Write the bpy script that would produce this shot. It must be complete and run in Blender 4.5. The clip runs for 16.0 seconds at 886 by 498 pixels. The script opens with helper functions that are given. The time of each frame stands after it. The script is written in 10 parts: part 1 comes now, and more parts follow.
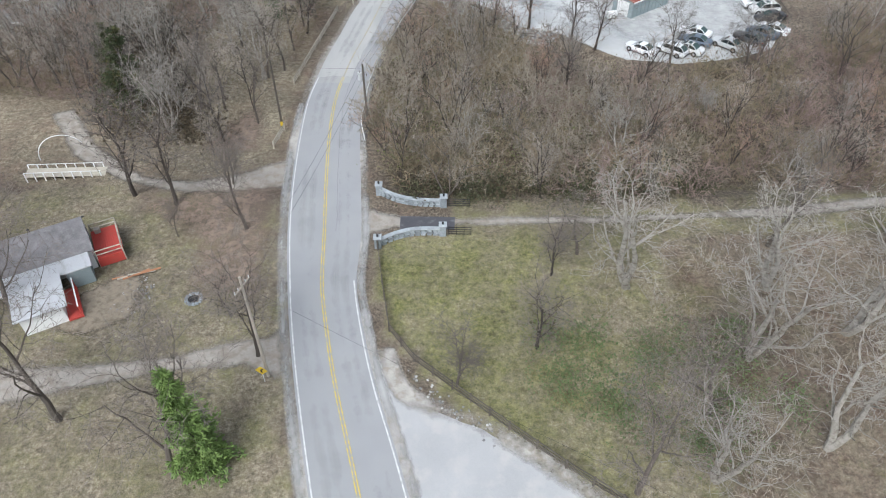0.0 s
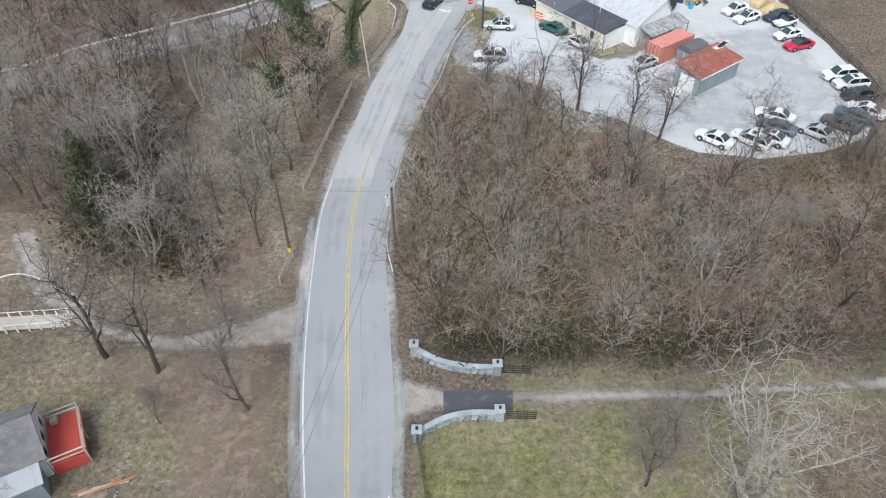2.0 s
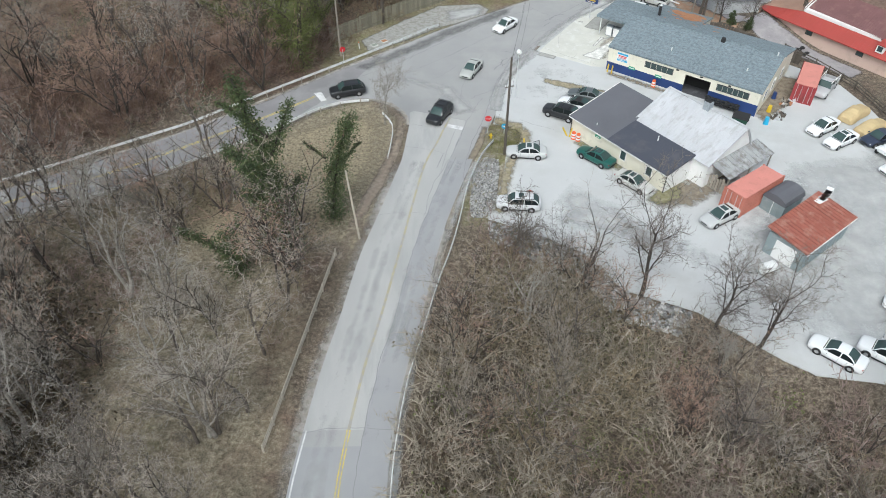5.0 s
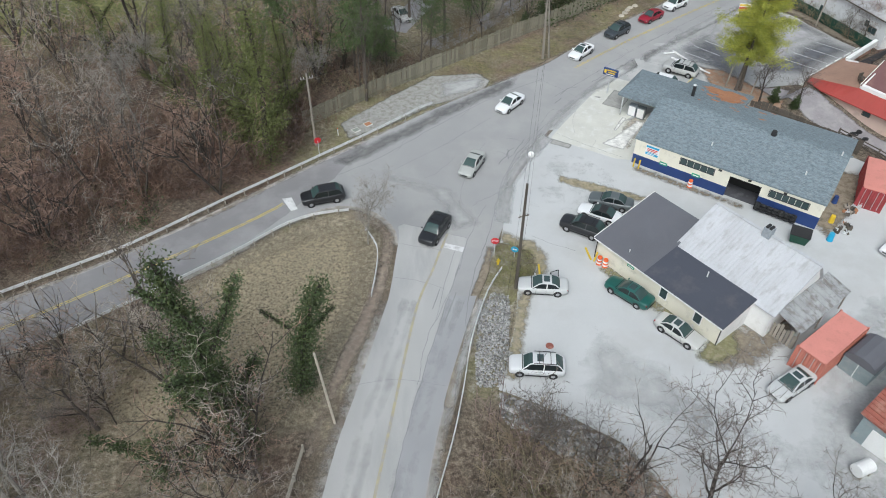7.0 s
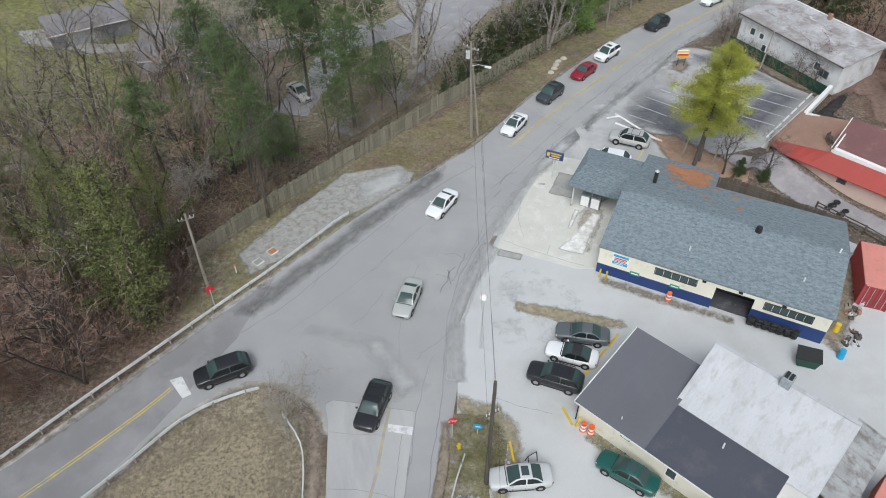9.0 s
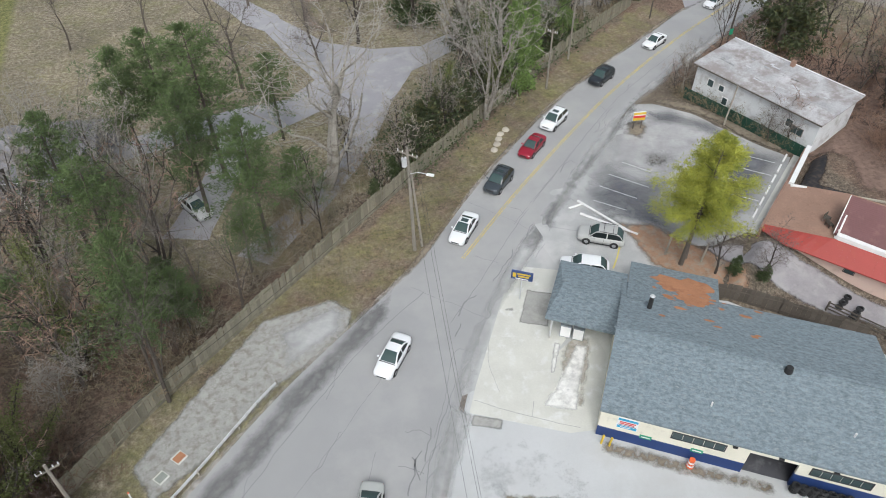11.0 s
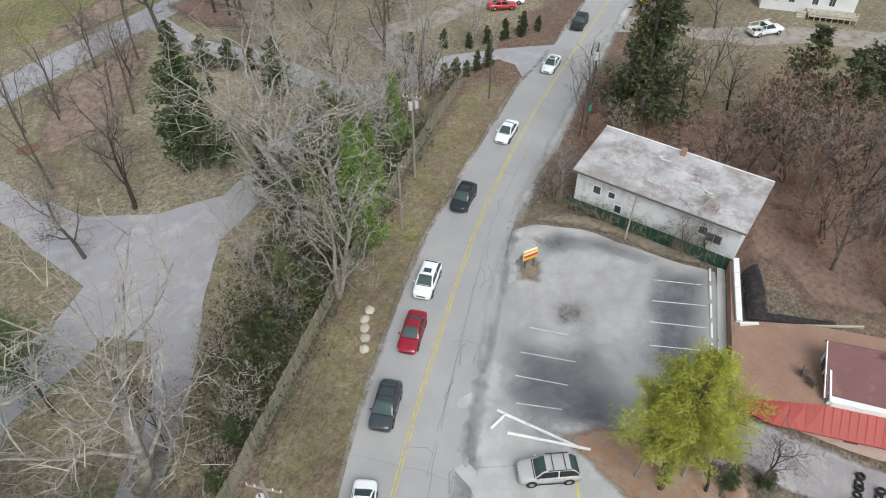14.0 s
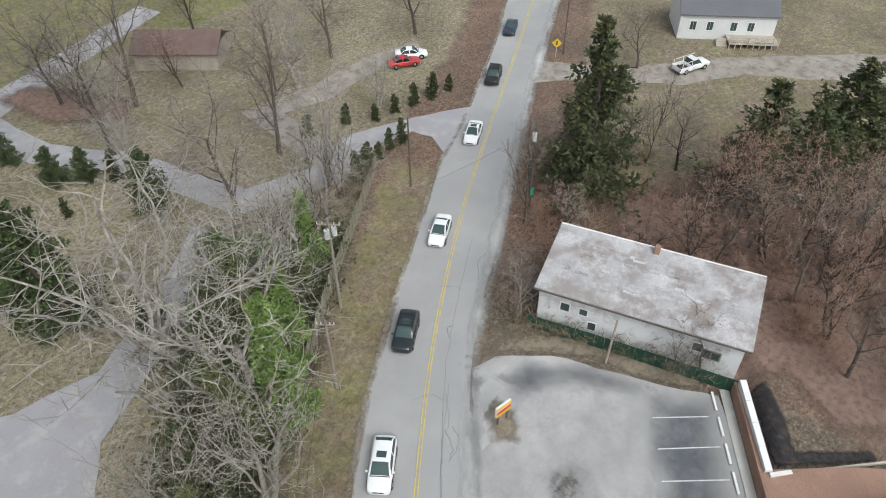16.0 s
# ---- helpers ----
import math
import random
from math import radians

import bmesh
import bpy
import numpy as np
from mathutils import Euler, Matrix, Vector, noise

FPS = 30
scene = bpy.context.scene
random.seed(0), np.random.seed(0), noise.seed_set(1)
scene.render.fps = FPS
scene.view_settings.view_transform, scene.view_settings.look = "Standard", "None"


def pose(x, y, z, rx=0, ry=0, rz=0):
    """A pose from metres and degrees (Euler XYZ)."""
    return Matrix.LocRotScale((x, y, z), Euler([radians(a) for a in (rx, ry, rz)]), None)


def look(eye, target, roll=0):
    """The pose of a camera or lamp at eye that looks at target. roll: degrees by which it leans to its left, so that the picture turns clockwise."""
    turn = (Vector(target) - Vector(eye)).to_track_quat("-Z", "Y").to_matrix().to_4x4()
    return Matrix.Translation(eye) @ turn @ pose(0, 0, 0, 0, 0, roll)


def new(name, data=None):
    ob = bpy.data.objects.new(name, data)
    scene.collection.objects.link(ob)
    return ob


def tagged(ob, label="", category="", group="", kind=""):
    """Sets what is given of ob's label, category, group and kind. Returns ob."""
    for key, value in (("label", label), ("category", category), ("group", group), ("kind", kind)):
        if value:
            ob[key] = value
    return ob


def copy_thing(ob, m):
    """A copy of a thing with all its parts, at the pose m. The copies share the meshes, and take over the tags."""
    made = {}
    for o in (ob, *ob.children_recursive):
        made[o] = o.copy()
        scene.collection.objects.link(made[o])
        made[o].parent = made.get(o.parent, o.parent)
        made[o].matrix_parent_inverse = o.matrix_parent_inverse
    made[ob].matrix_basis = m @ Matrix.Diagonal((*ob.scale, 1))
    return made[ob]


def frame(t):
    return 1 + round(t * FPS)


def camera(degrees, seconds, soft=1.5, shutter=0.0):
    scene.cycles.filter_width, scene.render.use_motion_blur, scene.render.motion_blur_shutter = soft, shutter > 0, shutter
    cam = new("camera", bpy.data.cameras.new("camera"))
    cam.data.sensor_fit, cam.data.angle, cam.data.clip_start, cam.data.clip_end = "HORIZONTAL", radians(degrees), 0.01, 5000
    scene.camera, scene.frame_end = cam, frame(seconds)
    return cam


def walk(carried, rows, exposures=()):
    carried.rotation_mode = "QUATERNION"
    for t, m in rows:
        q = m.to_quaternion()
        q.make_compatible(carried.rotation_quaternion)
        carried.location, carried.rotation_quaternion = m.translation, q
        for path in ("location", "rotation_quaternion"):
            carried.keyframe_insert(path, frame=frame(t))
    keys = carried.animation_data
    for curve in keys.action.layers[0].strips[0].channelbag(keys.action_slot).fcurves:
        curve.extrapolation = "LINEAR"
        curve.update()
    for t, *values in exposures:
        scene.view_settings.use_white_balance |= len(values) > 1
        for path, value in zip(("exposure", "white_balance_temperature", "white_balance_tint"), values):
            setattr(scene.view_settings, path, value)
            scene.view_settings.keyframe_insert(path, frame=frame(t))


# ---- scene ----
cam = camera(64.5, 16.0, soft=1.0)
METRES, EYE, TILT, LEAN, TURN = 166.7, 49.5, -0.5, 0.0, 0.0
ROWS = [
    (0.0, 0.0, 0.0, 0.0, -0.23, -43.48, 0.24),
    (0.5, -0.0094, 0.0325, -0.0004, -0.32, -43.4, 0.33),
    (1.0, -0.0169, 0.0651, -0.0011, -0.39, -43.26, 0.34),
    (1.5, -0.0229, 0.0976, -0.0012, -0.53, -43.16, 0.37),
    (2.0, -0.0276, 0.131, -0.001, -0.56, -43.11, 0.31),
    (2.5, -0.0312, 0.164, -0.0011, -0.69, -43.03, 0.3),
    (3.0, -0.0341, 0.1975, -0.0011, -0.82, -43.01, 0.23),
    (3.5, -0.0364, 0.2308, -0.0012, -0.94, -42.98, 0.12),
    (4.0, -0.0383, 0.2618, -0.0014, -1.01, -42.95, -0.01),
    (6.5, -0.041, 0.4229, -0.0023, -1.58, -42.62, -0.31),
    (7.0, -0.0413, 0.4546, -0.0021, -2.06, -42.57, -0.42),
    (7.5, -0.0414, 0.4864, -0.0021, -3.95, -42.51, -0.45),
    (8.0, -0.0408, 0.5176, -0.0019, -5.61, -42.46, -0.4),
    (8.5, -0.0398, 0.5484, -0.0018, -7.27, -42.37, -0.35),
    (9.0, -0.0379, 0.5793, -0.0013, -10.88, -42.35, -0.2),
    (11.5, -0.0173, 0.7312, -0.0006, -23.77, -42.22, -0.07),
    (12.0, -0.009, 0.7602, -0.0002, -29.7, -42.18, 0.07),
    (12.5, -0.0008, 0.7892, -0.0005, -34.2, -42.03, 0.1),
    (13.0, 0.0095, 0.8173, -0.0002, -36.15, -41.98, 0.12),
    (13.5, 0.0219, 0.844, -0.0004, -37.3, -41.89, 0.22),
    (14.0, 0.0353, 0.8699, -0.0, -38.64, -41.85, 0.35),
    (14.5, 0.0493, 0.8952, 0.0004, -41.11, -41.81, 0.41),
    (15.0, 0.0639, 0.9199, 0.0011, -45.89, -41.81, 0.53),
    (15.5, 0.0794, 0.9439, 0.0017, -49.49, -41.77, 0.69),
    (16.0, 0.0969, 0.9664, 0.0026, -49.49, -41.81, 0.8),
]
walk(cam, [(t, pose(0, 0, EYE, TILT, LEAN, TURN) @ pose(METRES * x, METRES * y, METRES * z, 90 + pitch, roll, yaw)) for t, x, y, z, yaw, pitch, roll in ROWS],
     exposures=[(0.0, 0.38, 5900, 7), (2.0, 0.36, 5850, 7), (3.0, 0.38, 6000, 5), (4.0, 0.30, 6050, 4), (7.0, 0.02, 6000, 5), (9.2, -0.04, 6050, 7), (11.3, 0.08, 6150, 7), (16.0, 0.12, 6200, 6)])

from mathutils.geometry import delaunay_2d_cdt

# ---- light: a bright overcast day ----
world = bpy.data.worlds.new("world")
scene.world = world
world.use_nodes = True
wn, wl = world.node_tree.nodes, world.node_tree.links
sky = wn.new("ShaderNodeTexSky")
sky.sky_type, sky.sun_disc = "NISHITA", False
sky.sun_elevation, sky.sun_rotation = radians(48), radians(200)
sky.air_density, sky.dust_density, sky.ozone_density = 1.0, 6.0, 1.0
grey = wn.new("ShaderNodeHueSaturation")
grey.inputs["Saturation"].default_value = 0.35
wl.new(sky.outputs[0], grey.inputs["Color"])
wl.new(grey.outputs[0], wn["Background"].inputs[0])
wn["Background"].inputs[1].default_value = 0.15
sun = new("sun", bpy.data.lights.new("sun", "SUN"))
sun.data.energy, sun.data.angle, sun.data.color = 0.9, radians(25), (1.0, 0.97, 0.93)
sun.matrix_world = look((0, 0, 90), (0 + 25, 0 + 55, 0))


# ---- materials ----
def nodes_of(m):
    m.use_nodes = True
    return m.node_tree.nodes, m.node_tree.links, m.node_tree.nodes["Principled BSDF"]


def rgba(c):
    return (c[0], c[1], c[2], 1.0)


def mat(name, base, rough=0.85, var=0.25, scale=0.6, fine=9.0, bump=0.25, metal=0.0, stain=None, amount=0.4, objvar=0.0, stretch=(1, 1, 1), stainscale=None, island=False):
    """A surface with wide and fine variation, optional stains of another colour and variation from piece to piece."""
    m = bpy.data.materials.new(name)
    n, l, bsdf = nodes_of(m)
    bsdf.inputs["Roughness"].default_value, bsdf.inputs["Metallic"].default_value = rough, metal
    co = n.new("ShaderNodeTexCoord")
    mp = n.new("ShaderNodeMapping")
    mp.inputs["Scale"].default_value = stretch
    l.new(co.outputs["Object"], mp.inputs[0])
    wide, thin = n.new("ShaderNodeTexNoise"), n.new("ShaderNodeTexNoise")
    wide.inputs["Scale"].default_value, wide.inputs["Detail"].default_value = scale, 5
    thin.inputs["Scale"].default_value, thin.inputs["Detail"].default_value = fine, 6
    thin.inputs["Roughness"].default_value = 0.7
    for t in (wide, thin):
        l.new(mp.outputs[0], t.inputs["Vector"])
    add = n.new("ShaderNodeMath")
    add.operation = "ADD"
    l.new(wide.outputs[0], add.inputs[0])
    l.new(thin.outputs[0], add.inputs[1])
    rng = n.new("ShaderNodeMapRange")
    rng.inputs[1].default_value, rng.inputs[2].default_value = 0.6, 1.4
    rng.inputs[3].default_value, rng.inputs[4].default_value = 1 - var, 1 + var
    l.new(add.outputs[0], rng.inputs[0])
    hsv = n.new("ShaderNodeHueSaturation")
    hsv.inputs["Color"].default_value = rgba(base)
    val = rng.outputs[0]
    if objvar:
        info, mul, mr = n.new("ShaderNodeNewGeometry" if island else "ShaderNodeObjectInfo"), n.new("ShaderNodeMath"), n.new("ShaderNodeMapRange")
        mr.inputs[3].default_value, mr.inputs[4].default_value = 1 - objvar, 1 + objvar
        mul.operation = "MULTIPLY"
        l.new(info.outputs["Random Per Island" if island else "Random"], mr.inputs[0])
        l.new(mr.outputs[0], mul.inputs[0])
        l.new(val, mul.inputs[1])
        val = mul.outputs[0]
    l.new(val, hsv.inputs["Value"])
    out = hsv.outputs[0]
    if stain:
        sn = n.new("ShaderNodeTexNoise")
        sn.inputs["Scale"].default_value, sn.inputs["Detail"].default_value = stainscale or scale * 1.7, 8
        sn.inputs["Roughness"].default_value = 0.65
        l.new(mp.outputs[0], sn.inputs["Vector"])
        sr = n.new("ShaderNodeMapRange")
        sr.inputs[1].default_value, sr.inputs[2].default_value = 0.62 - amount * 0.3, 0.78 - amount * 0.3
        l.new(sn.outputs[0], sr.inputs[0])
        mix = n.new("ShaderNodeMix")
        mix.data_type = "RGBA"
        l.new(sr.outputs[0], mix.inputs["Factor"])
        l.new(out, mix.inputs["A"])
        mix.inputs["B"].default_value = rgba(stain)
        out = mix.outputs["Result"]
    l.new(out, bsdf.inputs["Base Color"])
    if bump:
        b = n.new("ShaderNodeBump")
        b.inputs["Strength"].default_value, b.inputs["Distance"].default_value = bump, 0.05
        l.new(thin.outputs[0], b.inputs["Height"])
        l.new(b.outputs[0], bsdf.inputs["Normal"])
    return m


def ground_mat():
    """Dead leaves, tan grass, green grass and bare gravel, laid by where each grows."""
    m = bpy.data.materials.new("ground_cover")
    n, l, bsdf = nodes_of(m)
    bsdf.inputs["Roughness"].default_value = 0.95
    co, at = n.new("ShaderNodeTexCoord"), n.new("ShaderNodeAttribute")
    at.attribute_name = "cover"
    sep = n.new("ShaderNodeSeparateColor")
    l.new(at.outputs["Color"], sep.inputs[0])

    def noise(scale, detail=6, rough=0.65):
        t = n.new("ShaderNodeTexNoise")
        t.inputs["Scale"].default_value, t.inputs["Detail"].default_value, t.inputs["Roughness"].default_value = scale, detail, rough
        l.new(co.outputs["Object"], t.inputs["Vector"])
        return t.outputs[0]

    def ramp(src, stops):
        r = n.new("ShaderNodeValToRGB")
        e = r.color_ramp.elements
        e[0].position, e[0].color = stops[0][0], rgba(stops[0][1])
        e[1].position, e[1].color = stops[-1][0], rgba(stops[-1][1])
        for p, c in stops[1:-1]:
            k = e.new(p)
            k.color = rgba(c)
        l.new(src, r.inputs[0])
        return r.outputs[0]

    def mixed(fac, a, b):
        x = n.new("ShaderNodeMix")
        x.data_type = "RGBA"
        l.new(fac, x.inputs["Factor"])
        l.new(a, x.inputs["A"])
        l.new(b, x.inputs["B"])
        return x.outputs["Result"]

    def gate(weight, scale, soft=0.16):
        """weight, broken up by noise into ragged patches."""
        a, s = n.new("ShaderNodeMath"), n.new("ShaderNodeMapRange")
        a.operation = "ADD"
        l.new(weight, a.inputs[0])
        l.new(noise(scale, 8, 0.7), a.inputs[1])
        s.inputs[1].default_value, s.inputs[2].default_value = 1.0 - soft, 1.0 + soft
        l.new(a.outputs[0], s.inputs[0])
        return s.outputs[0]

    # dead-leaf brown, darkened further to stand in for shade among the brush
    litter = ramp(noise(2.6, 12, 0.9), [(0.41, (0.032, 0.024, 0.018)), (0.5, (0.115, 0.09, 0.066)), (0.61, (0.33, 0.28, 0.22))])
    red = ramp(noise(2.9, 12, 0.9), [(0.41, (0.040, 0.025, 0.018)), (0.5, (0.145, 0.092, 0.066)), (0.61, (0.36, 0.26, 0.20))])
    tan = ramp(noise(2.0, 12, 0.9), [(0.40, (0.070, 0.056, 0.032)), (0.5, (0.215, 0.182, 0.128)), (0.61, (0.42, 0.375, 0.285))])
    green = ramp(noise(1.6, 12, 0.9), [(0.40, (0.042, 0.050, 0.016)), (0.5, (0.158, 0.160, 0.055)), (0.61, (0.31, 0.29, 0.12))])
    stone = ramp(noise(3.0, 9, 0.8), [(0.38, (0.20, 0.18, 0.155)), (0.5, (0.36, 0.335, 0.30)), (0.62, (0.54, 0.52, 0.49))])
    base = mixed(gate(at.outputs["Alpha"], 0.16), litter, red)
    c = mixed(gate(sep.outputs[0], 0.35, 0.2), base, tan)
    c = mixed(gate(sep.outputs[1], 0.28, 0.2), c, green)
    c = mixed(gate(sep.outputs[2], 0.8, 0.1), c, stone)
    for scale, lo, hi, span in ((0.09, 0.80, 1.20, 0.16), (0.9, 0.84, 1.16, 0.16)):
        k, h = n.new("ShaderNodeMapRange"), n.new("ShaderNodeHueSaturation")
        k.inputs[1].default_value, k.inputs[2].default_value = 0.5 - span, 0.5 + span
        k.inputs[3].default_value, k.inputs[4].default_value = lo, hi
        l.new(noise(scale, 5, 0.6), k.inputs[0])
        l.new(k.outputs[0], h.inputs["Value"])
        l.new(c, h.inputs["Color"])
        c = h.outputs[0]
    l.new(c, bsdf.inputs["Base Color"])
    b = n.new("ShaderNodeBump")
    b.inputs["Strength"].default_value, b.inputs["Distance"].default_value = 0.6, 0.15
    l.new(noise(5.0, 8, 0.75), b.inputs["Height"])
    l.new(b.outputs[0], bsdf.inputs["Normal"])
    return m


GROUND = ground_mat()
ASPHALT = mat("worn_asphalt", (0.325, 0.324, 0.324), 0.9, 0.10, 0.25, 14, 0.15, stain=(0.365, 0.362, 0.357), amount=0.5, stainscale=0.12)
ASPHALT_NEW = mat("patched_asphalt", (0.315, 0.317, 0.327), 0.9, 0.10, 0.3, 14, 0.15, stain=(0.325, 0.325, 0.33), amount=0.4, stainscale=0.15)
ASPHALT_PALE = mat("bleached_asphalt", (0.415, 0.412, 0.405), 0.9, 0.12, 0.3, 14, 0.15, stain=(0.35, 0.35, 0.348), amount=0.4, stainscale=0.2, stretch=(1.6, 0.35, 1))
ASPHALT_BLACK = mat("black_asphalt", (0.075, 0.075, 0.085), 0.8, 0.2, 0.6, 14, 0.2, stain=(0.14, 0.14, 0.15), amount=0.3)
LOT = mat("pale_gravel_lot", (0.505, 0.512, 0.512), 0.95, 0.09, 0.25, 12, 0.3, stain=(0.44, 0.44, 0.43), amount=0.42, stainscale=0.09)
PARKING = mat("worn_parking_asphalt", (0.36, 0.357, 0.352), 0.9, 0.2, 0.4, 12, 0.25, stain=(0.46, 0.455, 0.445), amount=0.5, stainscale=0.12)
GRAVEL = mat("gravel_lane", (0.31, 0.282, 0.25), 0.95, 0.3, 0.4, 6, 0.5, stain=(0.20, 0.172, 0.14), amount=0.5)
DUST = mat("dusty_shoulder", (0.40, 0.375, 0.345), 0.95, 0.2, 0.5, 8, 0.4, stain=(0.28, 0.25, 0.21), amount=0.5)
CONCRETE = mat("worn_concrete", (0.57, 0.565, 0.515), 0.9, 0.14, 0.5, 9, 0.2, stain=(0.68, 0.68, 0.66), amount=0.3)
WHITE_LINE = mat("white_road_paint", (0.66, 0.66, 0.66), 0.8, 0.15, 1.2, 12, 0.1, stain=(0.40, 0.40, 0.40), amount=0.4)
YELLOW_LINE = mat("yellow_road_paint", (0.62, 0.48, 0.10), 0.8, 0.15, 1.2, 12, 0.1, stain=(0.38, 0.35, 0.27), amount=0.55)
TAR = mat("tar_seam", (0.225, 0.225, 0.23), 0.8, 0.3, 1.0, 9, 0.1)
BARK = mat("grey_bark", (0.105, 0.088, 0.074), 0.95, 0.3, 1.2, 14, 0.6, objvar=0.2, stretch=(1, 1, 0.4))
BARK_DARK = mat("dark_bark", (0.055, 0.045, 0.038), 0.95, 0.3, 1.2, 14, 0.6, objvar=0.2, stretch=(1, 1, 0.4))
BARK_PALE = mat("pale_bark", (0.315, 0.292, 0.26), 0.9, 0.3, 1.2, 10, 0.4, objvar=0.12, stain=(0.17, 0.15, 0.12), amount=0.5)
TWIG = mat("grey_brown_twigs", (0.285, 0.25, 0.212), 0.95, 0.35, 0.5, 5, 0, objvar=0.25)
TWIG_DARK = mat("dark_brown_twigs", (0.165, 0.142, 0.125), 0.95, 0.35, 0.5, 5, 0, objvar=0.25)
TWIG_RED = mat("reddish_twigs", (0.315, 0.21, 0.16), 0.95, 0.3, 0.5, 5, 0, objvar=0.2)
TWIG_PALE = mat("pale_twigs", (0.315, 0.292, 0.258), 0.95, 0.25, 0.5, 5, 0, objvar=0.15)
BRUSH = mat("brush_stems", (0.24, 0.192, 0.128), 0.95, 0.5, 0.22, 3, 0, stain=(0.16, 0.145, 0.09), amount=0.5)
BRUSH_DARK = mat("dark_brush_stems", (0.165, 0.105, 0.076), 0.95, 0.5, 0.22, 3, 0, stain=(0.28, 0.20, 0.145), amount=0.45)
BRUSH_MAUVE = mat("mauve_brush_stems", (0.25, 0.185, 0.165), 0.95, 0.4, 0.22, 3, 0, stain=(0.17, 0.12, 0.10), amount=0.45)
BRUSH_RUST = mat("rusty_brush_stems", (0.30, 0.19, 0.135), 0.95, 0.4, 0.22, 3, 0, stain=(0.19, 0.12, 0.09), amount=0.45)
BRUSH_PALE = mat("pale_brush_stems", (0.315, 0.275, 0.218), 0.95, 0.4, 0.22, 3, 0, stain=(0.22, 0.19, 0.15), amount=0.5)
IVY = mat("ivy_leaves", (0.05, 0.075, 0.025), 0.6, 0.5, 0.8, 4, 0, stain=(0.10, 0.12, 0.04), amount=0.4)
NEEDLE = mat("pine_needles", (0.088, 0.128, 0.044), 0.75, 0.45, 0.6, 4, 0, objvar=0.2, stain=(0.11, 0.15, 0.06), amount=0.4)
CEDAR = mat("cedar_foliage", (0.055, 0.07, 0.028), 0.8, 0.45, 0.6, 4, 0, objvar=0.2, stain=(0.12, 0.11, 0.035), amount=0.4)
LIME = mat("yellow_green_needles", (0.36, 0.37, 0.055), 0.75, 0.35, 0.6, 4, 0, stain=(0.24, 0.28, 0.05), amount=0.45)
WEED = mat("winter_weeds", (0.20, 0.205, 0.075), 0.9, 0.5, 0.9, 5, 0, stain=(0.30, 0.26, 0.15), amount=0.5)
OLIVE_DARK = mat("dark_olive_creeper", (0.055, 0.062, 0.026), 0.8, 0.5, 0.6, 4, 0, stain=(0.09, 0.08, 0.045), amount=0.5)
SCRUB = mat("brown_cedar_scrub", (0.078, 0.062, 0.038), 0.85, 0.5, 0.6, 4, 0, stain=(0.125, 0.092, 0.055), amount=0.5)
OLIVE = mat("olive_ivy", (0.125, 0.145, 0.042), 0.8, 0.4, 0.6, 4, 0, stain=(0.15, 0.15, 0.065), amount=0.5)
BRIGHT = mat("bright_green_foliage", (0.18, 0.265, 0.072), 0.75, 0.4, 0.6, 4, 0, stain=(0.12, 0.18, 0.055), amount=0.4)
HONEY = mat("honeysuckle_leaves", (0.10, 0.14, 0.05), 0.7, 0.5, 0.8, 4, 0, stain=(0.15, 0.17, 0.07), amount=0.4)
WOOD_GREY = mat("weathered_wood", (0.30, 0.27, 0.23), 0.9, 0.3, 1.0, 10, 0.4, objvar=0.25, stretch=(1, 1, 0.3))
WOOD_FENCE = mat("mossy_grey_boards", (0.255, 0.235, 0.182), 0.9, 0.35, 0.5, 6, 0.4, objvar=0.22, stain=(0.17, 0.175, 0.095), amount=0.45, stretch=(1, 1, 0.3))
GREY_LID = mat("grey_green_plate", (0.27, 0.29, 0.26), 0.8, 0.2, 1.0, 9, 0.1)
WOOD_DARK = mat("dark_creosote_wood", (0.10, 0.085, 0.07), 0.9, 0.3, 1.0, 10, 0.4, objvar=0.2)
WOOD_PALE = mat("pale_wood", (0.45, 0.41, 0.34), 0.85, 0.2, 1.0, 10, 0.3, objvar=0.15)
RAIL = mat("bright_galvanised_rail", (0.66, 0.67, 0.675), 0.6, 0.15, 1.0, 10, 0.1, stain=(0.50, 0.47, 0.44), amount=0.25)
STEEL = mat("galvanised_steel", (0.58, 0.59, 0.60), 0.55, 0.15, 1.0, 10, 0.1, metal=0.25, stain=(0.42, 0.38, 0.34), amount=0.2)
WHITE = mat("white_paint", (0.76, 0.76, 0.75), 0.6, 0.08, 0.6, 8, 0.08, stain=(0.60, 0.59, 0.56), amount=0.2)
CREAM = mat("cream_siding", (0.72, 0.69, 0.58), 0.8, 0.08, 0.6, 8, 0.1, stain=(0.52, 0.50, 0.42), amount=0.2)
NAVY = mat("navy_paint", (0.018, 0.045, 0.16), 0.6, 0.15, 0.6, 8, 0.1)
SHINGLE = mat("blue_grey_shingle", (0.175, 0.215, 0.24), 0.9, 0.5, 2.6, 9, 0.5, objvar=0.05, stain=(0.26, 0.29, 0.305), amount=0.3, stainscale=3.2, stretch=(1, 1.7, 1))
SLATE = mat("charcoal_roofing", (0.12, 0.122, 0.138), 0.75, 0.12, 0.3, 10, 0.2, stain=(0.125, 0.125, 0.14), amount=0.4)
TIN = mat("white_tin_roof", (0.50, 0.51, 0.53), 0.5, 0.15, 0.5, 10, 0.1, stain=(0.40, 0.40, 0.405), amount=0.45, stretch=(1.6, 0.6, 1), stainscale=1.0)
TIN_OLD = mat("grimy_tin_roof", (0.34, 0.345, 0.35), 0.6, 0.3, 0.8, 10, 0.2, stain=(0.18, 0.165, 0.15), amount=0.5, stainscale=1.2)
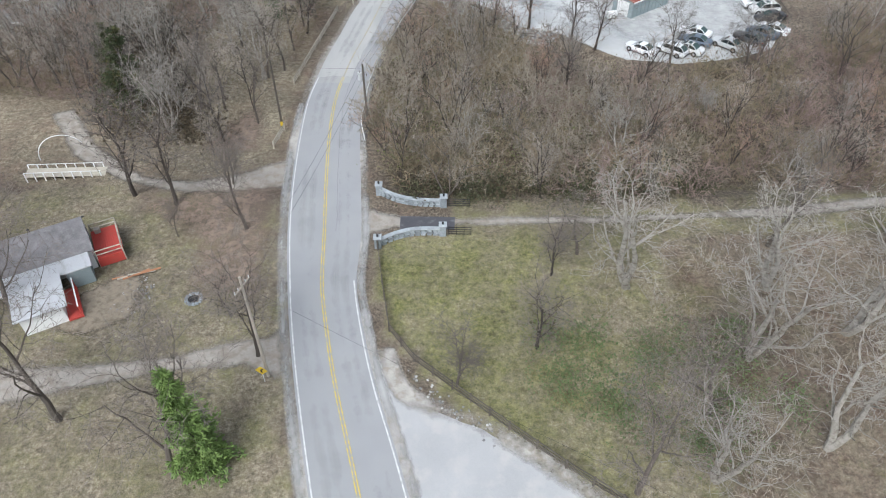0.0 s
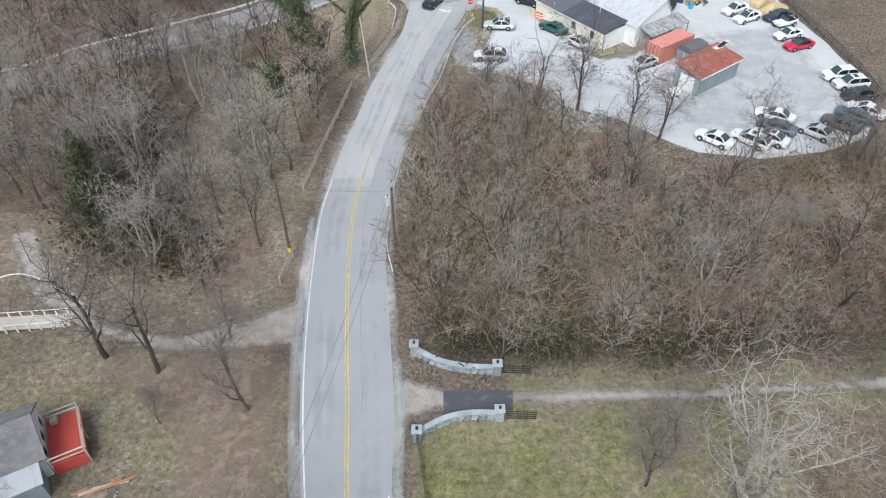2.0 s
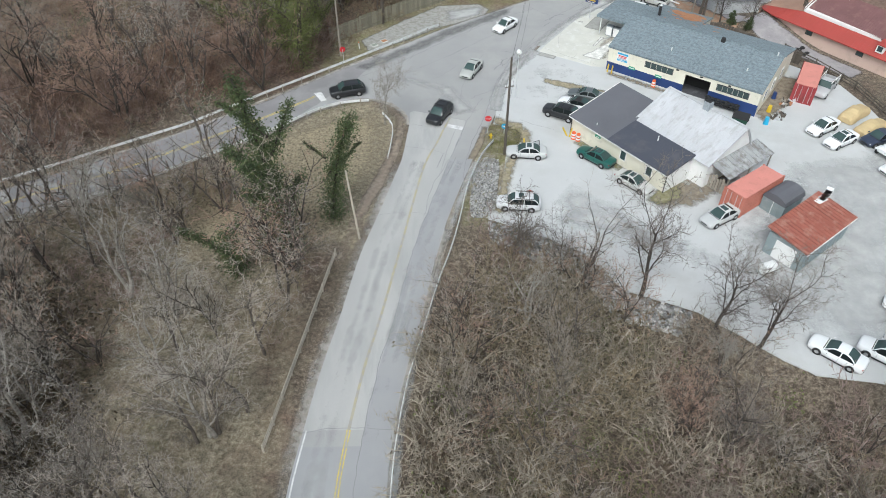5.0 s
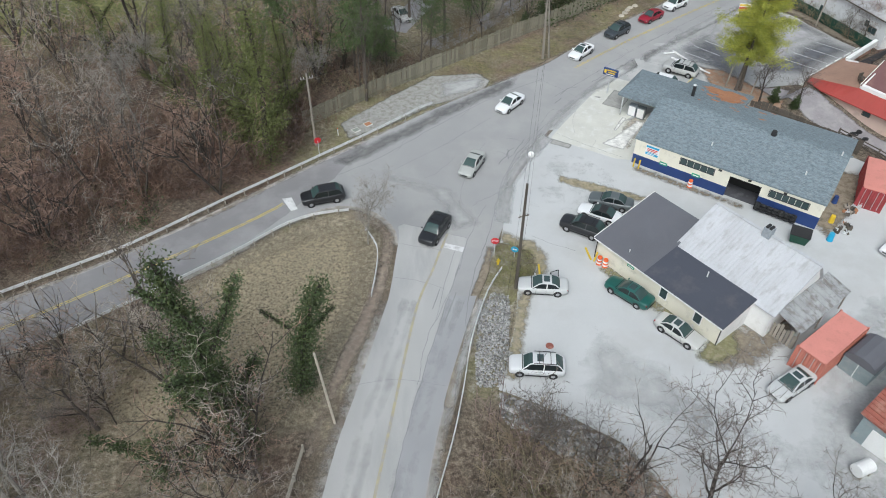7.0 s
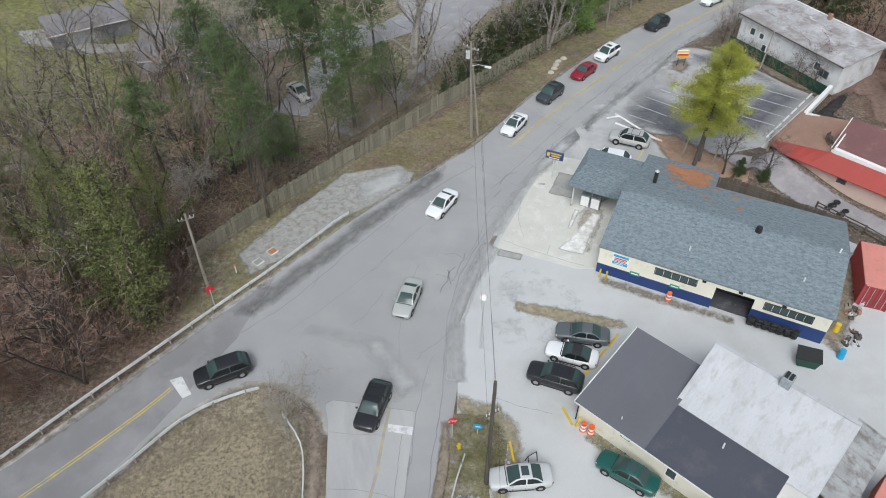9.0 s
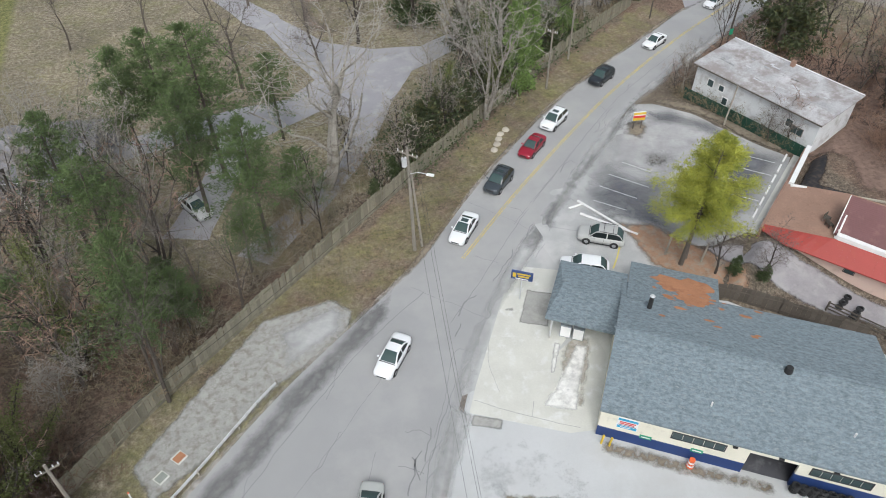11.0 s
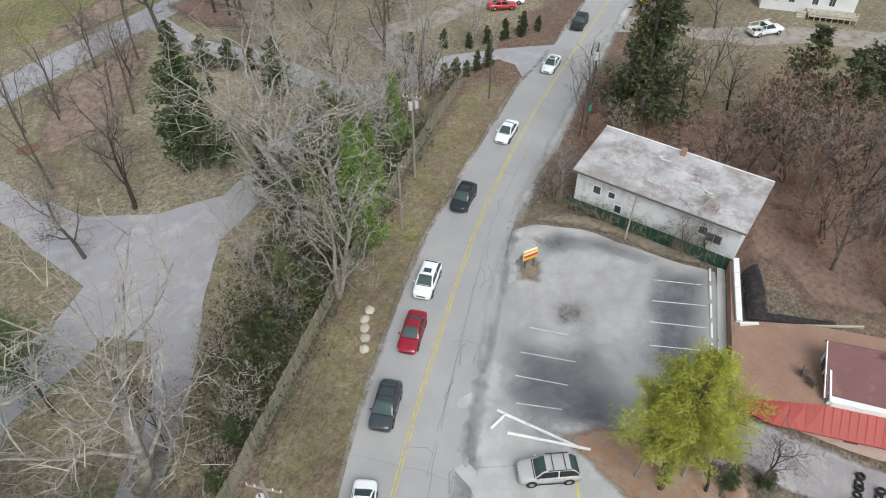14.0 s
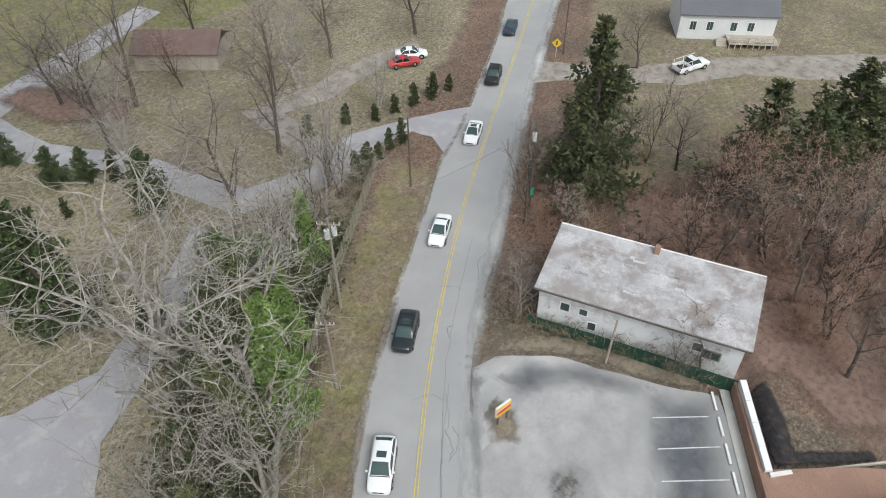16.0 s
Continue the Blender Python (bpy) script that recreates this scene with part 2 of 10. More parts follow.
RUST = mat("rusty_red_metal", (0.27, 0.09, 0.065), 0.8, 0.25, 0.6, 8, 0.2, stain=(0.38, 0.19, 0.15), amount=0.4, objvar=0.12)
BARE_RUST = mat("bare_orange_decking", (0.40, 0.19, 0.10), 0.9, 0.2, 0.6, 8, 0.2, stain=(0.30, 0.13, 0.07), amount=0.4)
CONTAINER = mat("faded_red_container", (0.47, 0.17, 0.125), 0.7, 0.15, 0.5, 8, 0.1, stain=(0.33, 0.12, 0.08), amount=0.3)
CONTAINER_DARK = mat("crimson_container", (0.30, 0.045, 0.05), 0.7, 0.15, 0.5, 8, 0.1, stain=(0.20, 0.04, 0.04), amount=0.3)
CONTAINER_TOP = mat("pale_red_top", (0.60, 0.24, 0.20), 0.7, 0.1, 0.5, 8, 0.1, stain=(0.48, 0.20, 0.16), amount=0.3)
TEAL = mat("grey_green_siding", (0.24, 0.29, 0.30), 0.8, 0.15, 0.6, 8, 0.1, stain=(0.33, 0.35, 0.35), amount=0.3)
PINK = mat("pink_stucco", (0.56, 0.42, 0.36), 0.85, 0.08, 0.4, 8, 0.15, stain=(0.46, 0.35, 0.30), amount=0.3)
RED_ROOF = mat("red_metal_roof", (0.33, 0.05, 0.04), 0.6, 0.12, 0.5, 8, 0.1, stain=(0.33, 0.06, 0.04), amount=0.3)
MAROON = mat("maroon_shingle", (0.17, 0.085, 0.085), 0.9, 0.15, 0.5, 9, 0.3, stain=(0.22, 0.12, 0.11), amount=0.3)
BRICK = mat("brick_paving", (0.33, 0.205, 0.15), 0.9, 0.35, 0.4, 7, 0.3, objvar=0.25, stain=(0.30, 0.19, 0.14), amount=0.5)
STONE = mat("grey_stone", (0.25, 0.275, 0.295), 0.9, 0.3, 1.5, 7, 0.6, objvar=0.3)
COPING = mat("pale_coping_stone", (0.34, 0.37, 0.39), 0.9, 0.2, 1.5, 7, 0.3, objvar=0.1)
RUBBLE = mat("pale_rubble", (0.31, 0.305, 0.30), 0.9, 0.4, 0.9, 6, 0.5, objvar=0.6, island=True)
BLACK = mat("black_rubber", (0.022, 0.022, 0.023), 0.8, 0.2, 2, 9, 0.1)
GLASS = mat("dark_glass", (0.05, 0.075, 0.078), 0.05, 0.05, 0.5, 4, 0)
SIDEGLASS = mat("dark_car_glass", (0.014, 0.019, 0.02), 0.05, 0.05, 0.5, 4, 0)
CARGLASS = mat("tinted_car_glass", (0.045, 0.075, 0.072), 0.05, 0.05, 0.5, 4, 0)
SEALANT = mat("black_roof_edge", (0.03, 0.03, 0.034), 0.7, 0.1, 1, 8, 0)
CHROME = mat("silver_rim", (0.5, 0.5, 0.51), 0.35, 0.05, 1, 6, 0, metal=0.8)
REDLIGHT = mat("red_lens", (0.35, 0.01, 0.01), 0.2, 0.05, 1, 6, 0)
CLEARLIGHT = mat("clear_lens", (0.65, 0.66, 0.66), 0.15, 0.05, 1, 6, 0)
YELLOW = mat("yellow_paint", (0.65, 0.45, 0.03), 0.6, 0.12, 1, 8, 0.1)
ORANGE = mat("orange_plastic", (0.70, 0.12, 0.03), 0.5, 0.12, 1, 8, 0.05)
REDSIGN = mat("red_sign_paint", (0.55, 0.02, 0.03), 0.5, 0.05, 1, 8, 0.0)
GREENSIGN = mat("green_sign_paint", (0.03, 0.30, 0.16), 0.5, 0.05, 1, 8, 0.0)
BLUEPLASTIC = mat("blue_plastic", (0.03, 0.33, 0.55), 0.45, 0.08, 1, 8, 0.05)
DARKGREEN = mat("dark_green_paint", (0.013, 0.062, 0.04), 0.55, 0.15, 1, 8, 0.1)
TARP = mat("tan_tarpaulin", (0.52, 0.40, 0.22), 0.85, 0.12, 0.8, 7, 0.3)
REDDECK = mat("red_painted_deck", (0.45, 0.06, 0.045), 0.7, 0.12, 0.8, 9, 0.15, stain=(0.36, 0.07, 0.05), amount=0.3)


# ---- building blocks ----
def mesh_of(name, verts, faces, material, smooth=False):
    me = bpy.data.meshes.new(name)
    me.from_pydata([tuple(v) for v in verts], [], [tuple(f) for f in faces])
    me.materials.append(material)
    if smooth:
        me.polygons.foreach_set("use_smooth", [True] * len(me.polygons))
    me.update()
    return me


def bm_mesh(name, bm, material, smooth=False):
    bmesh.ops.recalc_face_normals(bm, faces=bm.faces)
    me = bpy.data.meshes.new(name)
    bm.to_mesh(me)
    bm.free()
    me.materials.append(material)
    if smooth:
        me.polygons.foreach_set("use_smooth", [True] * len(me.polygons))
    return me


def part(name, bm, material, parent, label="", smooth=False):
    me = bm if isinstance(bm, bpy.types.Mesh) else bm_mesh(name, bm, material, smooth)
    ob = new(name, me)
    ob.parent = parent
    return tagged(ob, label)


def thing(name, x, y, z, yaw, label, category, group="", kind=""):
    e = new(name)
    e.empty_display_size = 0.3
    e.matrix_basis = pose(x, y, z, 0, 0, yaw)
    return tagged(e, label, category, group, kind)


def box(bm, x0, y0, z0, x1, y1, z1, bevel=0.0):
    r = bmesh.ops.create_cube(bm, size=1.0)
    for v in r["verts"]:
        v.co = Vector(((x0 + x1) / 2 + v.co.x * (x1 - x0), (y0 + y1) / 2 + v.co.y * (y1 - y0), (z0 + z1) / 2 + v.co.z * (z1 - z0)))
    if bevel:
        es = list({e for v in r["verts"] for e in v.link_edges})
        bmesh.ops.bevel(bm, geom=es, offset=bevel, segments=1, affect="EDGES")
    return bm


def bbox(x0, y0, z0, x1, y1, z1, bevel=0.0):
    return box(bmesh.new(), x0, y0, z0, x1, y1, z1, bevel)


def rod(bm, p, q, r0, r1=None, n=8, caps=True):
    p, q = Vector(p), Vector(q)
    r1 = r0 if r1 is None else r1
    d = (q - p).normalized()
    a = d.orthogonal().normalized()
    b = d.cross(a)
    rings = []
    for c, r in ((p, r0), (q, r1)):
        rings.append([bm.verts.new(c + (a * math.cos(2 * math.pi * k / n) + b * math.sin(2 * math.pi * k / n)) * r) for k in range(n)])
    for k in range(n):
        bm.faces.new((rings[0][k], rings[0][(k + 1) % n], rings[1][(k + 1) % n], rings[1][k]))
    if caps:
        bm.faces.new(rings[0][::-1])
        bm.faces.new(rings[1])
    return bm


def beam(bm, p, q, w, h):
    """A squared timber from p to q, w wide and h high."""
    p, q = Vector(p), Vector(q)
    d = (q - p).normalized()
    s = Vector((d.y, -d.x, 0))
    s = s.normalized() if s.length > 1e-4 else Vector((1, 0, 0))
    u = s.cross(d).normalized()
    vs = [bm.verts.new(c + s * i * w / 2 + u * j * h / 2) for c in (p, q) for i, j in ((-1, -1), (1, -1), (1, 1), (-1, 1))]
    for f in ((0, 1, 2, 3), (7, 6, 5, 4), (0, 4, 5, 1), (1, 5, 6, 2), (2, 6, 7, 3), (3, 7, 4, 0)):
        bm.faces.new([vs[k] for k in f])
    return bm


def slab(bm, pts, t):
    """A flat piece through the 3D points pts, t thick downwards."""
    top = [bm.verts.new(p) for p in pts]
    low = [bm.verts.new((p[0], p[1], p[2] - t)) for p in pts]
    bm.faces.new(top)
    bm.faces.new(low[::-1])
    for k in range(len(pts)):
        j = (k + 1) % len(pts)
        bm.faces.new((top[j], top[k], low[k], low[j]))
    return bm


def sstep(a, b, v):
    t = min(1.0, max(0.0, (v - a) / (b - a)))
    return t * t * (3 - 2 * t)


# ---- the lie of the land ----
ROAD_L = [(13, -60), (4.2, -28), (-4.0, 2), (-10.1, 24.7), (-12.7, 35), (-14.3, 42.4), (-15.1, 46.9), (-16.2, 54), (-17.0, 62), (-17.5, 71), (-17.6, 79), (-17.0, 85), (-16.2, 91), (-15.1, 97), (-13.8, 105), (-12.2, 111.5), (-10.0, 121)]
ROAD_R = [(20.6, -60), (11.8, -28), (3.6, 2), (-2.6, 24.7), (-5.8, 35), (-7.6, 42.4), (-8.4, 46.9), (-8.5, 54), (-9.2, 62), (-10.0, 71), (-10.2, 79), (-9.8, 85), (-8.9, 91), (-7.6, 97), (-6.1, 105), (-4.5, 111.5), (-1.6, 121)]
NORTH_L = [(-180, 46), (-90, 96), (-60, 112.5), (-45.9, 121.2), (-38.2, 126.2), (-28.7, 133.6), (-18.8, 142.3), (-13.1, 146.9), (-4.7, 154.0), (4.2, 160.3), (9.9, 164.3), (14.1, 168.2), (21.3, 175), (32.7, 184.5), (41.6, 190.7), (56.2, 199.4), (67.9, 206.1), (75.5, 209.2), (98.6, 221), (111.6, 228.6), (160, 254)]
NORTH_R = [(165, 246), (116.8, 222.3), (83.9, 205.2), (61.8, 193.1), (47.7, 185.1), (37.1, 176.7), (29.1, 169.8), (20.7, 162.3), (12.8, 154), (6.4, 144.1), (3.1, 137.7), (1.8, 131)]
WEST_R = [(-180, 38), (-90, 88), (-57, 106), (-43.3, 114.8), (-38.2, 118.2), (-32.8, 122.2), (-26.3, 127), (-22.4, 131.0), (-19.1, 133.3), (-15.6, 134.7), (-12.6, 134.0), (-10.6, 132.4), (-9.4, 130.2), (-9.2, 127.5)]


def along(path, y):
    for (xa, ya), (xb, yb) in zip(path, path[1:]):
        if ya <= y <= yb:
            return xa + (xb - xa) * (y - ya) / (yb - ya)
    return path[0][0] if y < path[0][1] else path[-1][0]


def G(x, y):
    """The ground's height."""
    z = 0.0
    if y > 146 and x > 25:
        s = (x - 35) * 0.53 - (y - 181) * 0.85
        near = sstep(146, 156, y) * sstep(95, 75, x)
        z += near * (min(1.0, max(0.0, 0.05 * (s - 5))) + 1.3 * sstep(25.4, 27.2, s))
    if 58 < y < 112 and x > -9:
        edge = 109 - 0.75 * x if x < 30 else 86.5
        away = x - along(ROAD_R, y)
        z -= 2.2 * sstep(58.5, 64, y) * sstep(-0.5, 7, edge - y) * sstep(1.8, 7, away)
    if 62 < y < 122 and x < -20:
        z += 0.9 * math.sin(x * 0.19 + 1) * math.sin(y * 0.16) * sstep(-20, -28, x) * sstep(68, 76, y) * sstep(122, 114, y)
    return z


def inside(poly, x, y):
    hit = False
    j = len(poly) - 1
    for i in range(len(poly)):
        xi, yi = poly[i]
        xj, yj = poly[j]
        if (yi > y) != (yj > y) and x < (xj - xi) * (y - yi) / (yj - yi) + xi:
            hit = not hit
        j = i
    return hit


def dist(path, x, y):
    best = 1e9
    for (xa, ya), (xb, yb) in zip(path, path[1:]):
        dx, dy = xb - xa, yb - ya
        t = min(1, max(0, ((x - xa) * dx + (y - ya) * dy) / (dx * dx + dy * dy)))
        best = min(best, math.hypot(x - xa - t * dx, y - ya - t * dy))
    return best


def axis(lo, hi, step, far):
    mid = list(np.arange(lo, hi + 0.01, step))
    out, k = [], step
    while lo - sum(out) > -far:
        k *= 1.5
        out.append(k)
    low, high = [], []
    a, b = lo, hi
    for d in out:
        a -= d
        b += d
        low.append(a)
        high.append(b)
    return low[::-1] + mid + high


PADDOCK = [(-7, 53), (4, 53.6), (30, 54), (60, 54), (60, 15), (30, 15), (13, 24), (0, 34), (-5.5, 41)]
YARD = [(-60, 60), (-40, 62), (-18, 59.5), (-16, 52), (-14, 41), (-11, 24), (-6, 2), (-60, 2)]
ISLAND = [(-9.6, 127.5), (-10.4, 131.5), (-15, 134), (-19, 132), (-26, 126.5), (-30, 121), (-24, 112), (-15, 106), (-11.5, 116)]
CLEARING = [(-31.6, 110), (-22.6, 107.6), (-19.5, 73), (-22, 65), (-34, 65), (-34.4, 80), (-35, 103)]
PARK = [(-60, 175), (-15, 170), (6, 176), (30, 193), (60, 211), (90, 224), (140, 250), (140, 330), (-60, 330)]
EASTLAWN = [(70, 190), (82, 196), (120, 217), (170, 240), (170, 150), (100, 150), (92, 160), (88, 180)]
VERGE = [(-14, 155), (1, 167.5), (17.5, 179.4), (28, 187.7), (45, 199.6), (64, 211), (68, 206), (56, 199), (41, 190), (21, 174.5), (9, 163), (2, 161)]


def cover(x, y):
    """How much tan grass, green grass, stone and red leaves lie here."""
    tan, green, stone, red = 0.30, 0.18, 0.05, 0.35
    if x < -32 and y > 176:
        tan, green, red = 0.5, 0.85, 0.3
    elif inside(PADDOCK, x, y):
        tan, green, red = 0.66, 0.56 - 0.012 * max(0, x - 5), 0.3
        if x > 22:
            tan, red = 0.45, 0.45
    elif inside(YARD, x, y):
        tan, green, red = 0.62, 0.36, 0.36
    elif inside(ISLAND, x, y):
        tan, green, red, stone = 0.74, 0.14, 0.3, 0.26
    elif inside(VERGE, x, y):
        tan, green, red = 0.46, 0.42, 0.6
    elif inside(PARK, x, y):
        tan, green, red = 0.78, 0.34, 0.3
        if y > 262:
            green = 0.6
    elif inside(EASTLAWN, x, y):
        tan, green, red = 0.58, 0.36, 0.5
    elif -4 < x < 5 and 109 < y < 129:
        tan, green, red, stone = 0.62, 0.42 if y > 119 else 0.36, 0.3, 0.4
    elif 5 < x < 40 and 58 < y < 66:
        tan, green, red = 0.3, 0.34, 0.2
    elif -22 < x < 4 and dist(NORTH_L, x, y) < 9:
        tan, green, red = 0.62, 0.40, 0.4
    elif x < -20 and y > 172:
        tan, green, red = 0.6, 0.72 if (x < -32 and y > 176) else 0.5, 0.3
    elif inside(CLEARING, x, y):
        tan, green, red = 0.66, 0.22, 0.5
    elif x < -18 and 62 < y < 120:
        tan, green, red = 0.58, 0.2, 0.6
    elif y < 62 and x > 0:
        tan, green, red = 0.5, 0.42, 0.3
    elif x > 57 and y > 140:
        tan, green, red = 0.28, 0.15, 0.6
    elif y > 168 and x < 0:
        tan, green, red = 0.58, 0.34, 0.4
    elif y > 135 and x < 0:
        tan, green, red = 0.28, 0.18, 0.5
    return tan, green, stone, red


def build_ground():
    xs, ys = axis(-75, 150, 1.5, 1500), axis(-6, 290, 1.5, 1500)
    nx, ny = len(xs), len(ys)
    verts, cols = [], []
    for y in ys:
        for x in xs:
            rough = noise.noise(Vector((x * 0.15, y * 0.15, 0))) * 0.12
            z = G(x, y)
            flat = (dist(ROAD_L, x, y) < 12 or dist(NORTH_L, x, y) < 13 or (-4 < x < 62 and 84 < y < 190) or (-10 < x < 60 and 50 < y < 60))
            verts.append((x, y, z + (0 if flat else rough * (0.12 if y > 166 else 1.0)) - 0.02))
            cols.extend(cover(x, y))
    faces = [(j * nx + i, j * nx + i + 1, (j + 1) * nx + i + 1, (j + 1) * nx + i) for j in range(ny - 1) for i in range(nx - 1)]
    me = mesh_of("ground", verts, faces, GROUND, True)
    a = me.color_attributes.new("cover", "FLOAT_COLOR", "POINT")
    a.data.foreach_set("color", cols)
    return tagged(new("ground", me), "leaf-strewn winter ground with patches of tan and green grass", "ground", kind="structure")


build_ground()


def ragged(pts, step=1.2, amp=0.15, seed=0):
    out = []
    for k in range(len(pts)):
        a, b = Vector((*pts[k], 0)), Vector((*pts[(k + 1) % len(pts)], 0))
        n = max(1, int((b - a).length / step))
        for i in range(n):
            p = a.lerp(b, i / n)
            w = noise.noise_vector(Vector((p.x * 0.9 + seed * 7, p.y * 0.9, seed)))
            v = noise.noise_vector(Vector((p.x * 0.25 + seed * 7, p.y * 0.25, seed)))
            out.append((p.x + (w.x + v.x) * amp, p.y + (w.y + v.y) * amp))
    return out


def sheet(name, pts, z, material, label, category, kind="structure", step=1.2, amp=0.0, thick=0.12, seed=0, parent=None):
    """A level surface with the outline pts, z above the ground, with a real edge."""
    pts = ragged(pts, step, amp, seed) if amp else pts
    n = len(pts)
    top = [(x, y, G(x, y) + z) for x, y in pts]
    verts = top + [(x, y, q - thick) for x, y, q in top]
    faces = []
    xs, ys = [p[0] for p in pts], [p[1] for p in pts]
    more = []
    if max(max(xs) - min(xs), max(ys) - min(ys)) > 8:
        more = [Vector((x, y)) for x in np.arange(min(xs) + 1, max(xs), 2.5) for y in np.arange(min(ys) + 1, max(ys), 2.5) if abs(x) < 110 and inside(pts, x, y)]
    flat = delaunay_2d_cdt([Vector(p) for p in pts] + more, [], [list(range(n))], 1, 1e-5)
    at = list(range(n))
    if len(flat[0]) != n or any((flat[0][k] - Vector(pts[k])).length > 1e-4 for k in range(n)):
        at = []
        for v in flat[0]:
            at.append(len(verts))
            verts.append((v.x, v.y, G(v.x, v.y) + z))
    for t in flat[2]:
        p, q, r = (Vector((*flat[0][i], 0)) for i in t)
        f = tuple(at[i] for i in t)
        faces.append(f if (q - p).cross(r - p).z > 0 else f[::-1])
    turn = sum(pts[k - 1][0] * pts[k][1] - pts[k][0] * pts[k - 1][1] for k in range(n))
    for k in range(n):
        j = (k + 1) % n
        faces.append((j, k, n + k, n + j) if turn > 0 else (k, j, n + j, n + k))
    ob = new(name, mesh_of(name, verts, faces, material))
    if parent:
        ob.parent = parent
        return tagged(ob, label)
    return tagged(ob, label, category, kind=kind)


def strip(bm, path, w, z, off=0.0):
    """A flat band w wide along path, off to its left."""
    vs = []
    for k, (x, y) in enumerate(path):
        a, b = path[max(0, k - 1)], path[min(len(path) - 1, k + 1)]
        d = Vector((b[0] - a[0], b[1] - a[1], 0)).normalized()
        n = Vector((-d.y, d.x, 0))
        for s in (off + w / 2, off - w / 2):
            p = Vector((x, y, 0)) + n * s
            vs.append(bm.verts.new((p.x, p.y, G(p.x, p.y) + z)))
    for k in range(len(path) - 1):
        bm.faces.new((vs[2 * k], vs[2 * k + 1], vs[2 * k + 3], vs[2 * k + 2]))
    return bm


def smooth_path(path, step=1.5):
    """The path through its points, rounded."""
    out = []
    for k in range(len(path) - 1):
        p0, p1, p2, p3 = (Vector((*path[min(max(i, 0), len(path) - 1)], 0)) for i in (k - 1, k, k + 1, k + 2))
        n = max(2, int((p2 - p1).length / step))
        for i in range(n):
            t = i / n
            q = 0.5 * (2 * p1 + (p2 - p0) * t + (2 * p0 - 5 * p1 + 4 * p2 - p3) * t * t + (3 * p1 - p0 - 3 * p2 + p3) * t ** 3)
            out.append((q.x, q.y))
    return out + [tuple(path[-1])]


def band(name, path, w, z, material, label, category, kind="structure", off=0.0):
    ob = new(name, bm_mesh(name, strip(bmesh.new(), smooth_path(path), w, z, off), material))
    return tagged(ob, label, category, kind=kind)


# ---- roads, lanes and lots ----
RL, RR = smooth_path(ROAD_L), smooth_path(ROAD_R)
NL, NR, WR = smooth_path(NORTH_L, 2), smooth_path(NORTH_R, 2), smooth_path(WEST_R, 1.5)
road_outline = RL + WR[::-1][0:] + NL + NR + RR[::-1]


sheet("road", road_outline, 0.06, ASPHALT, "worn grey asphalt road with a forked junction", "road")
sheet("resurfaced_lane", [p for p in RL if p[1] < 85] + [p for p in RR if p[1] < 85][::-1], 0.066, ASPHALT_NEW, "smoother grey asphalt resurfacing on the road", "road")
patch = [((a[0] * 0.33 + b[0] * 0.67), (a[1] * 0.33 + b[1] * 0.67)) for a, b in zip(ROAD_L, ROAD_R)]
sheet("lane_patch", smooth_path([p for p in patch if 46 < p[1] < 122]) + smooth_path([(p[0] - 0.1, p[1]) for p in ROAD_R if 46 < p[1] < 122])[::-1], 0.072, ASPHALT_NEW, "darker asphalt strip patched along one lane", "road")

slab_edge = [((a[0] * 0.33 + b[0] * 0.67), (a[1] * 0.33 + b[1] * 0.67)) for a, b in zip(ROAD_L, ROAD_R) if a[1] > 84]
sheet("old_lane", smooth_path([p for p in ROAD_L if p[1] > 84] + [(-9.6, 124.5), (-9.1, 129.4)]) + [(-9.2, 131.1), (-8.6, 131.5), (-2.1, 129.1)] + smooth_path([(-3.0, 126)] + slab_edge[::-1]), 0.069, ASPHALT_PALE, "pale bleached lane of old asphalt", "road", thick=0.008)

mid = [((a[0] + b[0]) / 2, (a[1] + b[1]) / 2) for a, b in zip(ROAD_L, ROAD_R)]
for off in (-0.12, 0.12):
    band("centre_line", [p for p in mid if p[1] < 86], 0.105, 0.1, YELLOW_LINE, "yellow centre line painted on asphalt", "road marking", off=off)
band("centre_line", [p for p in mid if 84 < p[1] < 110] + [(-7.9, 117.1), (-6.9, 121.4), (-5.9, 124.1), (-4.9, 127.4), (-4.1, 129.8)], 0.24, 0.1, mat("faded_yellow", (0.40, 0.36, 0.24), 0.9, 0.2, 0.8, 9, 0, stain=(0.33, 0.32, 0.30), amount=0.6), "faded yellow centre line on old asphalt", "road marking")
band("edge_line", [p for p in ROAD_L if p[1] < 86], 0.13, 0.1, WHITE_LINE, "white edge line painted on asphalt", "road marking", off=-0.25)
band("edge_line", [p for p in ROAD_R if p[1] < 48], 0.13, 0.1, WHITE_LINE, "white edge line painted on asphalt", "road marking", off=0.25)
NMID = [(15.1, 164.1), (25.0, 172.5), (38.6, 183.0), (48.6, 190.0), (62.8, 198.6), (79.5, 207.4), (107.6, 221.8), (160, 250)]
for off in (-0.12, 0.12):
    band("centre_line", NMID, 0.10, 0.1, YELLOW_LINE, "yellow centre line painted on asphalt", "road marking", off=off)
    band("centre_line", [(-60, 109), (-42.5, 119.5), (-31.5, 127.2), (-24.0, 133.0), (-21.6, 135.2)], 0.11, 0.1, YELLOW_LINE, "yellow centre line painted on asphalt", "road marking", off=off)
ASPHALT_WEST = mat("mauve_grey_asphalt", (0.235, 0.228, 0.235), 0.9, 0.12, 0.3, 14, 0.15, stain=(0.29, 0.285, 0.29), amount=0.4, stainscale=0.15)
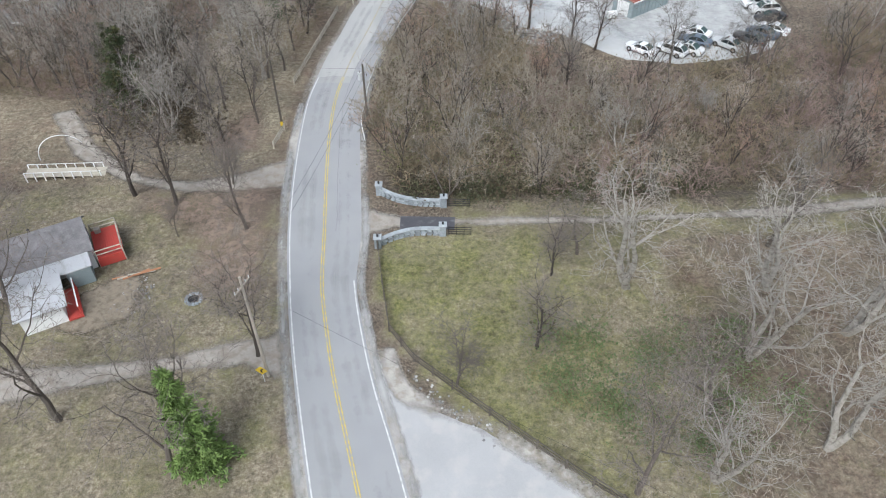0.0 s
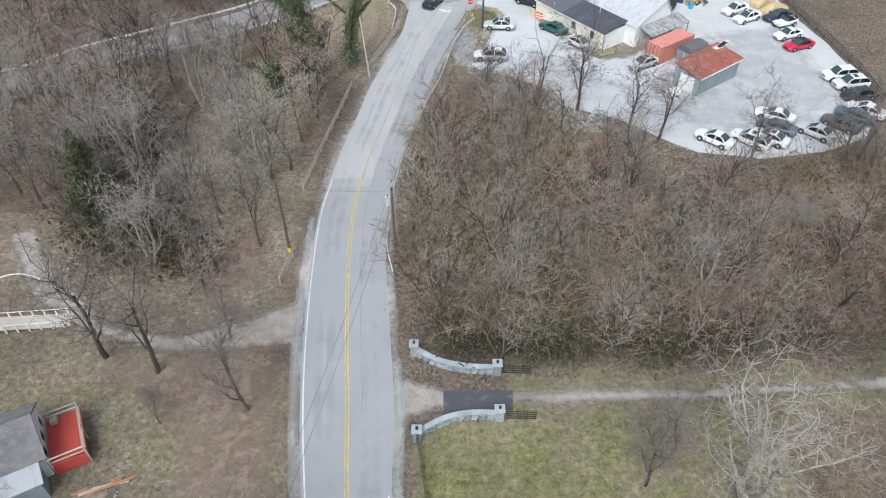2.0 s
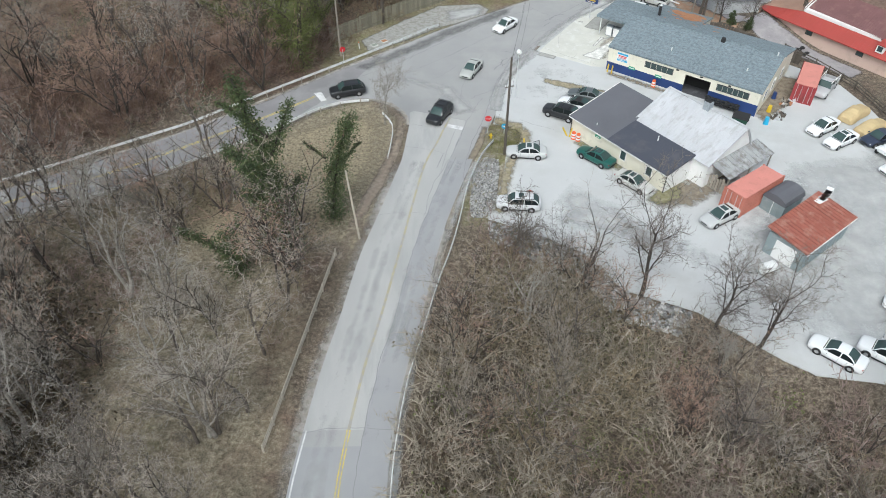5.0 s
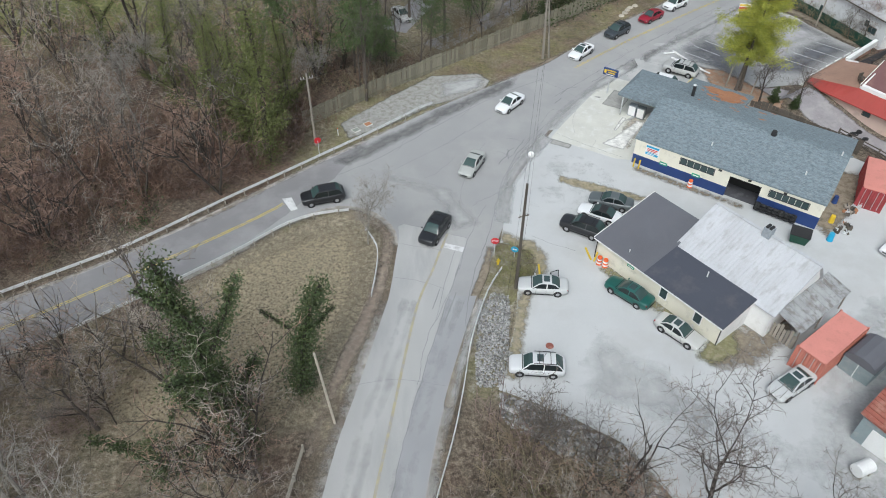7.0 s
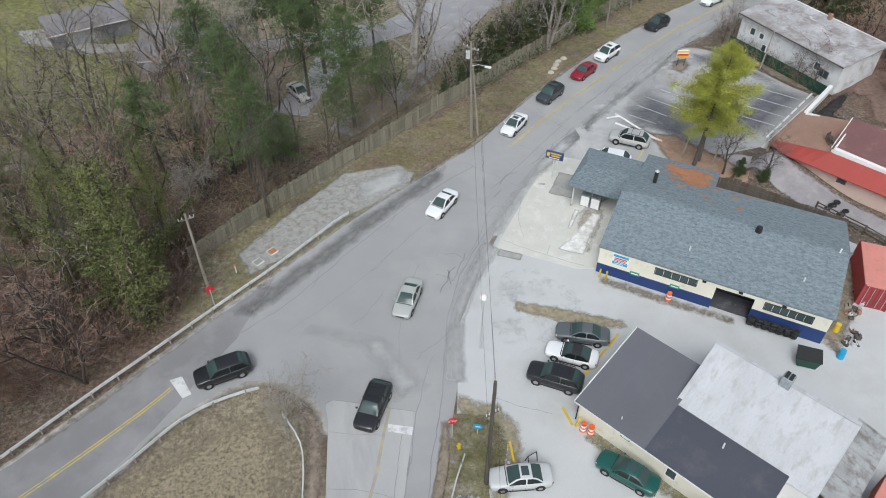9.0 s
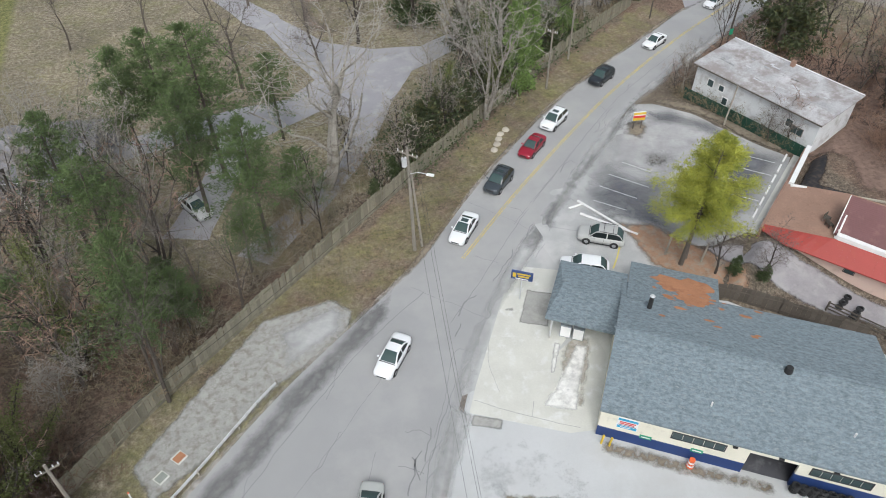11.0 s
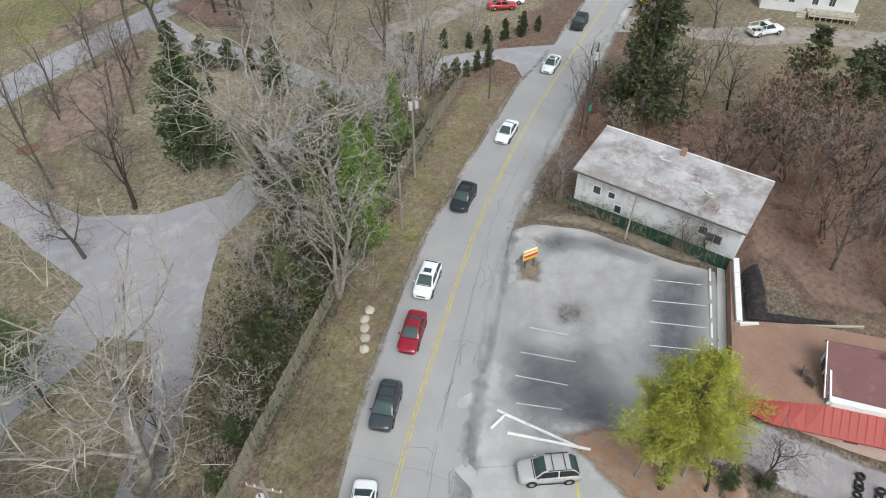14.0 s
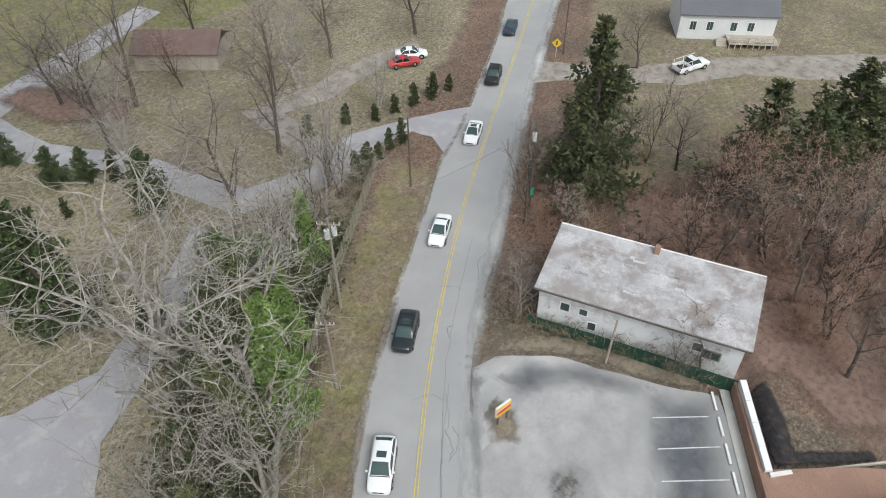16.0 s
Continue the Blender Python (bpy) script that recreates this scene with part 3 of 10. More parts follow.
sheet("side_road", [(x + 0.1, y - 0.1) for x, y in NORTH_L if x < -12] + [(-16.5, 139.6), (-19.2, 136.2), (-21.6, 132.6)] + [(x, y + 0.05) for x, y in WEST_R if x < -22.4][::-1], 0.068, ASPHALT_WEST, "mauve-grey asphalt side road", "road", step=0.8, amp=0.12, seed=41, thick=0.008)
sheet("stop_bar", [(-4.55, 127.7), (-2.7, 127.0), (-2.5, 127.7), (-4.4, 128.35)], 0.1, WHITE_LINE, "white stop bar painted at the junction", "road marking", thick=0.01)
sheet("stop_bar", [(-21.9, 136.0), (-20.7, 133.9), (-20.0, 134.2), (-20.9, 136.2)], 0.1, WHITE_LINE, "white stop bar painted on the side road", "road marking", thick=0.01)

# gravel lanes
sheet("side_lane", [(-4.8, 37.5), (-3.0, 33), (2.9, 30.5), (9.1, 26.0), (14, 21.5), (26, 12), (60, -12), (60, -24), (12, -6), (5.4, 0), (-2.9, 24.7), (-5.6, 34)], 0.045, mat("pale_lane", (0.40, 0.40, 0.405), 0.9, 0.12, 0.3, 10, 0.2, stain=(0.46, 0.45, 0.44), amount=0.4), "pale worn asphalt side lane", "road", amp=0.2, seed=8)
sheet("culvert_deck", [(-4.5, 56.3), (1.3, 56.1), (1.2, 54.3), (-4.5, 53.8)], 0.07, ASPHALT_BLACK, "fresh black asphalt over the culvert", "driveway")

LOT_EDGE = [(1.8, 131), (1.2, 128.4), (4.0, 127.7), (4.7, 125.6), (3.8, 123.0), (2.2, 121.4), (1.4, 117), (0.2, 112.4), (-0.6, 110.3), (4.5, 107.7), (8.6, 105.0), (11.5, 100), (17.9, 96.9), (22.7, 92.2), (25.9, 89.6), (33, 88.2), (41, 89.5), (47, 92), (51, 98), (52.5, 106), (52, 115.5), (50.5, 124), (50.0, 131), (48.6, 137), (45, 141.5), (36, 150), (24, 160), (20.9, 162), (12.8, 153.4), (6.4, 143.6), (3.1, 137.2)]
sheet("gravel_lot", LOT_EDGE, 0.035, LOT, "pale compacted gravel yard of a car repair shop", "parking lot", amp=0.12, seed=9)
sheet("concrete_apron", [(19.4, 161.6), (23.6, 159.4), (27.5, 154), (18.1, 142.2), (16.1, 142.6), (9.2, 147.0), (10.6, 149.2), (15.0, 155.4)], 0.055, CONCRETE, "stained concrete forecourt under a canopy", "pavement")


def layer_mat(name, base, second, rough=0.95, scale=1.0, soft=0.22, grain=9.0):
    """Loose dirt, dust or leaves that thin out raggedly where the layer ends."""
    m = mat(name, base, rough, 0.25, scale, grain, 0.2, stain=second, amount=0.5, stainscale=scale * 1.3)
    n, l = m.node_tree.nodes, m.node_tree.links
    at, tx, co = n.new("ShaderNodeAttribute"), n.new("ShaderNodeTexNoise"), n.new("ShaderNodeTexCoord")
    at.attribute_name = "edge"
    tx.inputs["Scale"].default_value, tx.inputs["Detail"].default_value, tx.inputs["Roughness"].default_value = scale * 0.8, 9, 0.72
    l.new(co.outputs["Object"], tx.inputs["Vector"])
    add, r, mix, clear = n.new("ShaderNodeMath"), n.new("ShaderNodeMapRange"), n.new("ShaderNodeMixShader"), n.new("ShaderNodeBsdfTransparent")
    add.operation = "ADD"
    l.new(at.outputs["Fac"], add.inputs[0])
    l.new(tx.outputs[0], add.inputs[1])
    r.inputs[1].default_value, r.inputs[2].default_value = 1.0 - soft, 1.0 + soft
    l.new(add.outputs[0], r.inputs[0])
    l.new(r.outputs[0], mix.inputs[0])
    l.new(clear.outputs[0], mix.inputs[1])
    l.new(n["Principled BSDF"].outputs[0], mix.inputs[2])
    l.new(mix.outputs[0], n["Material Output"].inputs["Surface"])
    return m


LAYERS = [0]


def layer(poly, material, label, category, most=0.75, feather=1.2, z=0.045, step=0.5):
    """A thin layer over a plot, fullest well inside it."""
    z += 0.0006 * (LAYERS[0] % 9)
    LAYERS[0] += 1
    ring = list(poly) + [poly[0]]
    xs, ys = [p[0] for p in poly], [p[1] for p in poly]
    nx, ny = int((max(xs) - min(xs)) / step) + 2, int((max(ys) - min(ys)) / step) + 2
    vs, ws = [], []
    for q in range(ny):
        for k in range(nx):
            x, y = min(xs) + k * step, min(ys) + q * step
            vs.append((x, y, G(x, y) + z))
            ws.append(most * min(1.0, dist(ring, x, y) / feather) if inside(poly, x, y) else 0.0)
    fs = [(q * nx + k, q * nx + k + 1, (q + 1) * nx + k + 1, (q + 1) * nx + k) for q in range(ny - 1) for k in range(nx - 1)]
    fs = [f for f in fs if max(ws[v] for v in f) > 0.02]
    return laid(vs, fs, ws, material, label, category)


def laid(vs, fs, ws, material, label, category):
    used = sorted({v for f in fs for v in f})
    at = {v: k for k, v in enumerate(used)}
    me = mesh_of(category, [vs[v] for v in used], [tuple(at[v] for v in f) for f in fs], material)
    a = me.attributes.new("edge", "FLOAT", "POINT")
    a.data.foreach_set("value", [ws[v] for v in used])
    return tagged(new(category.replace(" ", "_"), me), label, category, kind="structure")


def layer_along(path, w, material, label, category, most=0.6, z=0.09, off=0.0, seed=0):
    """A thin layer along a line, thinning to both sides."""
    z += 0.0006 * (LAYERS[0] % 9)
    LAYERS[0] += 1
    path, vs, ws, fs = smooth_path(path, 1.0), [], [], []
    for k, (x, y) in enumerate(path):
        a, b = path[max(0, k - 1)], path[min(len(path) - 1, k + 1)]
        d = Vector((b[0] - a[0], b[1] - a[1], 0)).normalized()
        n = Vector((-d.y, d.x, 0))
        f = 0.75 + 0.8 * noise.noise(Vector((x * 0.12, y * 0.12, seed)))
        for i, wt in enumerate((0.0, 0.7, 1.0, 0.7, 0.0)):
            p = Vector((x, y, 0)) + n * (off + (i - 2) * w / 4)
            vs.append((p.x, p.y, G(p.x, p.y) + z))
            ws.append(wt * most * f * (0 if k in (0, len(path) - 1) else 1))
        if k:
            for i in range(4):
                o = (k - 1) * 5 + i
                fs.append((o, o + 5, o + 6, o + 1))
    return laid(vs, fs, ws, material, label, category)


def seam(pts, w=0.07, seed=0, material=TAR, label="dark tar seam across old asphalt", wander=0.14):
    """A crack sealed with tar, wandering a little."""
    path = []
    for x, y in smooth_path(pts, 0.4):
        v = noise.noise_vector(Vector((x * 0.6, y * 0.6, seed))) + 0.5 * noise.noise_vector(Vector((x * 1.9, y * 1.9, seed)))
        path.append((x + v.x * wander, y + v.y * wander))
    bm = strip(bmesh.new(), path, w * 0.7, 0.079)
    tagged(new("road_seam", bm_mesh("road_seam", bm, material)), label, "road seam", kind="structure")


seam([p for p in patch if 47 < p[1] < 122], 0.09, 1)
seam([(-3.6, 113), (-2.2, 122), (0.3, 130), (2.0, 137), (4.6, 143.5), (9.0, 150)], 0.1, 2)
seam([(-12.5, 111), (-9.6, 111.6), (-5, 110.8)], 0.05, 3)
seam([(-17.2, 84.8), (-13.8, 85.2), (-10, 85)], 0.07, 4)
seam([(-9.2, 131.1), (-8.6, 131.5), (-5, 130.2), (-2.1, 129.1)], 0.05, 5, wander=0.06)
seam([(0.2, 134.3), (-2.0, 129.0), (-3.2, 124.7), (-5.5, 118.2), (-6.4, 116.4), (-7.4, 111)], 0.07, 25)
seam([(-9.1, 128.5), (-4.8, 127.3)], 0.035, 26)
seam([(-9.5, 123.7), (-7.4, 123.2), (-4.6, 122.0)], 0.045, 27)
seam([(-5.2, 121.9), (-5.9, 119.4)], 0.11, 28, wander=0.05)
seam([(-3.6, 121.5), (-4.8, 117.9)], 0.10, 29, wander=0.05)
seam([(-3.15, 125.2), (-3.6, 123.6)], 0.16, 30, wander=0.04)
seam([(-2.8, 120.6), (-3.3, 119.1)], 0.04, 31, wander=0.03)
seam([(-3.3, 119.1), (-3.8, 118.9), (-4.1, 118.4)], 0.04, 32, wander=0.03)
seam([(-4.1, 118.4), (-4.5, 117.1), (-4.1, 116.8)], 0.04, 33, wander=0.03)
seam([(4.6, 129.2), (6.5, 128.0), (8.8, 126.9)], 0.05, 34)
seam([(5.8, 145.7), (8.2, 149.6), (10.4, 153.4), (12.2, 152.2)], 0.06, 35)
seam([(10.0, 148.0), (12.2, 146.2), (14.2, 144.7), (17.0, 142.8)], 0.05, 36, wander=0.06)
seam([(13.9, 145.0), (14.6, 146.3)], 0.04, 37, wander=0.03)
seam([(13.6, 153.8), (12.6, 151), (12.3, 148.1)], 0.035, 38, wander=0.08)
seam([(-3, 131), (-2.4, 136), (-1.2, 141), (1.0, 146)], 0.05, 6)
seam([(-20, 138), (-12, 143), (-5, 149.6), (3, 156.5), (10, 161)], 0.09, 7)
seam([(-12, 139.5), (-6, 144), (0, 149.5), (6, 155)], 0.05, 8)
seam([(11, 156.5), (16, 161), (24, 168.6), (34, 177), (46, 186.6), (60, 195)], 0.08, 9)
seam([(22, 167.2), (30, 173.8), (38, 180.4), (44, 184.6)], 0.06, 10)
seam([(9, 162), (13, 157.6), (14.4, 156)], 0.05, 11)
seam([(18.8, 172.4), (22, 168), (23.6, 165.2)], 0.05, 12)
seam([(-60, 108.5), (-45, 117), (-33, 125), (-25, 131.6)], 0.06, 13)
seam([(-38, 125.5), (-36, 121.5)], 0.05, 14)
seam([(-5.6, 118), (-4.6, 123), (-3.2, 128)], 0.06, 15)
crack = random.Random(17)
for k in range(26):
    a, b = NORTH_R[3 + k % 7], NORTH_R[4 + k % 7]
    f = crack.random()
    x, y = a[0] + (b[0] - a[0]) * f, a[1] + (b[1] - a[1]) * f
    d = Vector((b[0] - a[0], b[1] - a[1])).normalized()
    off, run = crack.uniform(0.3, 2.6), crack.uniform(1.5, 5.0)
    x, y = x + d.y * off, y - d.x * off
    if k % 4 == 0:
        seam([(x, y), (x + d.y * 1.1 + 0.3, y - d.x * 1.1), (x + d.y * 2.4, y - d.x * 2.4)], 0.07, 40 + k, wander=0.5)
    else:
        seam([(x, y), (x + d.x * run * 0.5 + crack.gauss(0, 0.2), y + d.y * run * 0.5 + crack.gauss(0, 0.2)), (x + d.x * run, y + d.y * run)], crack.uniform(0.08, 0.17), 40 + k, wander=0.5)
for k in range(7):
    x, y = crack.uniform(-10, 8), crack.uniform(134, 154)
    if dist(NORTH_L, x, y) > 2 and dist(NORTH_R, x, y) > 1.5 and inside(road_outline, x, y):
        a, run = crack.uniform(0.3, 1.3), crack.uniform(2, 6)
        seam([(x, y), (x + math.cos(a) * run * 0.5, y + math.sin(a) * run * 0.5 + crack.gauss(0, 0.3)), (x + math.cos(a) * run, y + math.sin(a) * run)], crack.uniform(0.05, 0.09), 80 + k, wander=0.4)
DIRT_TAN = layer_mat("tan_weedy_dirt", (0.33, 0.285, 0.20), (0.24, 0.21, 0.12), scale=1.4)
DIRT_BROWN = layer_mat("brown_wall_dirt", (0.25, 0.21, 0.16), (0.16, 0.13, 0.095), scale=1.2)
DIRT_DARK = layer_mat("dark_mud", (0.12, 0.105, 0.09), (0.20, 0.18, 0.155), scale=1.2)
DIRT_OLIVE = layer_mat("mossy_dirt", (0.20, 0.19, 0.10), (0.28, 0.25, 0.17), scale=1.6)
DUST_PALE = layer_mat("pale_dust", (0.50, 0.50, 0.495), (0.43, 0.43, 0.43), scale=0.35, soft=0.3)
DUST_GREY = layer_mat("grey_road_dust", (0.44, 0.44, 0.435), (0.49, 0.485, 0.48), scale=0.3, soft=0.35)
PARK_DUST = layer_mat("car_park_dust", (0.53, 0.52, 0.52), (0.42, 0.412, 0.41), scale=0.22, soft=0.42)
DRIVE_GREY = layer_mat("grey_gravel_drive", (0.285, 0.265, 0.275), (0.34, 0.32, 0.32), scale=0.5)
BLACKTOP = layer_mat("bare_black_asphalt", (0.115, 0.12, 0.138), (0.20, 0.20, 0.212), 0.85, scale=0.25, soft=0.5)
GRIT = layer_mat("pale_grit", (0.34, 0.335, 0.315), (0.235, 0.22, 0.195), scale=1.3)
DAMP = layer_mat("damp_grime", (0.18, 0.178, 0.178), (0.26, 0.255, 0.25), scale=0.5, soft=0.3)
RUSSET = layer_mat("russet_pine_litter", (0.32, 0.195, 0.125), (0.30, 0.25, 0.20), scale=0.9, soft=0.3)
WET = layer_mat("wet_black_silt", (0.016, 0.016, 0.019), (0.06, 0.045, 0.036), 0.7, scale=1.2, soft=0.2)
LEAVES = layer_mat("fallen_leaves", (0.30, 0.225, 0.178), (0.20, 0.145, 0.11), scale=0.9, soft=0.3)
RUSSET_LEAVES = layer_mat("russet_leaves", (0.215, 0.145, 0.115), (0.135, 0.09, 0.07), scale=1.3, soft=0.3)
layer_along([(1.6, 131), (2.9, 137), (6.2, 143.4), (9.0, 147.6)], 2.4, DUST_PALE, "pale gravel dust thrown onto the road", "dust", 0.75, 0.075, 0.0, 12)
LANE = layer_mat("gravel_lane_stone", (0.335, 0.305, 0.27), (0.25, 0.215, 0.18), scale=0.7, soft=0.3)
SHOULDER = layer_mat("dusty_shoulder_stone", (0.42, 0.395, 0.365), (0.30, 0.27, 0.225), scale=0.9, soft=0.3)
layer_along([(-5.6, 39), (-3.4, 33.6), (2.9, 30.6), (9.1, 26.1), (14, 21.6), (26, 12)], 2.6, SHOULDER, "loose gravel along the lane edge", "road shoulder", 0.85, 0.06, 0.3, 6)
for edge, w, seed in ((ROAD_L, 2.8, 1), (ROAD_R, 2.4, 2), (WEST_R, 2.0, 3), (NORTH_L, 1.4, 4)):
    layer_along(edge, w, SHOULDER, "dusty gravel shoulder beside the road", "road shoulder", 0.85, 0.045, 0.0, seed)
layer([(-16, 40.5), (-18.5, 40.2), (-24, 38.4), (-31.3, 37.6), (-38.5, 37.2), (-110, 35), (-110, 30), (-36.5, 32.4), (-30.3, 34.2), (-23.5, 35.6), (-17.4, 36.3), (-14, 34.5), (-13.2, 36), (-14.4, 42)], LANE, "pale gravel driveway through the yard", "driveway", 0.95, 1.3, 0.05)
layer([(-17.2, 67.5), (-23.2, 64.6), (-28.4, 63.0), (-34.1, 64.0), (-41.1, 70), (-47, 78), (-50, 76), (-44, 67), (-37, 62.5), (-35.2, 61.8), (-29.3, 60.0), (-24, 59.9), (-16.8, 61)], LANE, "dusty gravel driveway beside bare trees", "driveway", 0.95, 1.3, 0.05)
layer([(-9.2, 60), (-7.6, 58), (-4.5, 56.8), (1.3, 56.4), (7.2, 56.7), (17.3, 56.6), (27.7, 57.2), (37, 58.2), (75, 64), (75, 60.5), (36, 55.2), (27, 55.2), (17, 54.5), (7, 54.3), (1.2, 54.3), (-4.5, 53.9), (-7.0, 53.2), (-8.9, 50)], LANE, "gravel estate drive beyond a gateway", "driveway", 0.95, 1.3, 0.05)
layer([(8.6, 140.2), (13.4, 138.2), (18.6, 135.6), (18.9, 133.6), (14, 134.9), (8.2, 138.0)], DIRT_TAN, "weedy tan dirt strip in the gravel", "dirt strip", 0.75, 0.9)
layer([(18.0, 142.0), (24.3, 137.3), (28.9, 133.8), (28.4, 132.0), (22.4, 136.0), (16.9, 140.2)], DIRT_BROWN, "brown dirt along the garage wall", "dirt strip", 0.7, 1.0)
layer([(16.2, 112.4), (18.6, 115.6), (23, 118.6), (27, 120.6), (29.4, 117.5), (25.5, 113.4), (22.0, 111.0), (18, 111)], DIRT_BROWN, "brown dirt round the workshop porch", "dirt strip", 0.62, 1.6)
layer([(16.0, 113.0), (18.6, 116.0), (22, 117.2), (21.4, 113.0), (18, 111.6)], DIRT_OLIVE, "mossy dirt at the workshop corner", "dirt strip", 0.75, 1.0)
layer([(34.8, 126.6), (41.5, 132.6), (45, 139), (40, 141.5), (33.6, 130.4)], DIRT_BROWN, "oily dirt beside the garage", "dirt strip", 0.75, 1.6)
layer([(11.6, 125.8), (14.4, 122.1), (19.3, 115.6), (17.4, 114.2), (13.0, 120.0), (9.8, 124.4)], DIRT_OLIVE, "mossy dirt at the foot of the workshop wall", "dirt strip", 0.62, 0.8)
layer([(0.2, 132), (1.0, 127.8), (3.4, 126.6), (3.8, 124.6), (3, 122.6), (1.4, 120.6), (0.4, 116), (-0.8, 111), (1.6, 110.4), (2.8, 116), (3.8, 120.2), (5.6, 122.4), (6.4, 126), (5.2, 128.9), (2.8, 130)], DIRT_TAN, "gravelly dirt spilling from the weedy bank", "dirt strip", 0.66, 0.9)
layer([(4, 108.6), (20, 101), (27, 92), (40, 92), (50, 100), (50, 124), (40, 122), (32, 120), (22, 106), (8, 120)], DUST_PALE, "pale dust lying on the gravel yard", "dust", 0.55, 4.0, 0.04, 1.2)
layer([(-15.4, 42), (-17.2, 64), (-28, 62), (-38, 62), (-33, 56), (-27, 52), (-26, 44)], LEAVES, "thin fallen leaves on rough winter grass", "leaf bed", 0.55, 3.0, 0.05, 0.7)
STAIN_GREY = layer_mat("worn_grey_slab", (0.33, 0.325, 0.305), (0.40, 0.39, 0.365), scale=0.8)
WHITE_WORN = layer_mat("white_worn_slab", (0.80, 0.79, 0.76), (0.62, 0.61, 0.58), scale=0.9)
STAIN_BROWN = layer_mat("brown_stained_slab", (0.40, 0.355, 0.30), (0.48, 0.45, 0.40), scale=0.8)
DIRT_MAUVE = layer_mat("mauve_brown_dirt", (0.25, 0.20, 0.16), (0.33, 0.28, 0.225), scale=1.6, soft=0.3)
STRAW = layer_mat("straw_on_bare_soil", (0.40, 0.34, 0.235), (0.19, 0.155, 0.10), scale=3.2, soft=0.4, grain=14)
layer([(19.3, 158.3), (21.8, 156.9), (19.3, 153.0), (16.7, 154.5)], STAIN_GREY, "grey resurfaced slab in the forecourt", "slab", 0.9, 0.45, 0.062, 0.15)
layer([(16.2, 156.8), (17.5, 156.5), (17.2, 155.8), (16.2, 156.1)], STAIN_GREY, "grey grime round the sign post", "stain", 0.7, 0.4, 0.062, 0.2)
layer([(9.3, 147.0), (11.8, 145.6), (11.1, 144.4), (8.7, 145.8)], STAIN_GREY, "grey patch at the forecourt edge", "stain", 0.8, 0.4, 0.062, 0.2)
layer([(17.3, 148.2), (20.0, 152.2), (22.9, 151.0), (21.2, 148.2), (18.3, 144.0), (17.3, 144.5), (18.8, 147.2)], STAIN_BROWN, "brown stained concrete beside the garage wall", "stain", 0.62, 0.8, 0.0625, 0.25)
layer([(18.9, 151.6), (19.7, 151.1), (17.5, 148.0), (16.9, 148.4)], WHITE_WORN, "white worn strip on the forecourt", "stain", 0.72, 0.35, 0.069, 0.15)
layer([(20.6, 150.9), (22.0, 150.1), (19.2, 146.2), (17.6, 143.8), (14.6, 145.6), (17.0, 147.4)], WHITE_WORN, "white worn strip on the forecourt", "stain", 0.68, 0.6, 0.069, 0.15)
layer([(-12.4, 132.6), (-19, 131.2), (-27, 126.2), (-36, 119.6), (-42, 114), (-30, 106), (-22, 103), (-17, 106), (-13.6, 115), (-11.8, 121), (-11.6, 127), (-12.4, 130)], STRAW, "dry straw and thin grass on the junction island", "dry grass", 0.62, 2.5, 0.05, 0.7)
layer_along([(-13.5, 133.2), (-10.9, 130.9), (-10.2, 129.0), (-10.4, 126.5), (-10.8, 123.3), (-11.6, 120.0), (-12.3, 117.4), (-14.2, 111.5), (-16.0, 104)], 2.0, DIRT_MAUVE, "brown dirt and dead leaves along the road edge", "dirt strip", 0.8, 0.06, 0.0, 21)
layer_along([(0.3, 128.2), (-0.85, 123.8), (-2.2, 120.2), (-3.3, 116.5), (-4.2, 112.5), (-5.0, 108)], 1.3, DIRT_BROWN, "brown leaf litter along the road edge", "dirt strip", 1.1, 0.06, 0.0, 22)
layer([(1.9, 127.9), (4.4, 127.0), (5.0, 125.4), (4.6, 123.3), (2.1, 120.7), (1.0, 121.4), (2.4, 123.4), (2.9, 125.8)], DIRT_BROWN, "gravelly brown soil on the weedy bank", "dirt strip", 0.55, 1.2, 0.06, 0.3)
layer([(3, 134), (9, 131), (17, 136), (17, 141), (11, 147), (6, 143)], DAMP, "damp grime on the apron gravel", "damp patch", 0.2, 2.0, 0.04, 0.8)
# the junction and the roads
layer([(-10, 141), (-3, 137.6), (0, 131), (-3.6, 130), (-6, 136), (-12, 139)], DUST_GREY, "pale dusty sweep across the junction", "dust", 0.62, 1.6, 0.09)
layer([(-18, 142.6), (-10, 149.6), (-2, 156.4), (5, 161.8), (8, 163), (6.4, 158.6), (-1, 153.0), (-8, 146.8), (-15, 141)], DAMP, "dark grime along the road edge", "damp patch", 0.66, 1.5, 0.09)
layer([(20, 163.6), (30, 172.2), (46, 185), (50, 186.6), (46, 182), (31, 169.6), (23, 161.6)], DAMP, "dark grime along the road edge", "damp patch", 0.40, 1.3, 0.09)
for o in (-1.9, -0.2):
    layer_along([((a[0] * 0.25 + b[0] * 0.75), (a[1] * 0.25 + b[1] * 0.75)) for a, b in zip(ROAD_L, ROAD_R)], 1.2, DUST_GREY, "pale worn wheel track", "wheel track", 0.3, 0.081, o * 0.55 + 0.5, 3)
    layer_along([((a[0] * 0.75 + b[0] * 0.25), (a[1] * 0.75 + b[1] * 0.25)) for a, b in zip(ROAD_L, ROAD_R)], 1.2, DUST_GREY, "pale worn wheel track", "wheel track", 0.3, 0.081, o * 0.55 + 0.5, 4)
layer_along([p for p in ROAD_L if p[1] < 80], 1.3, DUST_GREY, "pale dust along the road edge", "dust", 0.6, 0.09, 0.55, 5)
layer_along(ROAD_R, 1.3, DUST_GREY, "pale dust along the road edge", "dust", 0.6, 0.09, -0.45, 6)
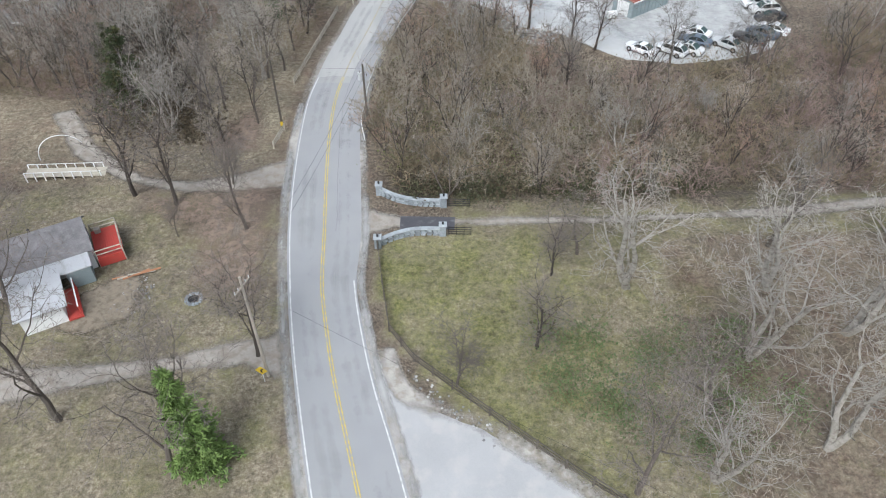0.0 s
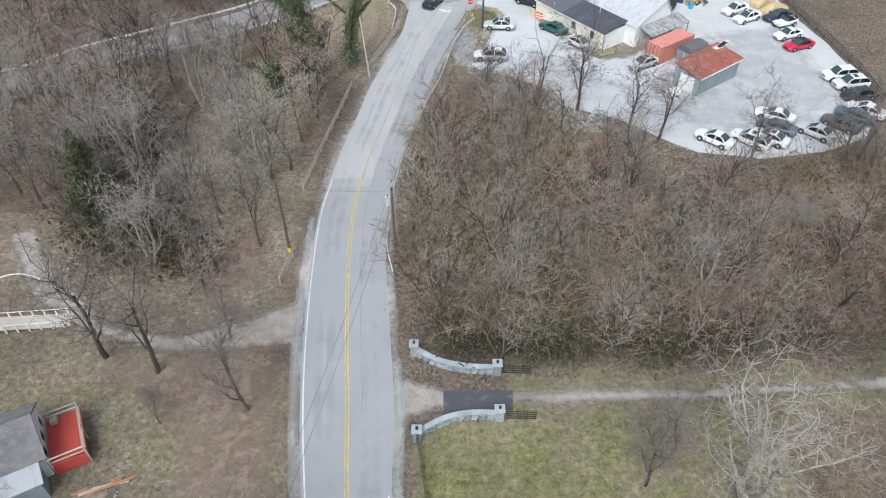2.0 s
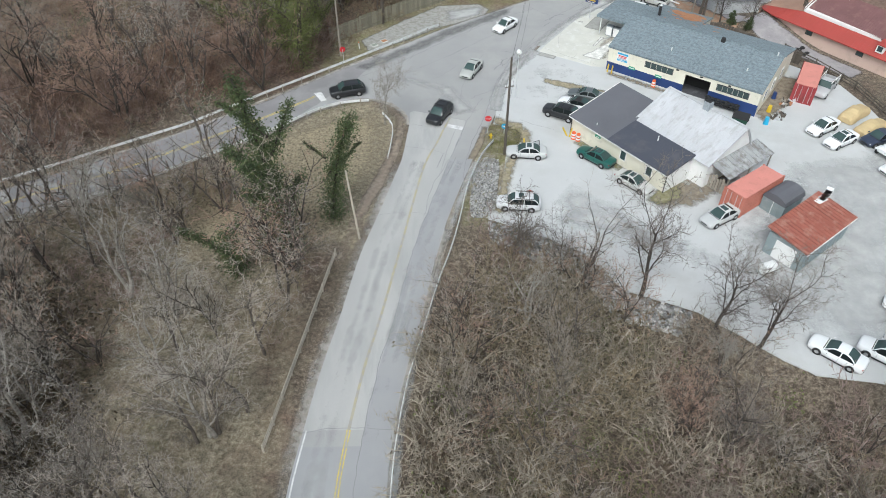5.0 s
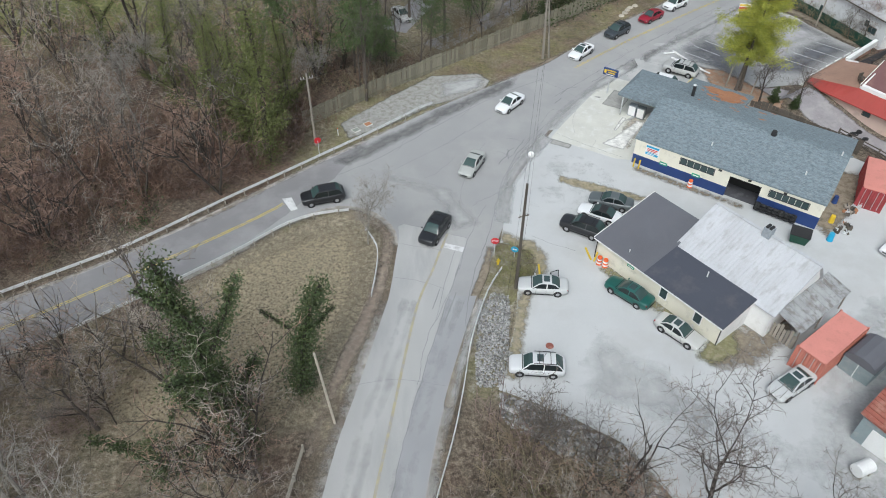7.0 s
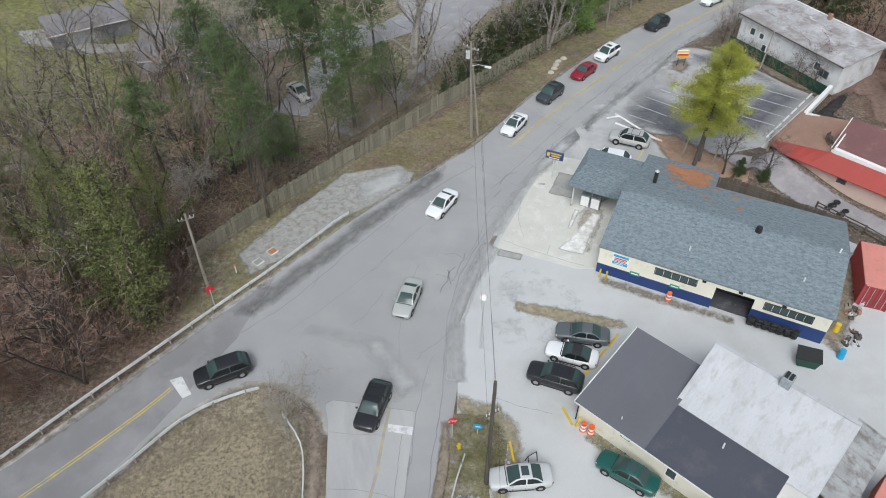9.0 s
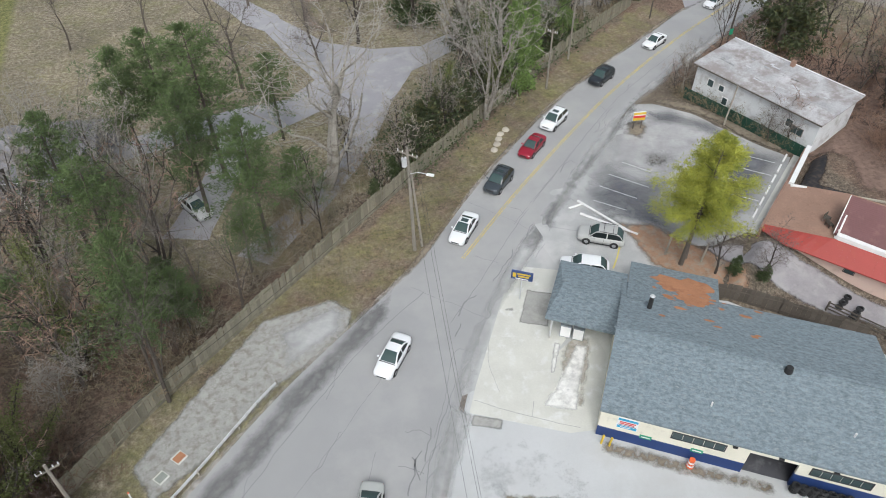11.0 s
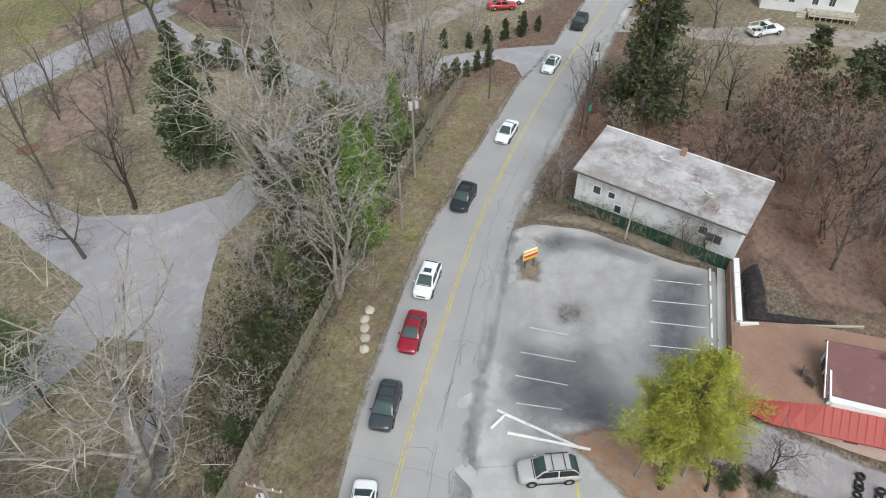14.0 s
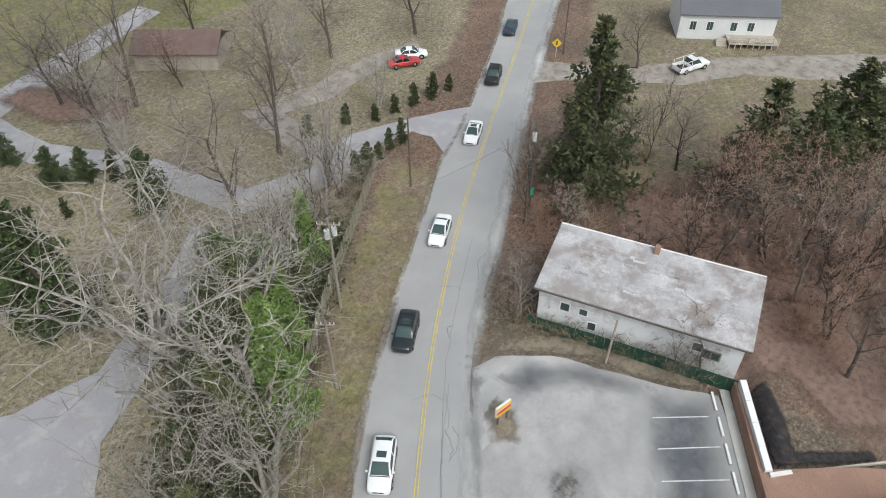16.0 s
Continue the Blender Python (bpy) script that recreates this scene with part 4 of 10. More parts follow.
layer_along([p for p in NORTH_R if p[0] > 0], 2.2, DUST_GREY, "pale dust along the road edge", "dust", 0.7, 0.09, 0.0, 7)
layer_along([p for p in NORTH_L if p[0] > 0], 1.2, DIRT_BROWN, "dirt along the road edge", "dirt strip", 0.6, 0.09, 0.2, 8)
layer_along([p for p in NORTH_L if p[0] < -12], 1.2, DIRT_BROWN, "dirt along the road edge", "dirt strip", 0.5, 0.09, 0.0, 9)
# leaves on the ground
layer([(-52, 208), (-49, 202), (-38, 196.5), (-30, 196.5), (-31, 200.5), (-38, 201.5), (-46, 208)], GRIT, "pale gravel yard before the garage", "gravel", 0.9, 1.5, 0.1, 0.8)
layer([(39, 263), (46, 264), (54, 248), (49, 242), (41, 250)], RUSSET_LEAVES, "russet leaves under a stand of trees", "leaf bed", 0.8, 2.5, 0.06, 1.0)
layer([(24.1, 233.7), (21.2, 228.7), (13.4, 227.6), (13.5, 222.8), (16.1, 217.4), (13.6, 216.0), (9.3, 220.3), (12, 236), (17.5, 246), (27.5, 251), (34.8, 252.0), (32.6, 245.7)], LEAVES, "bed of fallen leaves on the park lawn", "leaf bed", 0.72, 2.2, 0.05, 0.8)
layer([(18.9, 255.6), (23.4, 259.0), (32.6, 261.5), (42.6, 267.1), (46.8, 271.4), (38.9, 276.3), (28.1, 268.6), (21.9, 264.1)], LEAVES, "bed of fallen leaves on the park lawn", "leaf bed", 0.7, 1.5, 0.05, 1.0)
layer([(58, 167), (64, 184), (78, 190), (88, 172), (86, 150), (68, 146), (62, 150), (66, 158), (62, 166)], RUSSET_LEAVES, "russet fallen leaves under the trees", "leaf bed", 0.72, 4.0, 0.05, 1.2)
layer([(-28, 66), (-21, 66), (-20, 72), (-22, 80), (-27, 78), (-31, 70)], LEAVES, "brown fallen leaves in the clearing", "leaf bed", 0.6, 3.0, 0.05, 1.0)
layer([(-36, 45.5), (-31, 50), (-28, 48.6), (-27.5, 42), (-32, 39), (-37, 40)], DIRT_BROWN, "disturbed brown earth beside the cottage", "dirt strip", 0.8, 2.0, 0.05, 0.8)
FORECOURT = mat("patched_forecourt", (0.42, 0.42, 0.415), 0.9, 0.2, 0.5, 9, 0.2, stain=(0.50, 0.495, 0.485), amount=0.45, stainscale=0.25)
sheet("forecourt", [(7.5, 148.5), (10.5, 153.8), (18.5, 163.0), (27.0, 171.0), (33.4, 172.4), (36.0, 160.4), (33.2, 154.6), (27.0, 153.6), (18, 150)], 0.042, FORECOURT, "patched pale grey asphalt beside the forecourt", "pavement", thick=0.06)
seam([(22.0, 161.8), (24.6, 164.4), (27.6, 168.6)], 0.05, 21)
seam([(24.4, 166.2), (28, 163.6), (31.6, 161.6)], 0.05, 22)
band("kerb_line", [(30.5, 160.1), (29.4, 158.7), (28.2, 157.4)], 0.16, 0.1, mat("yellow_kerb_paint", (0.62, 0.52, 0.16), 0.8, 0.15, 1.2, 12, 0.1), "yellow painted kerb beside the canopy", "kerb")


# ---- trees and brush ----
class Wood:
    """Vertices and faces of sticks, spikes and leaves, gathered before they become a mesh."""

    def __init__(self):
        self.v, self.f = [], []

    def stick(self, p, q, r0, r1, n):
        d = (q - p).normalized()
        a = d.orthogonal().normalized()
        b = d.cross(a)
        k0 = len(self.v)
        for c, r in ((p, r0), (q, r1)):
            for k in range(n):
                t = 2 * math.pi * k / n
                self.v.append(c + (a * math.cos(t) + b * math.sin(t)) * r)
        for k in range(n):
            j = (k + 1) % n
            self.f.append((k0 + k, k0 + j, k0 + n + j, k0 + n + k))

    def spike(self, p, q, r):
        d = (q - p).normalized()
        a = d.orthogonal().normalized()
        b = d.cross(a)
        k0 = len(self.v)
        for k in range(3):
            t = 2.094 * k
            self.v.append(p + (a * math.cos(t) + b * math.sin(t)) * r)
        self.v.append(q)
        for k in range(3):
            self.f.append((k0 + k, k0 + (k + 1) % 3, k0 + 3))

    def twig(self, p, q, r):
        """A single hair-thin shoot, one sliver, turned at chance about its length."""
        d = (q - p).normalized()
        a = d.orthogonal().normalized()
        t = 2.4 * len(self.v)
        s = (a * math.cos(t) + d.cross(a) * math.sin(t)) * r
        k0 = len(self.v)
        self.v += [p - s, p + s, q]
        self.f.append((k0, k0 + 1, k0 + 2))

    def blade(self, p, d, w, rng):
        """One small pointed leaf or spray of needles from p along d."""
        s = d.cross(Vector((rng.gauss(0, 1), rng.gauss(0, 1), rng.gauss(0, 1))))
        s = s.normalized() * w if s.length > 1e-5 else Vector((w, 0, 0))
        k0 = len(self.v)
        self.v += [p, p + d * 0.45 + s, p + d, p + d * 0.45 - s]
        self.f.append((k0, k0 + 1, k0 + 2, k0 + 3))

    def mesh(self, name, material):
        return mesh_of(name, self.v, self.f, material)


def wild(rng, s=1.0):
    return Vector((rng.gauss(0, s), rng.gauss(0, s), rng.gauss(0, s)))


def grow(trunk, crown, p, d, length, r, lev, rng, up=0.12, dens=1.0, spread=0.9, gnarl=0.16, fine=2.0):
    """One stem with its side shoots, thinner level by level."""
    segs = (8, 6, 4, 2)[lev]
    for i in range(segs):
        d = (d + wild(rng, gnarl * (0.4, 0.62, 0.85, 1)[lev]) + Vector((0, 0, up))).normalized()
        q = p + d * (length / segs)
        r2 = r * (0.885, 0.83, 0.76, 0.55)[lev]
        if lev < 2:
            trunk.stick(p, q, r, r2, (7, 5)[lev])
        elif lev == 2:
            trunk.stick(p, q, r, r2, 3)
        elif i == 0:
            crown.stick(p, q, r, r2, 3)
        else:
            crown.spike(p, q, r)
        if lev == 0:
            kids = 0 if i < 2 else (1.2 if i < 7 else 2.5)
        else:
            kids = (0, 1.4, 2.0, fine)[lev] * (1.0 if i else 0.5)
        kids *= dens
        for c in range(int(kids) + (rng.random() < kids % 1)):
            o = p.lerp(q, rng.random())
            side = d.cross(wild(rng)).normalized()
            e = (d * rng.uniform(0.45, 1.0) + side * spread * (0.75, 0.9, 1, 1)[lev] + Vector((0, 0, 0.25 if lev == 0 else 0.0))).normalized()
            if lev < 3:
                grow(trunk, crown, o, e, length * rng.uniform(*((0.5, 0.75), (0.42, 0.62), (0.4, 0.6))[lev]), max((0.06, 0.036, 0.022)[lev], r2 * (0.6, 0.55, 0.5)[lev]), lev + 1, rng, up * 0.8, dens, spread, gnarl, fine)
            else:
                tip = o + (e + wild(rng, 0.25)).normalized() * length * rng.uniform(0.4, 0.85)
                crown.twig(o, tip, max(0.022, r2))
                for w in range(2):
                    b = o.lerp(tip, rng.uniform(0.2, 0.7))
                    crown.twig(b, b + (e * 0.7 + wild(rng, 0.55)).normalized() * length * rng.uniform(0.25, 0.5), 0.018)
        p, r = q, r2


def tree_from(name, trunk, crown, bark, twig, label, crown_name="crown"):
    e = thing(name, 0, 0, 0, 0, label, "tree")
    part("trunk", trunk.mesh("trunk", bark), bark, e)
    part(crown_name, crown.mesh(crown_name, twig), twig, e)
    return e


def bare_tree(seed, h, r, bark, twig, label, forks=1, up=0.1, dens=1.0, spread=0.9, gnarl=0.14, lean=0.05, fine=2.0):
    rng = random.Random(seed)
    t, c = Wood(), Wood()
    for k in range(forks):
        d = Vector((rng.gauss(0, lean + 0.18 * (forks > 1)), rng.gauss(0, lean + 0.18 * (forks > 1)), 1)).normalized()
        grow(t, c, Vector((rng.gauss(0, 0.15 * (forks > 1)), rng.gauss(0, 0.15 * (forks > 1)), -0.2)), d, h * 0.72, r, 0, rng, up, dens / (1 + 0.45 * (forks - 1)), spread, gnarl, fine)
    return tree_from("bare_tree", t, c, bark, twig, label)


def pine(seed, h, r, needle, label, name="pine_tree", start=0.3, width=0.26, dens=1.0, droop=-0.05, blade=0.34, bladew=0.05, bark=BARK, tiers=26, taper=1.3):
    """An evergreen: a straight trunk, whorls of boughs and sprays of needles on them."""
    rng = random.Random(seed)
    t, c = Wood(), Wood()
    p = Vector((0, 0, -0.2))
    lean = Vector((rng.gauss(0, 0.03), rng.gauss(0, 0.03), 1))
    top = lean * h
    for k in range(6):
        a, b = top * (k / 6), top * ((k + 1) / 6)
        t.stick(a if k else p, b, r * (1 - k / 6.5), r * (1 - (k + 1) / 6.5), 7)
    for k in range(tiers):
        f = start + (1 - start) * (k + rng.random()) / tiers
        o = top * f
        reach = h * width * (1 - ((f - start) / (1 - start)) ** taper) * rng.uniform(0.55, 1.15) + 0.25
        for b in range(rng.randint(3, 5)):
            a = rng.uniform(0, 6.283)
            d = Vector((math.cos(a), math.sin(a), droop + 0.25 * f + rng.gauss(0, 0.1))).normalized()
            L = reach * rng.uniform(0.6, 1.1)
            t.stick(o, o + d * L, max(0.02, r * 0.16 * (1 - f * 0.6)), 0.012, 3)
            n = int((5 + L * 9) * dens)
            for s in range(n):
                u = rng.uniform(0.2, 1.02)
                at = o + d * L * u + wild(rng, 0.16 * L * 0.35 + 0.08)
                for m in range(3):
                    c.blade(at, (d * 0.7 + wild(rng, 0.6) + Vector((0, 0, 0.15))).normalized() * blade * rng.uniform(0.6, 1.2), bladew, rng)
    return tree_from(name, t, c, bark, needle, label)


def ivy_tree(seed, h, r, label, limbs, leaf=IVY, full=1.9, fine=1.0):
    """A broken trunk wrapped in ivy."""
    rng = random.Random(seed)
    t, c = Wood(), Wood()

    def stem(p, d, L, r, width):
        for k in range(6):
            d = (d + wild(rng, 0.06)).normalized()
            q = p + d * L / 6
            t.stick(p, q, r, r * 0.85, 6)
            for m in range(int(200 * width * (L / 6) / fine)):
                a = p.lerp(q, rng.random()) + wild(rng, 0.33 * width * (1.15 - 0.5 * k / 6))
                c.blade(a, (wild(rng, 0.5) + Vector((0, 0, 0.2))).normalized() * 0.22 * fine, 0.075 * fine, rng)
            if k > 1:
                for m in range(4):
                    e = (d * 0.3 + wild(rng, 0.8)).normalized()
                    t.spike(q, q + e * rng.uniform(0.6, 1.9), 0.02)
            p, r = q, r * 0.85
        return p

    stem(Vector((0, 0, -0.2)), Vector((0.02, 0.0, 1)), h, r, full)
    for f, a, L, w in limbs:
        stem(Vector((0, 0, h * f)), Vector((math.cos(a) * 0.8, math.sin(a) * 0.8, 0.65)), L, r * 0.45, w)
    return tree_from("ivy_clad_tree", t, c, BARK_DARK, leaf, label, "ivy")


def shrub_arrays(seed, stems=9, h=3.0):
    """One leafless bush, its stems arching outwards into fine sprays, as arrays of vertices and triangles."""
    rng = random.Random(seed)
    b = Wood()
    for k in range(stems):
        a = 6.283 * (k + rng.random()) / stems
        out = Vector((math.cos(a), math.sin(a), 0))
        p = out * rng.uniform(0.1, 0.6) + Vector((0, 0, -0.2))
        d = (out * rng.uniform(0.1, 0.7) + Vector((0, 0, 1))).normalized()
        L = h * rng.uniform(0.6, 1.1)
        for q in range(3):
            d = (d + out * 0.2 + wild(rng, 0.16)).normalized()
            m = p + d * L * (0.42, 0.34, 0.28)[q]
            b.spike(p, m + d * L * 0.05, (0.03, 0.021, 0.015)[q])
            for c in range(2):
                o = p.lerp(m, rng.uniform(0.25, 1.0))
                e = (d * 0.7 + wild(rng, 0.55) + out * 0.2).normalized()
                tip = o + e * L * rng.uniform(0.22, 0.42)
                b.twig(o, tip, 0.026)
                for w in range(5):
                    f = o.lerp(tip, rng.uniform(0.15, 0.95))
                    b.twig(f, f + (e * 0.6 + wild(rng, 0.5) + Vector((0, 0, 0.12))).normalized() * L * rng.uniform(0.1, 0.24), 0.02)
            p = m
    return np.array([tuple(v) for v in b.v]), np.array(b.f)


SHRUBS = [shrub_arrays(40 + k) for k in range(6)]


def scatter(name, spots, material, label, category, lo=0.7, hi=1.35, seed=1, shapes=None):
    """Many bushes in one mesh."""
    rng = random.Random(seed)
    vs, fs, k0 = [], [], 0
    for x, y in spots:
        v, f = rng.choice(shapes or SHRUBS)
        a, s = rng.uniform(0, 6.283), rng.uniform(lo, hi)
        c, n = math.cos(a) * s, math.sin(a) * s
        w = np.empty_like(v)
        w[:, 0], w[:, 1], w[:, 2] = v[:, 0] * c - v[:, 1] * n + x, v[:, 0] * n + v[:, 1] * c + y, v[:, 2] * s * rng.uniform(0.8, 1.2) + G(x, y)
        vs.append(w)
        fs.append(f + k0)
        k0 += len(v)
    v, f = np.concatenate(vs), np.concatenate(fs)
    me = bpy.data.meshes.new(name)
    me.vertices.add(len(v))
    me.vertices.foreach_set("co", v.ravel())
    me.loops.add(f.size)
    me.loops.foreach_set("vertex_index", f.ravel().astype(np.int32))
    me.polygons.add(len(f))
    me.polygons.foreach_set("loop_start", np.arange(0, f.size, f.shape[1], dtype=np.int32))
    me.update(calc_edges=True)
    me.materials.append(material)
    return tagged(new(name, me), label, category, kind="stuff")


def spots_in(poly, n, seed, keep=lambda x, y: True):
    rng = random.Random(seed)
    xs, ys = [p[0] for p in poly], [p[1] for p in poly]
    out = []
    for k in range(n * 30):
        x, y = rng.uniform(min(xs), max(xs)), rng.uniform(min(ys), max(ys))
        if inside(poly, x, y) and keep(x, y):
            out.append((x, y))
            if len(out) >= n:
                break
    return out


def clump(x, y):
    """Where brush of one kind stands close."""
    return noise.noise(Vector((x * 0.11, y * 0.11, 3.3)))


def plant(proto, spots, seed, lo=0.8, hi=1.2, group=""):
    """Copies of a tree at the spots, each turned and sized a little differently; the first spot takes the tree itself."""
    rng = random.Random(seed)
    done = []
    for k, (x, y) in enumerate(spots):
        s = rng.uniform(lo, hi)
        m = pose(x, y, G(x, y) - 0.05, rng.gauss(0, 3), rng.gauss(0, 3), rng.uniform(0, 360))
        ob = copy_thing(proto, m)
        ob.scale = (s, s, s * rng.uniform(0.9, 1.1))
        if group:
            ob["group"] = group
        done.append(ob)
    return done


def arrays_of(proto):
    """Triangles of a pattern tree, with 1 for those of its second part."""
    vs, fs, ms, k0 = [], [], [], 0
    for k, o in enumerate(proto.children):
        v = np.empty(len(o.data.vertices) * 3)
        o.data.vertices.foreach_get("co", v)
        o.data.calc_loop_triangles()
        f = np.empty(len(o.data.loop_triangles) * 3, dtype=np.int32)
        o.data.loop_triangles.foreach_get("vertices", f)
        vs.append(v.reshape(-1, 3))
        fs.append(f.reshape(-1, 3) + k0)
        ms.append(np.full(len(f) // 3, k, dtype=np.int32))
        k0 += len(v) // 3
    return np.concatenate(vs), np.concatenate(fs), np.concatenate(ms), [o.data.materials[0] for o in proto.children]


def grove(proto, spots, seed, lo, hi, label):
    """A stand of trees too many to count, in one mesh."""
    rng = random.Random(seed)
    v, f, m, mats = arrays_of(proto)
    vs, fs = [], []
    for k, (x, y) in enumerate(spots):
        s = rng.uniform(lo, hi)
        e = pose(x, y, G(x, y) - 0.05, rng.gauss(0, 3), rng.gauss(0, 3), rng.uniform(0, 360)) @ Matrix.Diagonal((s, s, s * rng.uniform(0.9, 1.1), 1))
        e = np.array(e)
        vs.append(v @ e[:3, :3].T + e[:3, 3])
        fs.append(f + k * len(v))
    v, f = np.concatenate(vs), np.concatenate(fs)
    me = bpy.data.meshes.new("bare_woodland")
    me.vertices.add(len(v))
    me.vertices.foreach_set("co", v.ravel())
    me.loops.add(f.size)
    me.loops.foreach_set("vertex_index", f.ravel().astype(np.int32))
    me.polygons.add(len(f))
    me.polygons.foreach_set("loop_start", np.arange(0, f.size, 3, dtype=np.int32))
    for a in mats:
        me.materials.append(a)
    me.polygons.foreach_set("material_index", np.tile(m, len(spots)))
    me.update(calc_edges=True)
    return tagged(new("bare_woodland", me), label, "woodland", kind="stuff")


def drop(proto):
    """Removes the pattern tree, once its copies stand."""
    for o in (*proto.children_recursive, proto):
        bpy.data.objects.remove(o)


WOOD_R = [(-7.0, 62), (-8, 72), (-7.5, 84), (-6, 95), (-2, 108), (0, 107.5), (4, 105.5), (8, 102.5), (11, 97), (17, 94), (22, 90), (26, 87), (34, 86), (42, 87), (48, 89), (60, 100), (75, 100), (75, 66), (36, 60.5), (10, 58.6), (-2, 60)]
WOOD_L = [(-20, 68), (-21, 80), (-20.5, 95), (-18, 106), (-24, 114), (-32, 120), (-45, 112), (-75, 98), (-75, 78), (-48, 80), (-40, 72), (-30, 66)]
WOOD_W = [(-90, 99), (-46, 123.5), (-30, 136), (-19.5, 145), (-18, 150), (-12, 158), (-4, 166), (-14, 172), (-40, 180), (-75, 180), (-100, 150)]
WOOD_NEAR = [(-62, 116), (-46, 124.5), (-30, 136.6), (-19.8, 146), (-22, 155), (-36, 152), (-62, 136)]
WOOD_E = [(60, 190), (68, 194), (80, 198), (86, 192), (82, 180), (68, 184)]
WOOD_EE = [(67, 168), (66, 180), (80, 180), (90, 165), (85, 145), (62, 150), (64, 160)]
HEDGE_N = [(-16, 158), (-4, 166.5), (10, 176), (28, 190), (45, 202), (60, 211), (56, 214), (40, 206), (25, 197), (10, 184), (-4, 175)]
PADDOCK_E = [(12, 30), (28, 20), (50, 20), (50, 50), (24, 51), (14, 44)]

T_GREY = [bare_tree(s, h, r, BARK, TWIG, "leafless grey-barked tree with a wide twiggy crown", dens=0.64, spread=1.05, gnarl=0.2, up=0.06) for s, h, r in ((11, 12, 0.20), (12, 10, 0.16), (13, 14, 0.24))]
T_RED = [bare_tree(s, h, r, BARK_DARK, TWIG_RED, "leafless dark-barked tree with reddish twigs", forks=f, dens=0.68, spread=1.05, gnarl=0.2, up=0.06) for s, h, r, f in ((21, 9, 0.13, 2), (22, 11, 0.17, 1))]
T_PALE = [bare_tree(s, h, r, BARK_PALE, TWIG_PALE, "leafless sycamore with pale bark and crooked limbs", dens=0.88, gnarl=0.22, spread=1.0, forks=f) for s, h, r, f in ((31, 15, 0.30, 2), (32, 11, 0.2, 1))]
T_DARK = [bare_tree(s, h, r, BARK_DARK, TWIG, "leafless dark-stemmed woodland tree", dens=0.72, forks=f, spread=1.0, gnarl=0.2, up=0.07) for s, h, r, f in ((51, 12, 0.22, 1), (52, 13, 0.2, 2))]
T_CROWN = [bare_tree(s, h, r, b, w, "leafless thicket tree with a dense domed crown", forks=3, dens=0.8, spread=1.05, gnarl=0.2, up=0.06, fine=2.4) for s, h, r, b, w in ((91, 9, 0.13, BARK, TWIG), (92, 8, 0.12, BARK_DARK, TWIG_RED), (93, 9, 0.14, BARK, TWIG_PALE))]
T_THIN = [bare_tree(s, h, r, BARK_DARK, TWIG, "slender leafless sapling with thin dark stem", dens=0.6, spread=0.6) for s, h, r in ((41, 8, 0.08), (42, 6, 0.06))]

for k, t in enumerate(T_GREY):
    grove(t, spots_in(WOOD_R, 6, 100 + k), 200 + k, 0.42, 0.7, "bare young trees crowding a brown thicket")
    plant(t, spots_in(WOOD_L, 6, 110 + k), 210 + k, 0.7, 1.15)
    grove(t, spots_in(WOOD_W, 4, 120 + k), 220 + k, 0.9, 1.4, "bare trees crowding the bank above the side road")
    plant(t, spots_in(PARK, 6, 130 + k, lambda x, y: y < 250 and x < 70), 230 + k, 0.7, 1.1)
    grove(t, spots_in(WOOD_EE, 4, 135 + k), 235 + k, 0.6, 0.9, "reddish bare trees behind the terrace")
for k, t in enumerate(T_RED):
    grove(t, spots_in(WOOD_R, 7, 140 + k), 240 + k, 0.5, 0.85, "bare young trees crowding a brown thicket")
    plant(t, spots_in(WOOD_L, 9, 150 + k, lambda x, y: not inside(CLEARING, x, y)), 250 + k, 0.7, 1.1)
    grove(t, spots_in(WOOD_W, 12, 160 + k), 260 + k, 0.9, 1.4, "bare trees crowding the bank above the side road")
    grove(t, spots_in(WOOD_EE, 8, 170 + k), 270 + k, 0.7, 1.0, "reddish bare trees behind the terrace")
for k, t in enumerate(T_DARK):
    plant(t, spots_in(WOOD_L, 7, 155 + k, lambda x, y: not inside(CLEARING, x, y)), 255 + k, 0.8, 1.2)
    grove(t, spots_in(WOOD_W, 8, 165 + k), 265 + k, 0.9, 1.5, "bare trees crowding the bank above the side road")
    plant(t, spots_in(WOOD_R, 5, 167 + k), 267 + k, 0.5, 0.8)
for k, t in enumerate(T_CROWN):
    plant(t, spots_in(WOOD_R, (10, 9, 5)[k], 501 + k), 511 + k, 0.7, 1.05)
    plant(t, spots_in(WOOD_L, (9, 8, 6)[k], 521 + k, lambda x, y: not inside(CLEARING, x, y)), 531 + k, 0.9, 1.4)
    grove(t, spots_in(WOOD_W, (7, 9, 3)[k], 541 + k), 551 + k, 1.0, 1.6, "bare trees crowding the bank above the side road")
    plant(t, spots_in(HEDGE_N, (4, 2, 3)[k], 561 + k), 571 + k, 0.7, 1.1)
    grove(t, spots_in(WOOD_EE, (2, 7, 2)[k], 581 + k), 591 + k, 0.7, 1.15, "reddish bare trees behind the terrace")
    grove(t, spots_in(WOOD_NEAR, (4, 7, 3)[k], 601 + k), 611 + k, 0.9, 1.4, "bare trees crowding the bank above the side road")
for k, t in enumerate(T_PALE):
    grove(t, spots_in(WOOD_R, 7, 172 + k), 272 + k, 0.35, 0.6, "bare young trees crowding a brown thicket")
    plant(t, spots_in(WOOD_L, 5, 174 + k), 274 + k, 0.5, 0.8)
    grove(t, spots_in(WOOD_W, 4, 176 + k), 276 + k, 0.6, 0.9, "bare trees crowding the bank above the side road")
